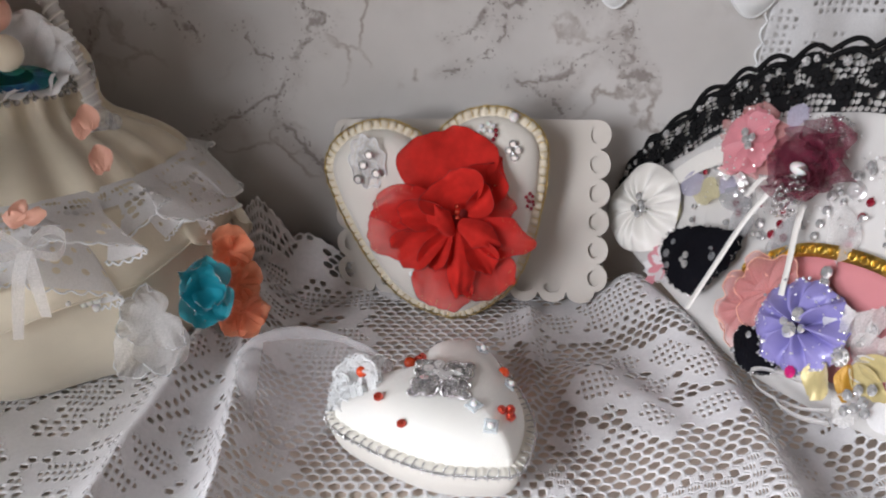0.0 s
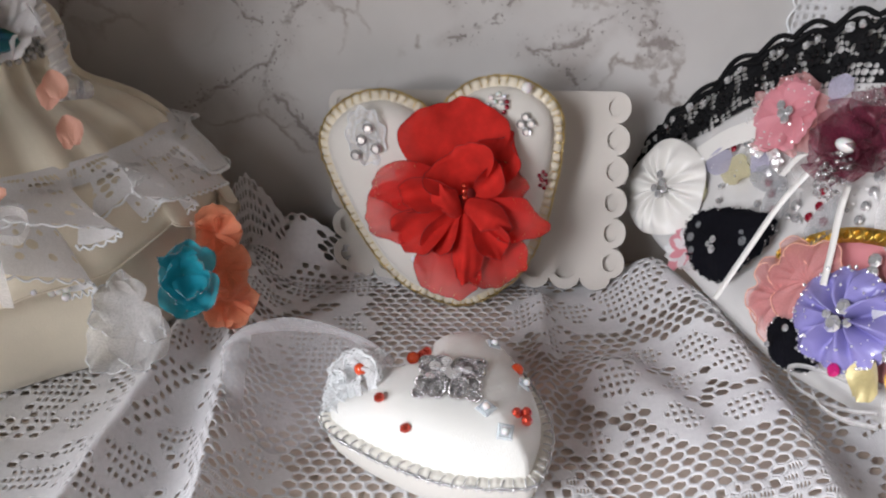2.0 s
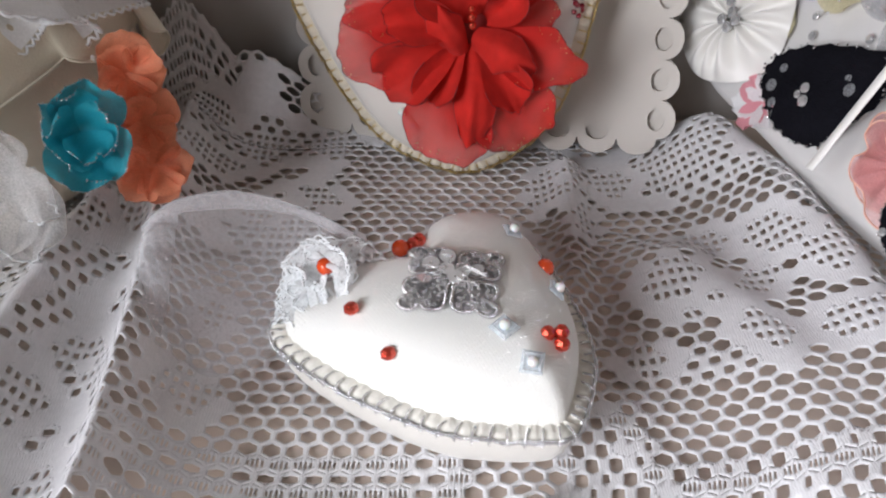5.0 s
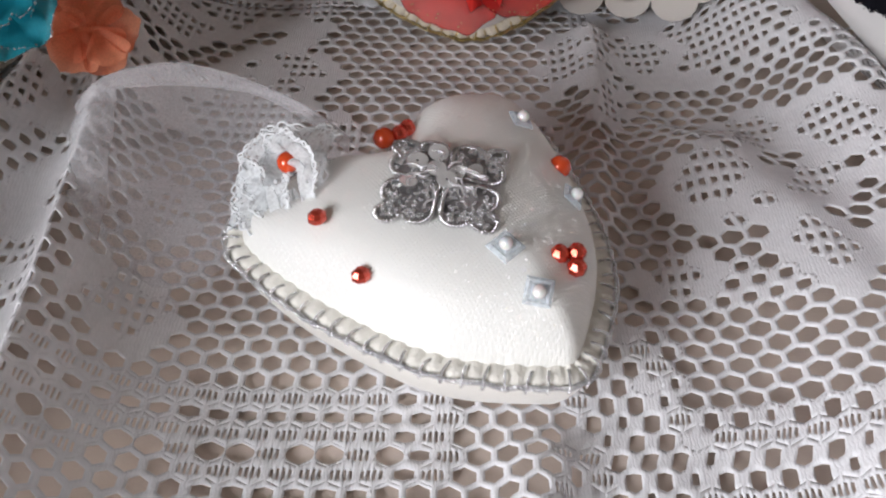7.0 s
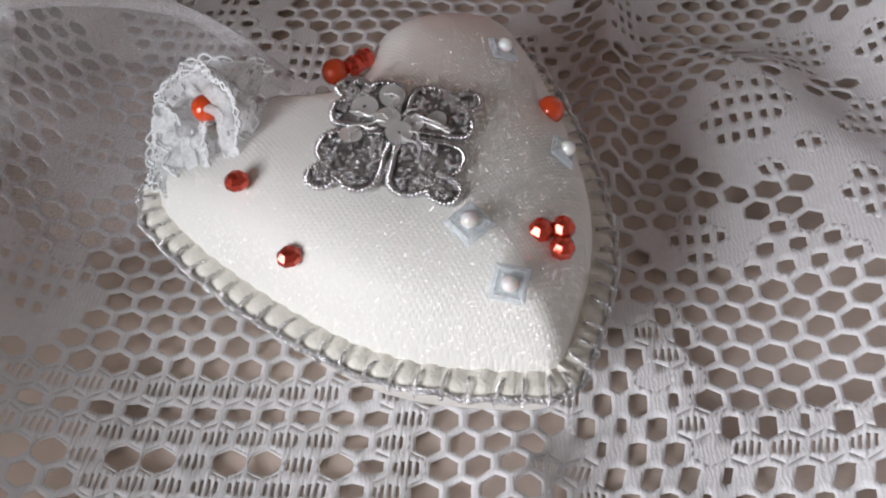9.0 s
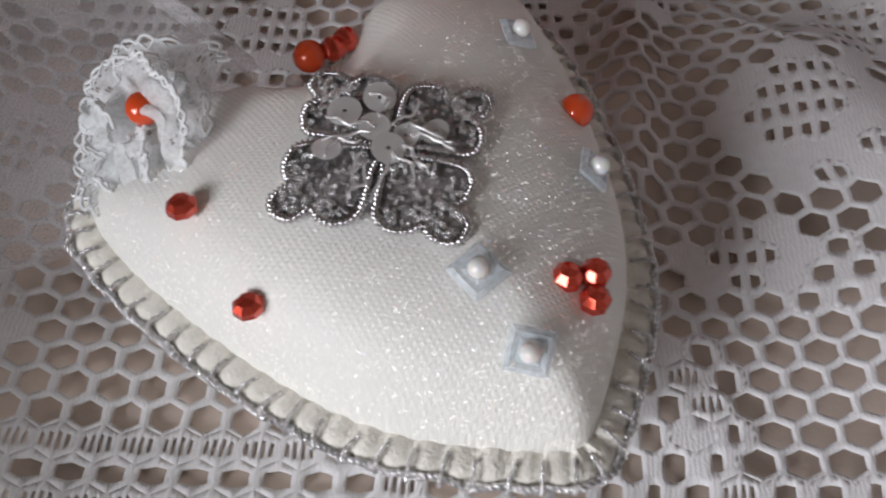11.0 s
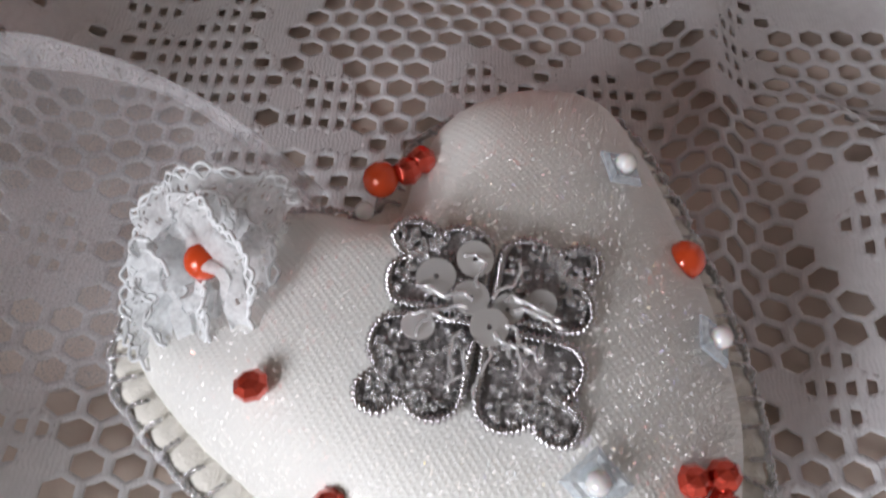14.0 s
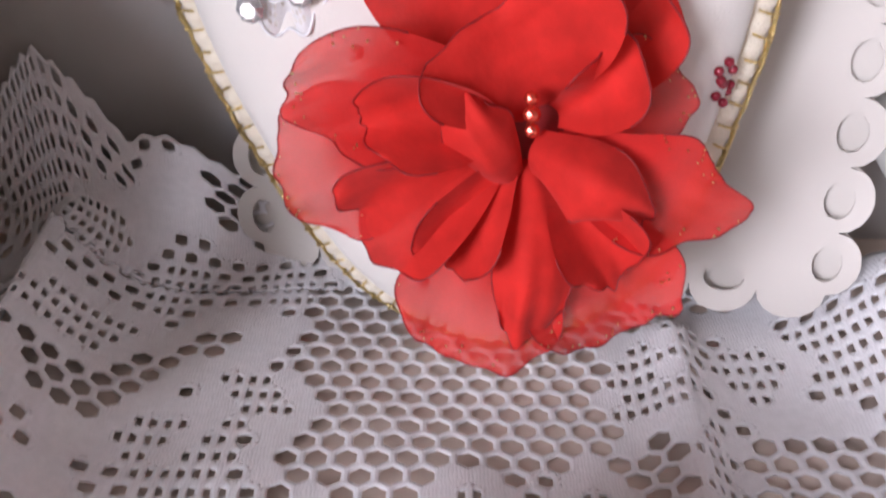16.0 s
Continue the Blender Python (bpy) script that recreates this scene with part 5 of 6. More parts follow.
BODY = [(0.004, 0.0), (0.066, 0.0), (0.077, 0.003), (0.089, 0.014), (0.097, 0.032), (0.100, 0.050), (0.099, 0.068), (0.094, 0.086), (0.088, 0.096)]
TOP = [(0.088, 0.096), (0.082, 0.104), (0.072, 0.111), (0.060, 0.1165), (0.049, 0.121), (0.044, 0.127), (0.0435, 0.135)]


def gathered(profile, n, depth, seed, seg=150):
    pts = spline([(r, z, 0) for r, z in profile], 4)
    bm = bmesh.new()

    def f(u, v):
        i = min(int(v * (len(pts) - 1)), len(pts) - 2)
        p = pts[i].lerp(pts[i + 1], v * (len(pts) - 1) - i)
        a = 2 * math.pi * u
        k = math.sin(n * a + 2.2 * math.sin(3 * a + seed)) + 0.5 * math.sin(n * 0.6 * a + seed * 2 + v)
        return bag_at(a, p.x * (1 + depth * k * (0.25 + 0.75 * math.sin(math.pi * v) if seed < 1 else 0.4 + 0.6 * v)), p.y)
    sheet(bm, f, seg, len(pts) - 1, True)
    return bm


part("body", gathered(BODY, 13, 0.028, 0.4), M_CREAM, bag, "cream gathered fabric body")
part("shoulder", gathered(TOP, 20, 0.075, 1.6), M_CREAM, bag, "cream pleated shoulder")


def frill(r0, z0, r1, z1, waves, amp, seed, drop=0.0):
    """A gathered strip round the bag: its free edge winds in rounded loops."""
    def f(u, v):
        a = 2 * math.pi * u
        ph = waves * a + 1.6 * math.sin(2 * a + seed) + 0.8 * math.sin(5 * a + seed)
        size = amp * (0.75 + 0.45 * math.sin(3 * a + 2 * seed))
        k = v ** 1.3
        r = r0 + (r1 - r0) * v + 0.6 * size * k * math.sin(ph)
        z = z0 + (z1 - z0) * v ** 1.2 + size * k * math.sin(ph + 1.4) - drop * v * v * (0.5 + 0.5 * math.sin(4 * a + seed))
        return bag_at(a - 0.80 * size * k * math.sin(2 * ph) / r0, r, z)
    return f


cf = frill(0.094, 0.094, 0.110, 0.066, 11, 0.0068, 0.7, 0.010)
bm = bmesh.new()
sheet(bm, cf, 300, 8, True)
thick(part("cream_frill", bm, M_CREAM, bag, "cream fabric frill"), 0.0005)
bm = bmesh.new()
tube(bm, [cf(i / 400, 1.0) for i in range(400)], 0.0005, 5, closed=True)
part("frill_hem", bm, M_CREAM, bag, "rolled cream hem")
lf = frill(0.086, 0.1015, 0.109, 0.0880, 12, 0.0105, 2.1, 0.009)


def lace_holes(i, j):
    if j in (1, 2, 3, 4, 5):
        g = noise.noise(Vector((i * 0.30, j * 0.55, 1.7)))
        return 0.88 if g > 0.16 else 0.55 if g > 0.02 and (i + j) % 2 else 0.0
    return 0.6 if j == 6 and i % 2 else 0.0


part("lace_frill", lace_mesh(lf, 340, 8, lace_holes), M_LACEFINE, bag, "white floral lace frill")
bm = bmesh.new()
tube(bm, [lf(i / 1600, 1.0 + 0.05 * abs(math.sin(i * 0.7))) for i in range(1600)], 0.0006, 5, closed=True)
part("lace_edge", bm, M_LACEWHITE, bag, "white corded lace edging")
lf3 = frill(0.090, 0.0960, 0.1100, 0.0780, 11, 0.0098, 5.0, 0.009)
part("under_frill", lace_mesh(lf3, 320, 8, lace_holes), M_LACEFINE, bag, "white floral lace frill")
bm = bmesh.new()
tube(bm, [lf3(i / 1500, 1.0 + 0.05 * abs(math.sin(i * 0.7))) for i in range(1500)], 0.0005, 5, closed=True)
part("under_frill_edge", bm, M_LACEWHITE, bag, "white corded lace edging")
bm = bmesh.new()
for row in range(4):
    for i in range(70):
        a = 2 * math.pi * (i + 0.5 * (row % 2)) / 70
        ball(bm, bag_at(a, 0.0455 + 0.0006 * math.sin(i * 5), 0.1345 + row * 0.0026), 0.0016, 5, 4)
tagged(part("glitter_band", bm, M_GLITTER, bag, "silver glitter bead band", smooth=False), kind="stuff")
bm = bmesh.new()
sheet(bm, lambda u, v: bag_at(u * 6.2832, 0.0442 * math.cos(v * 1.45) * (1 + 0.05 * math.sin(u * 44)), 0.143 + 0.022 * math.sin(v * 1.5)), 80, 8, True)
part("top_puff", bm, M_CREAM, bag, "puffed cream fabric top")
for k in range(30):     # big cloth petals above the view, added to shade the backdrop
    a, t = k * 2.399, k / 30
    r = 0.060 * math.sqrt(1 - (1 - 2 * t) ** 2 * 0.9)
    o = part("shading_petal", chiffon_petal(0.050, 0.048, 0.3, 0.15, 0.2, k * 1.7, n=8), (M_CREAM, M_PEACH, M_CREAM, M_ORANGE)[k % 4], bag, "soft cloth petal added above view to shade the backdrop")
    o.matrix_local = Matrix.Translation((0.5 * r * math.cos(a), 0.35 * r * math.sin(a) - 0.026, 0.190 + 0.055 * t)) @ pose(0, 0, 0, 0, 0, math.degrees(a) - 90) @ pose(0, 0, 0, 5 + 70 * t)
for k in range(9):
    o = part("organza_petal", petal_mesh(0.026, 0.024, 0.2, 0.25, 0.12, k * 2.1, nu=8, nv=8), M_LACEFINE, bag, "sheer white organza petal")
    o.matrix_local = Matrix.Translation(bag_spot(-0.176 + 0.006 * math.cos(k), 0.385, 0.152)) @ facing((0, 0, 0), (0.25, -0.75, 0.6)) @ pose(0, 0, 0, 0, 0, k * 40) @ pose(0, 0, 0, 24)
bm = bmesh.new()
rows = []
for s, z in ((1.0, 0.0), (1.0, 0.002), (0.62, 0.005)):
    rows.append([bm.verts.new((0.021 * s * (abs(math.cos(a)) ** 0.8) * (1 if math.cos(a) > 0 else -1), 0.0062 * s * math.sin(a), z)) for a in [2 * math.pi * k / 16 for k in range(16)]])
for a, b in zip(rows, rows[1:]):
    for k in range(16):
        bm.faces.new((a[k], a[(k + 1) % 16], b[(k + 1) % 16], b[k]))
bm.faces.new(rows[-1])
o = part("crystal", bm, M_IRIS, bag, "pointed iridescent blue-green crystal", smooth=False)
o.matrix_local = facing(bag_spot(-0.1765, 0.374, 0.1505), (0.05, -0.85, 0.5))
bead(bag, bag_spot(-0.1745, 0.372, 0.1625), 0.0078, M_CREAM, "cream fabric ball", "fabric_ball")
bead(bag, bag_spot(-0.180, 0.378, 0.178), 0.0085, M_PEACH, "peach satin ball", "fabric_ball")
hp = spline([bag_spot(*p) for p in ((-0.153, 0.402, 0.128), (-0.156, 0.402, 0.146), (-0.160, 0.402, 0.160), (-0.165, 0.403, 0.176), (-0.175, 0.405, 0.195), (-0.193, 0.407, 0.208), (-0.215, 0.409, 0.205), (-0.235, 0.41, 0.185), (-0.245, 0.412, 0.155), (-0.247, 0.413, 0.135))], 8)
bm = bmesh.new()
tube(bm, hp, 0.0036, 10)
handle = part("handle", bm, M_WHITEFAB, bag, "arched handle wrapped in white ribbon")
for i in range(0, len(hp) - 1, 2):
    bm = bmesh.new()
    d = (hp[i + 1] - hp[i]).normalized()
    m = d.to_track_quat("Z", "Y").to_matrix()
    tube(bm, [hp[i] + m @ Vector((0.0037 * math.cos(a), 0.0037 * math.sin(a), 0.0014 * math.sin(a))) for a in [2 * math.pi * k / 14 for k in range(14)]], 0.0008, 6, closed=True)
    part("ribbon_wrap", bm, M_WHITESATIN, handle)
for x, y, z, r in ((-0.1455, 0.389, 0.1285, 0.0055), (-0.1415, 0.392, 0.1265, 0.004), (-0.150, 0.387, 0.1265, 0.0035)):
    bead(bag, bag_spot(x, y, z), r, M_CLEAR, "clear faceted bead", facet=True)
for k, (x, y, z, turn) in enumerate(((-0.1505, 0.3840, 0.1370, 190), (-0.1500, 0.3835, 0.1330, 160), (-0.1440, 0.3740, 0.1215, 195), (-0.1425, 0.3745, 0.1205, 170))):
    o = part("peach_petal", chiffon_petal(0.013, 0.009, 0.35, 0.3, 0.4, k * 1.9, 0.5, 8), M_PEACH, bag, "small peach satin petal")
    o.matrix_local = facing(bag_spot(x, y, z), (0.3, -0.8, 0.5)) @ pose(0, 0, 0, 0, 0, turn)
# bow of lace ribbon with a peach bead
bow = part("bow", bmesh.new(), M_WHITESHEER, bag, "sheer white lace ribbon bow")
bow.matrix_local = facing(bag_spot(-0.1585, 0.3225, 0.0945), (0.25, -0.95, 0.15))
for k, (dx, dy) in enumerate(((-0.016, 0.004), (0.016, 0.002))):
    bm = bmesh.new()
    ribbon(bm, spline([(0, 0, 0), (dx * 0.6, dy + 0.006, 0.004), (dx, dy + 0.002, 0.003), (dx * 0.7, dy - 0.006, 0.001), (0, 0, 0.001)], 6), (0.2, 1, 0.8), 0.006)
    part("loop", bm, M_WHITESHEER, bow)
for k, dx in enumerate((-0.008, 0.004)):
    bm = bmesh.new()
    ribbon(bm, spline([(0, 0, 0.001), (dx * 0.5, -0.012, 0.003), (dx, -0.036 + 0.008 * k, 0.004)], 6), (1, 0.1, 0.2), 0.0065, 0.5)
    part("tail", bm, M_WHITESHEER, bow)
for k in range(3):
    o = part("knot_petal", chiffon_petal(0.010, 0.007, 0.5, 0.5, 0.4, k, 0.5, 8), M_PEACH, bow, "peach satin knot petal")
    o.matrix_local = pose(0.004 - 0.003 * k, 0.013, 0.003, 0, 0, (80, -80, -40)[k])
for k in range(5):
    a = -math.pi * (0.05 + 0.9 * random.random())
    u = (a / (2 * math.pi)) % 1.0
    bead(bag, cf(u, 0.98), random.choice((0.0009, 0.0012)), M_PEARL, "tiny pearl bead", "pearl")
for dx, dz in ((0, 0), (0.003, 0.001), (-0.002, 0.003), (0.001, 0.004), (-0.003, -0.001), (0.002, -0.003)):
    bead(bag, bag_spot(-0.1445 + dx, 0.3395, 0.0615 + dz), 0.0018, M_PEARL, "small white pearl", "pearl")
    bead(bag, bag_spot(-0.180 + 1.2 * dx, 0.327, 0.0625 + dz), 0.0018, M_PEARL, "small white pearl", "pearl")

# cloth flowers on the side of the bag
teal = part("teal_flower", bmesh.new(), M_TEAL, bag, "folded teal satin flower")
teal.matrix_local = facing(bag_spot(-0.1040, 0.3625, 0.0560), (0.50, -0.80, 0.25))
for k, (turn, L, W, tilt) in enumerate(((-25, 0.018, 0.022, 25), (30, 0.016, 0.020, 30), (160, 0.019, 0.022, 22), (205, 0.018, 0.020, 28), (95, 0.013, 0.02, 35), (-80, 0.012, 0.018, 40), (180, 0.012, 0.014, 50))):
    o = part("petal", petal_mesh(L, W, 0.35, 0.15, 0.12, k * 1.9, 0.7, 8, 8), M_TEAL, teal)
    o.matrix_local = pose(0, 0, 0.001 * k, 0, 0, turn) @ pose(0, 0, 0, tilt)
    bm = bmesh.new()
    for p in spline([v.co for v in o.data.vertices[9 * 8:]], 2):
        ball(bm, p, random.uniform(0.0002, 0.0005), 4, 3)
    tagged(part("glitter_edge", bm, M_GLITTER, o, smooth=False), kind="stuff")
orange = part("orange_flower", bmesh.new(), M_ORANGE, bag, "ruffled orange silk flower")
orange.matrix_local = facing(bag_spot(-0.0932, 0.3835, 0.0520), (0.45, -0.85, 0.25))
for k in range(21):
    up, turn, ring = k % 3, (k // 3) * 137.5 + 40 * (k % 3), (k // 3) / 7
    L = 0.0138 - 0.006 * ring
    o = part("petal", chiffon_petal(L, 0.0160 - 0.005 * ring, 0.55 + 0.6 * ring, 0.35, 0.60, k * 2.3, 0.55, 9), M_ORANGE, orange)
    o.matrix_local = pose(0.002 * math.sin(k), (0.0125, -0.0035, -0.0185)[up], 0.002 + 0.0030 * ring, 0, 0, turn)
white = part("organza_ruffle", bmesh.new(), M_LACEFINE, bag, "sheer white organza ruffle with glitter edge")
white.matrix_local = facing(bag_spot(-0.1195, 0.3545, 0.0475), (0.05, -0.95, 0.3))
for k, (turn, L, W) in enumerate(((150, 0.033, 0.026), (185, 0.029, 0.024), (110, 0.02, 0.02), (75, 0.018, 0.018), (30, 0.016, 0.018), (215, 0.018, 0.016))):
    bmp = petal_mesh(L, W, 0.3, 0.12, 0.2, k * 1.3, 0.8, 12, 10)
    o = part("petal", bmp, M_WHITESHEER, white)
    o.matrix_local = pose(0, 0, 0.001 * k, 0, 0, turn) @ pose(0, 0, 0, 14)
    bm = bmesh.new()
    tube(bm, spline([v.co + Vector((0, 0, 0.0002)) for v in o.data.vertices[13 * 10:]], 2), 0.00035, 5)
    part("edge_thread", bm, M_LACEWHITE, o, "shiny white edge thread")

# ---- decorated fan ----
FN, F1, F2 = Vector((-0.8454, -0.3422, 0.4102)), Vector((0.375, -0.927, 0)), Vector((0.3803, 0.1538, 0.912))
FAN = frame_of(Vector((0.122, 0.454, 0.05)), F1, F2, FN)
fan = thing("decorated_fan", FAN, "white fabric fan with black lace edge, gems and cloth flowers", "fan")
ARC = spline([(-0.034, 0.004, 0), (-0.029, 0.022, 0), (-0.013, 0.046, 0), (0.017, 0.082, 0), (0.051, 0.1035, 0), (0.092, 0.1185, 0), (0.135, 0.123, 0), (0.175, 0.115, 0), (0.205, 0.095, 0)], 6)
INNER = spline([(-0.018, 0.006, 0), (-0.012, 0.018, 0), (0.002, 0.033, 0), (0.033, 0.062, 0), (0.060, 0.076, 0), (0.095, 0.088, 0), (0.135, 0.094, 0), (0.170, 0.088, 0), (0.195, 0.073, 0)], 6)
NA = len(ARC) - 1


def along(line, u):
    i = min(int(u * NA), NA - 1)
    return line[i].lerp(line[i + 1], u * NA - i)


bm = bmesh.new()
low_edge = spline([(-0.026, -0.004, 0), (0.0, -0.020, 0), (0.035, -0.026, 0), (0.070, -0.032, 0), (0.105, -0.036, 0), (0.14, -0.033, 0), (0.178, -0.026, 0), (0.2, -0.018, 0), (0.215, -0.008, 0)], 6)


def fan_skin(u, v):
    p = along(low_edge, u).lerp(along(ARC, u), v)
    fold = 0.0014 * abs(math.sin(u * 26)) * math.sin(math.pi * v)
    return p + Vector((0, 0, fold + 0.002 * math.sin(math.pi * v)))


sheet(bm, fan_skin, 110, 16)
thick(part("panel", bm, M_WHITEFAB, fan, "pleated white satin panel"), 0.003, -1.0)


def band(u, v):
    p = along(INNER, u).lerp(along(ARC, u), v)
    return p + Vector((0, 0, 0.0042 + 0.0008 * math.sin(u * 60))) + noise.noise_vector(p * 170) * 0.0022 * math.sin(math.pi * min(max(v, 0.0), 1.0))


def black_hole(i, j):
    g = noise.noise(Vector((i * 0.36, j * 0.50, 2.0)))
    return 0.0 if g > 0.06 else 0.94 if g < -0.12 or (i + j) % 2 else 0.80


part("black_lace", lace_mesh(band, 96, 10, black_hole), M_BLACK, fan, "black floral lace band")
for v0, v1 in ((0.96, 0.16), (0.82, 0.14)):
    bm = bmesh.new()
    tube(bm, [band(i / 420, v0 + v1 * abs(math.sin(i * 0.12)) ** 1.3) + Vector((0, 0, 0.0008)) for i in range(421)], 0.0013, 6)
    part("scalloped_cord", bm, M_BLACK, fan, "black scalloped lace cord")
bm = bmesh.new()
for k in range(24):
    c = band((k + 0.5) / 24, 0.36 + 0.18 * (k % 2))
    for q in range(6):
        a = q * math.pi / 3 + k
        ball(bm, c + Vector((0.0036 * math.cos(a), 0.0036 * math.sin(a), 0.001)), 0.0024, 6, 4, (1, 1, 0.4))
    ball(bm, c + Vector((0, 0, 0.0014)), 0.0016, 6, 4, (1, 1, 0.5))
tagged(part("lace_blossoms", bm, M_BLACK, fan, "raised black thread blossoms"), kind="stuff")
for k in range(26):
    u = 0.09 + 0.033 * k + 0.008 * math.sin(k * 3)
    gem(fan, band(min(u, 0.99), 0.80 + 0.06 * math.sin(k * 5)) + Vector((0, 0, 0.001)), random.choice((0.0017, 0.0021, 0.0026)), M_CRYSTAL)


def on_fan(s, h, z=0.004):
    return Vector((s, h, z))


# gems in rows
for s, h in ((0.0585, 0.0305), (0.0630, 0.0265), (0.0680, 0.0205), (0.0870, 0.0375), (0.0890, 0.0310), (0.0870, 0.0250), (0.0945, 0.0262), (0.1265, 0.0560), (0.1262, 0.0490), (0.1258, 0.0415)):
    gem(fan, on_fan(s, h), 0.0022, M_REDGEM, "red_gem", label="round dark red gem")
gem(fan, on_fan(0.1268, 0.0355), 0.0023, M_PINKGEM, "pink_gem", label="round hot pink gem")
for s, h in ((0.0330, 0.0475), (0.0365, 0.0420), (0.0270, 0.0430), (0.0400, 0.0535), (0.0560, 0.0385), (0.0640, 0.0360), (0.0655, 0.0310), (0.0780, 0.0270), (0.0810, 0.0220), (0.0745, 0.0400), (0.0480, 0.0400), (0.1075, 0.0520), (0.1085, 0.0455), (0.1085, 0.0390), (0.1090, 0.0330), (0.1150, 0.0640), (0.1180, 0.0700), (0.1400, 0.0560), (0.1420, 0.0480)):
    gem(fan, on_fan(s, h), random.choice((0.0022, 0.0027)), M_CRYSTAL)
for k, (s, h, r) in enumerate(((0.043, 0.037, 0.005), (0.051, 0.035, 0.0045), (0.117, 0.058, 0.005), (0.139, 0.064, 0.005))):
    bm = bmesh.new()
    sheet(bm, lambda u, v: Vector((math.cos(u * 6.2832) * r * (v + 0.02), math.sin(u * 6.2832) * r * 0.8 * (v + 0.02), 0.0007 * math.sin(v * 9 + k))), 14, 4, True)
    o = part("foil_sequin", bm, M_SEQUIN, fan, "crumpled silver foil sequin")
    o.location = on_fan(s, h)
for k in range(46):
    s = 0.022 + 0.0031 * k
    h = 0.012 + 0.30 * s + 0.020 * math.sin(k * 2.4)
    gem(fan, on_fan(s, h, 0.0052), 0.0010 + 0.0008 * abs(math.sin(k * 1.7)), M_REDGEM if k % 7 == 3 else M_CRYSTAL, "red_gem" if k % 7 == 3 else "rhinestone")
# white ribbon strap between the flowers, with studs
bm = bmesh.new()
ribbon(bm, spline([on_fan(0.012, 0.026, 0.006), on_fan(0.028, 0.041, 0.008), on_fan(0.048, 0.054, 0.008)], 8), (-0.6, 0.8, 0), 0.010)
part("strap", bm, M_WHITESATIN, fan, "white satin strap with clear studs")

# cream gathered round flower
bm = bmesh.new()
sheet(bm, lambda u, v: Vector((math.cos(6.2832 * u), math.sin(6.2832 * u), 0)) * 0.0245 * (0.05 + 0.95 * v) * (1 + 0.025 * math.sin(5 * 6.2832 * u) * v) + Vector((0, 0, 0.0050 * math.sin(math.pi * min(1, v * 1.05)) ** 0.6 + 0.0052 * math.sin(13 * 6.2832 * u + 2 * math.sin(3 * 6.2832 * u)) * (1 - v) ** 0.7 * v ** 0.4 + 0.0016 * math.sin(4 * 6.2832 * u + 1) * v)), 130, 12, True)
y1 = part("cream_rosette", bm, M_WHITESATIN, fan, "gathered cream satin rosette with crystals")
y1.matrix_local = facing(on_fan(0.0055, 0.0055, 0.010), (0.15, 0, 1), (0, 1, 0), 20)
for x, y in ((0.002, 0.002), (-0.002, -0.001), (0.001, -0.004), (0.004, -0.001), (0.0, 0.006)):
    gem(y1, (x, y, 0.0052), 0.0022, M_CRYSTAL)
# lilac gathered flower
bm = bmesh.new()
PLEAT = [random.uniform(0.7, 1.3) for k in range(9)]
PLEAT = [p * 2 * math.pi / sum(PLEAT) for p in PLEAT]


def lilac(u, v):
    """Uneven knife pleats that open from the drawn centre."""
    a, k = 2 * math.pi * u, 0
    left = a
    while k < 8 and left > PLEAT[k]:
        left -= PLEAT[k]
        k += 1
    t = left / PLEAT[k]
    lean = 0.25 + 0.5 * ((k * 7) % 5) / 4
    ridge = t / lean if t < lean else (1 - t) / (1 - lean)
    r = 0.0210 * (0.05 + 0.95 * v) * (1 + 0.07 * (ridge - 0.5) * v + 0.05 * math.sin(2 * a + 1))
    z = 0.0040 * math.sin(math.pi * min(1.0, v * 1.02)) ** 0.7 + 0.0120 * (ridge ** 0.7 - 0.5) * (0.30 + math.sin(math.pi * min(1.0, v + 0.12))) * (0.7 + 0.3 * math.sin(k * 2.3))
    z += 0.0010 * v * v * math.sin(9 * a + k) + 0.0016 * v * noise.noise(Vector((r * math.cos(a), r * math.sin(a), 0.3)) * 190) + 0.0007 * v * noise.noise(Vector((r * math.cos(a), r * math.sin(a), 0.9)) * 520)
    return Vector((r * math.cos(a), r * math.sin(a), z))


sheet(bm, lilac, 144, 12, True)
y2 = part("lilac_rosette", bm, M_PURPLE, fan, "gathered lilac satin rosette with crystal centre")
y2.matrix_local = facing(on_fan(0.1335, -0.0016, 0.015), (0.08, 0.05, 1), (0, 1, 0), 0)
for x, y, r in ((0.0, 0.0045, 0.0032), (0.0, -0.003, 0.0036), (0.0045, 0.0, 0.002), (-0.0045, -0.001, 0.002)):
    gem(y2, (x, y, 0.0058), r, M_CRYSTAL)
for k in range(34):
    a = 2 * math.pi * k / 34
    r = 0.0210 * random.uniform(0.93, 1.02)
    bead(y2, (r * math.cos(a), r * math.sin(a), 0.0022 + 0.0015 * math.sin(k * 2)), 0.0008, M_CRYSTAL, "tiny glitter bead", "glitter_bead", facet=True)
bm = bmesh.new()
for k in range(90):
    p = lilac(random.random(), random.choice((0.97, 0.99, 0.6, 0.85)))
    q = random.uniform(0.0002, 0.0005)
    box(bm, (-q, -q, -0.0001), (q, q, 0.0001), Matrix.Translation(p + Vector((0, 0, 0.0006))) @ Euler([random.uniform(-0.9, 0.9), random.uniform(-0.9, 0.9), 0]).to_matrix().to_4x4())
tagged(part("glitter", bm, M_SEQUIN, y2, "fine silver glitter", smooth=False), kind="stuff")
bm = bmesh.new()
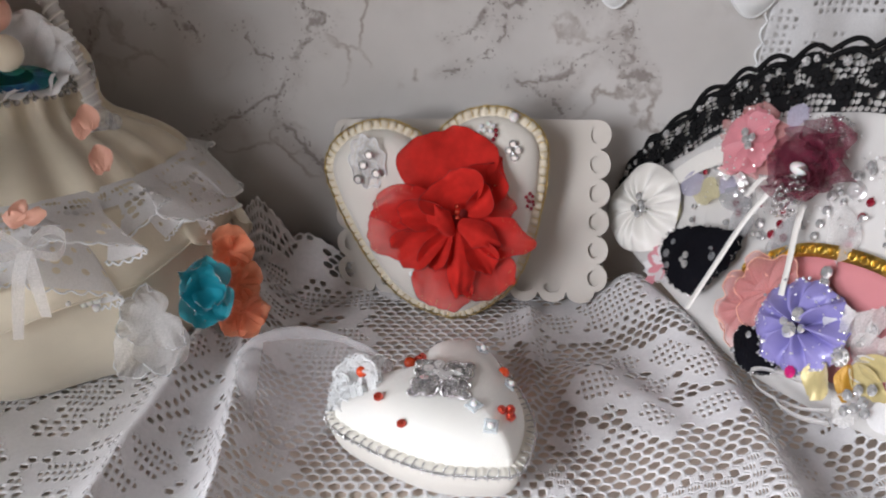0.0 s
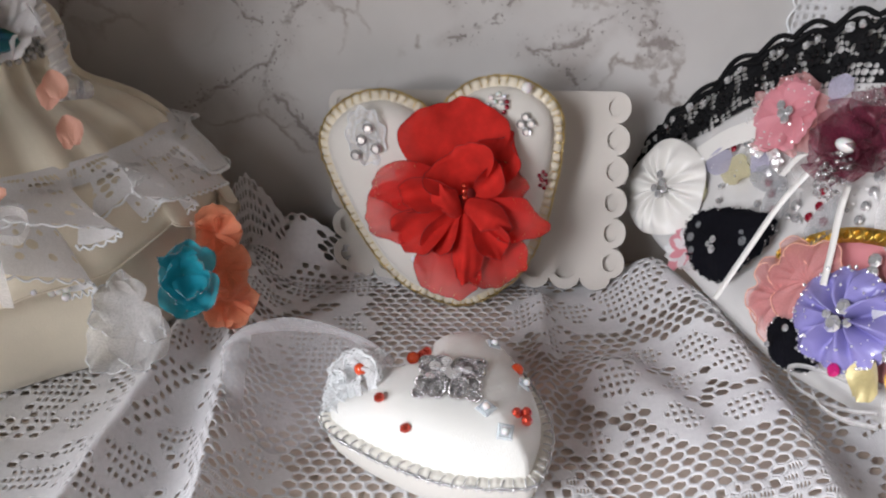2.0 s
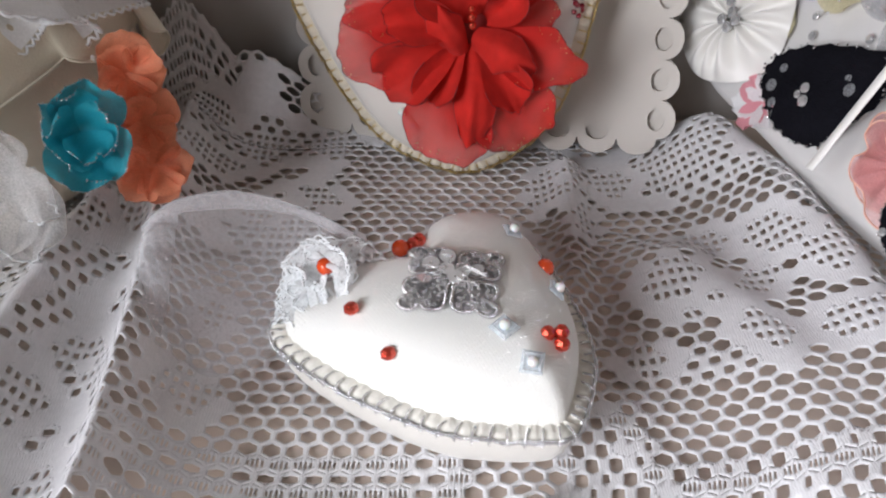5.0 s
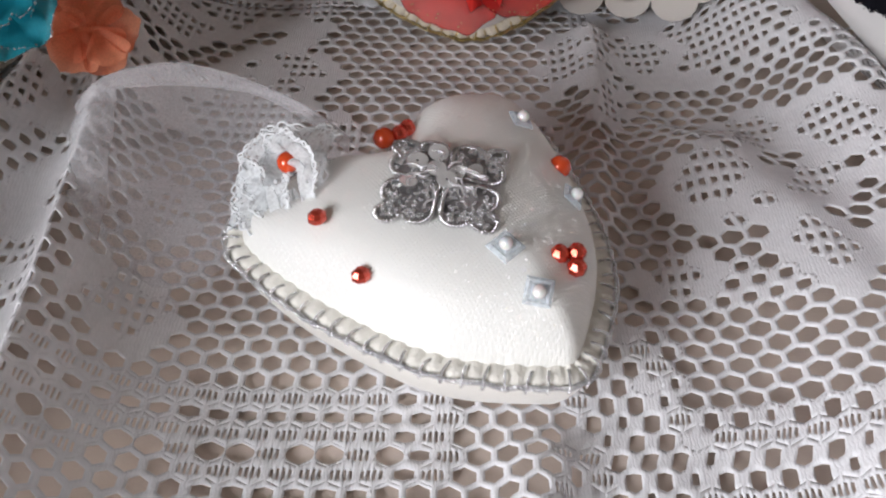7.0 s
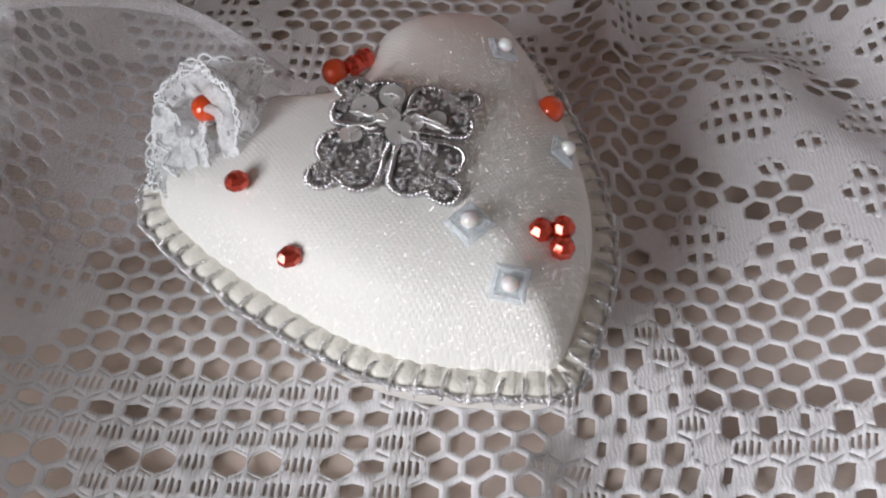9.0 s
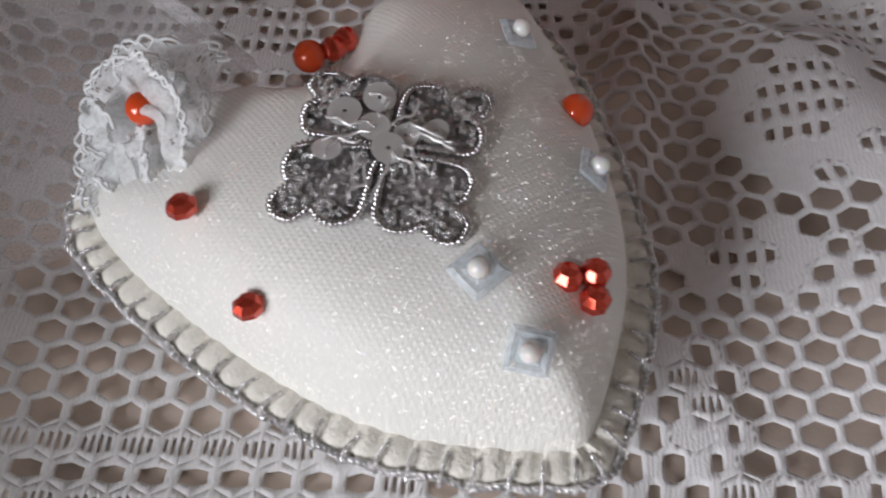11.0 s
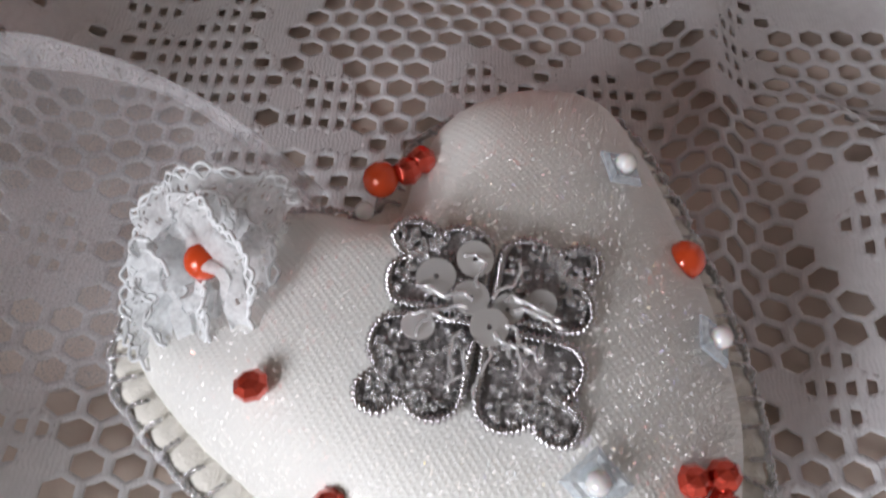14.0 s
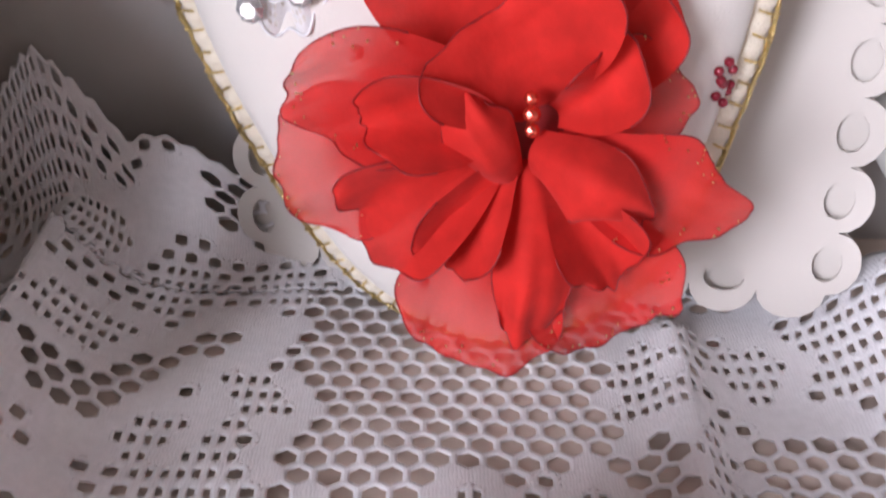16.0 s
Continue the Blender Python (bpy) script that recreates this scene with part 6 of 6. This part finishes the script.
for k in range(60):
    a, r = random.uniform(0, 6.283), random.uniform(0.010, 0.019)
    q = random.uniform(0.0002, 0.0005)
    box(bm, (-q, -q, -0.0001), (q, q, 0.0001), Matrix.Translation(on_fan(0.0585 + r * math.cos(a), 0.0600 + r * math.sin(a), 0.021)) @ Euler([random.uniform(-0.9, 0.9), random.uniform(-0.9, 0.9), 0]).to_matrix().to_4x4())
tagged(part("glitter", bm, M_SEQUIN, fan, "fine silver glitter", smooth=False), kind="stuff")
gem(fan, on_fan(0.1419, -0.0195, 0.0180), 0.0028, M_PINKGEM, "pink_gem", label="round hot pink gem")
# pink flower with lilac slips
pink = part("pink_flower", bmesh.new(), M_PINK, fan, "pink chiffon flower with crystal centre")
pink.matrix_local = facing(on_fan(0.0585, 0.0600, 0.012), (0.1, 0, 1), (0, 1, 0))
for k in range(7):
    o = part("petal", chiffon_petal(0.0175 - 0.001 * (k % 3), 0.0175, 0.45, 0.35, 0.22, k * 1.3, 0.6, 10), M_PINK, pink)
    o.matrix_local = pose(0, 0, 0.0004 * k, 0, 0, k * 51.4 + 20)
for k in range(5):
    o = part("organza_petal", petal_mesh(0.0205, 0.017, 0.2, 0.05, 0.15, k * 2.3, 0.75, 8, 8), M_BLUSH, pink, "sheer blush organza petal")
    o.matrix_local = pose(0, 0, -0.002, 0, 0, k * 72 + 10) @ pose(0, 0, 0, 6)
for x, y in ((0, 0), (0.003, 0.002), (-0.002, 0.003), (0.003, -0.002)):
    gem(pink, (x, y, 0.0055), 0.0022, M_CRYSTAL)
# burgundy organza flower with beaded drop
burg = part("burgundy_flower", bmesh.new(), M_BURG, fan, "sheer burgundy organza flower with glitter edges")
burg.matrix_local = facing(on_fan(0.1030, 0.0600, 0.012), (0.1, 0, 1), (0, 1, 0))
for k in range(11):
    L = 0.025 - 0.0008 * k
    o = part("petal", petal_mesh(L, 0.021, 0.3, 0.2, 0.2, k * 2.9, 0.78, 9, 9), M_BURG, burg)
    o.matrix_local = pose(0, 0, 0.0006 * k, 0, 0, k * 137.5) @ pose(0, 0, 0, 10 + 4 * k)
    edge = [o.matrix_local @ v.co for v in o.data.vertices[9 * 10:10 * 10]]
    bm = bmesh.new()
    for p in spline(edge, 2):
        ball(bm, p, random.uniform(0.0003, 0.0007), 4, 3)
    tagged(part("glitter_edge", bm, M_GLITTER, burg, smooth=False), kind="stuff")
drop = part("beaded_drop", bmesh.new(), M_GLITTER, fan, "silver beaded drop with pearl")
drop.matrix_local = Matrix.Translation(on_fan(0.1050, 0.0475, 0.026))
bm = bmesh.new()
for k in range(120):
    a, t = random.uniform(0, 6.283), random.random()
    r = 0.0052 * math.sin(math.pi * (0.15 + 0.8 * t)) * random.uniform(0.85, 1.1)
    ball(bm, (r * math.cos(a), -0.012 + 0.022 * t, r * math.sin(a)), random.uniform(0.0006, 0.0012), 5, 3)
tagged(part("bead_fill", bm, M_GLITTER, drop, smooth=False), kind="stuff")
bead(drop, (0, 0.010, 0.0015), 0.0036, M_PEARL, "white pearl", "pearl", squash=(1.2, 0.8, 1))
# sheer print patches and sparkle on the panel
for k, (s, h, L, W, turn, mt) in enumerate(((0.020, 0.024, 0.018, 0.013, -60, M_LILACSHEER), (0.030, 0.026, 0.020, 0.015, -75, M_YELLOWSHEER), (0.016, 0.014, 0.014, 0.011, -100, M_YELLOWSHEER), (0.040, 0.048, 0.022, 0.014, -40, M_WHITESHEER), (0.064, 0.046, 0.026, 0.015, -100, M_WHITESHEER), (0.066, 0.036, 0.024, 0.014, 200, M_GREYSHEER),
                                        (0.098, 0.040, 0.026, 0.014, 180, M_GREYSHEER), (0.116, 0.050, 0.026, 0.016, 220, M_WHITESHEER), (0.048, 0.030, 0.018, 0.012, -80, M_GREYSHEER), (0.070, 0.072, 0.013, 0.012, -10, M_LILACSHEER), (0.052, 0.045, 0.014, 0.011, 170, M_LILACSHEER))):
    o = part("print_patch", chiffon_petal(L, W, 0.10, 0.05, 0.10, k * 1.3, n=8), mt, fan, "sheer pale printed petal")
    o.matrix_local = Matrix.Translation(on_fan(s, h, 0.0062)) @ pose(0, 0, 0, 0, 0, turn)
bm = bmesh.new()
for k in range(150):
    s, h = random.uniform(0.015, 0.15), random.uniform(0.0, 1.0)
    h = 0.010 + 0.25 * s + h * 0.035
    m = Matrix.Translation(on_fan(s, h, random.uniform(0.0060, 0.0090))) @ Euler([random.uniform(-0.8, 0.8), random.uniform(-0.8, 0.8), random.uniform(0, 6)]).to_matrix().to_4x4()
    q = random.uniform(0.0003, 0.0009)
    box(bm, (-q, -q * 0.7, -0.0001), (q, q * 0.7, 0.0001), m)
tagged(part("glitter", bm, M_SEQUIN, fan, "loose silver glitter flakes", smooth=False), kind="stuff")
for k, (s, h) in enumerate(((0.049, 0.041), (0.0575, 0.043), (0.062, 0.040), (0.110, 0.060), )):
    bm = bmesh.new()
    q = 0.0028
    sheet(bm, lambda u, v: Vector(((u - 0.5) * 2 * q, (v - 0.5) * 2 * q, 0.0012 * math.sin(u * 7 + k) * math.cos(v * 6 + k * 2))), 6, 6)
    o = part("foil_sequin", bm, M_SEQUIN, fan, "crumpled silver foil sequin", smooth=False)
    o.matrix_local = Matrix.Translation(on_fan(s, h, 0.0095)) @ pose(0, 0, 0, 10 * math.sin(k * 2), 12 * math.cos(k), 40 * k)
# narrow ribbons
for pts in (((0.092, 0.050, 0.020), (0.085, 0.028, 0.021), (0.083, 0.006, 0.023), (0.0815, -0.022, 0.026)), ((0.092, 0.050, 0.020), (0.080, 0.047, 0.018), (0.072, 0.036, 0.014)), ((0.104, 0.044, 0.014), (0.108, 0.032, 0.015), (0.114, 0.020, 0.017), (0.121, 0.006, 0.020))):
    bm = bmesh.new()
    ribbon(bm, spline([on_fan(*p) for p in pts], 8), (1, 0.2, -0.1), 0.0031, 0.15)
    thick(part("narrow_ribbon", bm, M_WHITESATIN, fan, "narrow white satin ribbon end"), 0.0003)
# black lace petals
def black_petal(outline, z, stones, label, spots):
    line = spline([(s, h, 0) for s, h in outline], 8, closed=True)
    c = sum(line, Vector()) / len(line)
    o = part("black_petal", bmesh.new(), M_BLACKVEL, fan, label)
    o.location = on_fan(c.x, c.y, z)
    bm = bmesh.new()
    n = len(line)

    def f(u, v):
        p = line[int(u * n + 0.5) % n] - c
        fray = 1 + 0.03 * math.sin(u * 150) * v ** 4
        return p * v * fray + Vector((0, 0, 0.0040 * (1 - v * v) + 0.0010 * math.sin(u * 19 + v * 5) * v + 0.0004 * noise.noise(p * v * 900)))
    sheet(bm, f, n, 12, True)
    part("lace_leaf", bm, M_BLACKVEL, o)
    for x, y, r in stones:
        gem(o, (x, y, 0.0046), r, M_CRYSTAL)
    for x, y, r in spots:      # sheer round eyelets
        bm = bmesh.new()
        sheet(bm, lambda u, v: Vector((x + r * v * math.cos(u * 6.2832), y + r * v * math.sin(u * 6.2832), 0.0038 - 0.0008 * v)), 14, 2, True)
        part("eyelet", bm, M_GREYSHEER, o, "sheer grey round eyelet")
    bm = bmesh.new()
    for k in range(0, n):
        if random.random() < 0.8:
            p = f(k / n, 1.0) * random.uniform(0.93, 1.03)
            ball(bm, p + Vector((0, 0, 0.0006)), random.uniform(0.0003, 0.0007), 4, 3)
    tagged(part("glitter_edge", bm, M_GLITTER, o, smooth=False), kind="stuff")
    return o


black_petal(((0.031, -0.008), (0.035, 0.003), (0.051, 0.013), (0.076, 0.0185), (0.0805, 0.0055), (0.073, -0.009), (0.066, -0.0185), (0.053, -0.0200), (0.041, -0.0155)), 0.011, ((-0.001, 0.001, 0.0019), (0.001, -0.003, 0.0021), (-0.0025, -0.002, 0.0014)), "black lace petal with glitter edge and tiny stones",
            ((0.013, 0.007, 0.0022), (0.010, 0.010, 0.0016), (-0.016, -0.004, 0.0022), (-0.012, -0.009, 0.0018), (-0.015, 0.003, 0.0016)))
black_petal(((0.1050, -0.0280), (0.1030, -0.0200), (0.1070, -0.0130), (0.1200, -0.0120), (0.1310, -0.0180), (0.1290, -0.0270), (0.1200, -0.0320), (0.1110, -0.0315)), 0.013, ((-0.002, 0.006, 0.0016), (-0.006, -0.004, 0.0014)), "small black lace ruffle with glitter edge", ())
# pink satin hem with gold braid
GOLD = spline([(0.084, 0.004, 0), (0.0945, 0.0155, 0), (0.110, 0.0262, 0), (0.126, 0.0315, 0), (0.145, 0.0345, 0), (0.165, 0.034, 0), (0.19, 0.030, 0)], 7)
bm = bmesh.new()
n2 = len(GOLD) - 1
HEM = spline([(0.080, -0.018, 0), (0.092, -0.022, 0), (0.110, -0.024, 0), (0.128, -0.022, 0), (0.150, -0.017, 0), (0.172, -0.011, 0), (0.195, -0.004, 0)], 7)
sheet(bm, lambda u, v: GOLD[min(int(u * n2 + 0.5), n2)].lerp(HEM[min(int(u * n2 + 0.5), n2)], v) + Vector((0, 0, 0.0052 + 0.0012 * math.sin(u * 18) * v)), n2, 8)
thick(part("pink_hem", bm, M_PINKSATIN, fan, "pink satin hem"), 0.0008)
bm = bmesh.new()
ribbon(bm, [p + Vector((0, 0, 0.0072)) for p in GOLD], (-0.25, 1, 0), 0.0062)
braid = thick(part("gold_braid", bm, M_GOLDBAND, fan, "shiny gold braid"), 0.0008)
for k in range(2, n2, 2):
    bm = bmesh.new()
    p = GOLD[k] + Vector((0, 0, 0.0080))
    tube(bm, [p + Vector((0.0019 * math.cos(a), 0.0019 * math.sin(a), 0)) for a in [2 * math.pi * i / 10 for i in range(10)]], 0.0006, 5, closed=True)
    part("braid_ring", bm, M_GOLDBAND, braid)
# blush ruffle with a shiny thread edge
for k, (s, h, z, R, seed) in enumerate(((0.1030, -0.0030, 0.010, 0.0215, 0.4), (0.1010, -0.0080, 0.012, 0.0180, 1.5), (0.1080, 0.0030, 0.013, 0.0175, 2.6))):
    o = yoyo(fan, facing(on_fan(s, h, z), (-0.05, 0, 1), (0, 1, 0), 40 * k), R, M_BLUSH, 6, 0.10, "blush_ruffle", "sheer blush organza ruffle with shiny edge", seed, 0.09)
    bm = bmesh.new()
    tube(bm, [v.co + Vector((0, 0, 0.0003)) for v in o.data.vertices[110 * 10:]], 0.00032, 4, closed=True)
    part("edge_thread", bm, M_PEACH, o)
# small pink print flower under the black petal
for k in range(6):
    o = part("print_petal", petal_mesh(0.012, 0.012, 0.2, 0.1, 0.15, k * 2.0, 0.75, 6, 6), M_PINK if k % 2 else M_LACEFINE, fan, "small pink and lilac petal")
    o.matrix_local = Matrix.Translation(on_fan(0.036, -0.015, 0.006 + 0.0004 * k)) @ pose(0, 0, 0, 0, 0, k * 60) @ pose(0, 0, 0, 16)
# leaves, stones, ribbon loops and white frills at the foot
for k, (s, h, turn, L, W, mt, lb) in enumerate(((0.1500, -0.0080, 200, 0.018, 0.013, M_LEAF, "pale gold satin leaf"), (0.1615, -0.0040, 203, 0.015, 0.009, M_AMBER, "shiny amber gold leaf"), (0.1630, -0.0030, 250, 0.020, 0.011, M_LEAF, "pale gold satin leaf"), (0.1640, -0.0010, 280, 0.020, 0.010, M_LEAF, "pale gold satin leaf"))):
    o = part("leaf", chiffon_petal(L, W, 0.25, 0.20, 0.30, k * 1.1, 0.5, 10), mt, fan, lb)
    o.matrix_local = Matrix.Translation(on_fan(s, h, 0.015)) @ pose(0, 0, 0, 0, 0, turn)
for k, (s, h, turn, L, W) in enumerate(((0.148, -0.014, 20, 0.019, 0.018), (0.150, -0.014, -20, 0.021, 0.018), (0.153, -0.015, -55, 0.020, 0.017), (0.156, -0.017, -95, 0.019, 0.016), (0.158, -0.010, 0, 0.020, 0.018), (0.166, -0.012, -40, 0.020, 0.018), (0.172, -0.016, -80, 0.018, 0.016),
                                           (0.160, -0.026, 215, 0.018, 0.016), (0.166, -0.026, 180, 0.019, 0.018), (0.174, -0.024, 240, 0.019, 0.018))):
    o = part("white_frill", chiffon_petal(L * 0.85, W * 0.7, 0.45, 0.30, 0.60, k * 2.1, 0.6, 12), M_WHITESHEER if k % 3 else M_LACEFINE, fan, "white gathered organza frill")
    o.matrix_local = Matrix.Translation(on_fan(s + 0.004, h + 0.015, 0.012)) @ pose(0, 0, 0, 0, 0, turn)
stud = part("crystal_stud", bmesh.new(), M_SILVER, fan, "round silver stud with a ring of crystals")
stud.matrix_local = Matrix.Translation(on_fan(0.1593, -0.0027, 0.0190))
bm = bmesh.new()
ball(bm, (0, 0, 0), 0.0040, 16, 8, (1, 1, 0.35))
part("stud_base", bm, M_SILVER, stud)
gem(stud, (0, 0, 0.0010), 0.0021, M_CRYSTAL)
for k in range(9):
    a = 2 * math.pi * k / 9
    gem(stud, (0.0032 * math.cos(a), 0.0032 * math.sin(a), 0.0006), 0.0009, M_CRYSTAL)
for s, h in ((0.1301, 0.0229), (0.1314, 0.0183), (0.1322, 0.0140), (0.1640, 0.0220), (0.1618, 0.0120), (0.1590, 0.0060), (0.170, 0.020)):
    gem(fan, on_fan(s, h, 0.012), 0.0030, M_CRYSTAL)
for x, y in ((0, 0), (0.004, -0.003), (-0.003, -0.004), (0.002, -0.007), (0.007, -0.006), (-0.001, -0.010), (0.005, 0.003)):
    gem(fan, on_fan(0.172 + x, -0.010 + y, 0.0175), 0.0024, M_CRYSTAL)
for pts, w in ((((0.128, -0.030, 0.012), (0.112, -0.0335, 0.018), (0.106, -0.0385, 0.019), (0.114, -0.0425, 0.018), (0.130, -0.0405, 0.014), (0.142, -0.034, 0.011)), 0.0028), (((0.118, -0.040, 0.017), (0.126, -0.0425, 0.019), (0.136, -0.0420, 0.017), (0.146, -0.038, 0.013)), 0.0038)):
    bm = bmesh.new()
    ribbon(bm, spline([on_fan(p[0] + 0.019, p[1] + 0.009, p[2]) for p in pts], 6), (0.1, 0.6, 0.8), w)
    thick(part("ribbon_loop", bm, M_WHITESHEER, fan, "sheer white ribbon loop"), 0.0003)

# ---- lace drape on the backdrop ----
drape = thing("lace_drape", Matrix.Translation((0.176, 0.479, 0.085)), "white lace cloth hanging against the marble backdrop", "drape")


def hang(u, v):
    return Vector((0.016 * v + 0.16 * u, 0.0015 * math.sin(u * 25 + v * 3), 0.15 * v))


thick(part("lace_panel", lace_mesh(hang, 40, 36, lambda i, j: 0.0 if noise.noise(Vector((i * 0.3, j * 0.3, 4.0))) < 0.04 else 0.62 if (i + j) % 2 else 0.3), M_LACEFINE, drape), 0.0005)
bm = bmesh.new()
tube(bm, [hang(-0.018 * abs(math.sin(i * 0.35)), i / 120) for i in range(121)], 0.0007, 6)
part("scalloped_edge", bm, M_LACEWHITE, drape, "white corded scalloped edge")

# ---- scalloped valance above the drape ----
valance = thing("lace_valance", Matrix.Translation((0.10, 0.4765, 0.155)), "white scalloped lace valance hanging over the marble backdrop", "valance")


def points_of(x):
    """Height of the lower edge: rounded points on a straight band."""
    return min(0.024 * min(1.0, abs((x - c) / w) ** 2) + low for c, w, low in ((-0.0005, 0.0150, 0.0062), (0.0725, 0.0190, 0.0005), (0.1500, 0.0180, 0.0040)))


bm = bmesh.new()
sheet(bm, lambda u, v: Vector((-0.06 + 0.27 * u, 0.0012 * math.sin(u * 40), points_of(-0.06 + 0.27 * u) * (1 - v) + 0.09 * v)), 120, 8)
thick(part("band", bm, M_LACEWHITE, valance), 0.0006)
bm = bmesh.new()
tube(bm, [Vector((-0.06 + 0.27 * i / 240, 0.0012 * math.sin(i / 6), points_of(-0.06 + 0.27 * i / 240) - 0.0004)) for i in range(241)], 0.0006, 5)
part("corded_edge", bm, M_LACEWHITE, valance, "white corded edge")
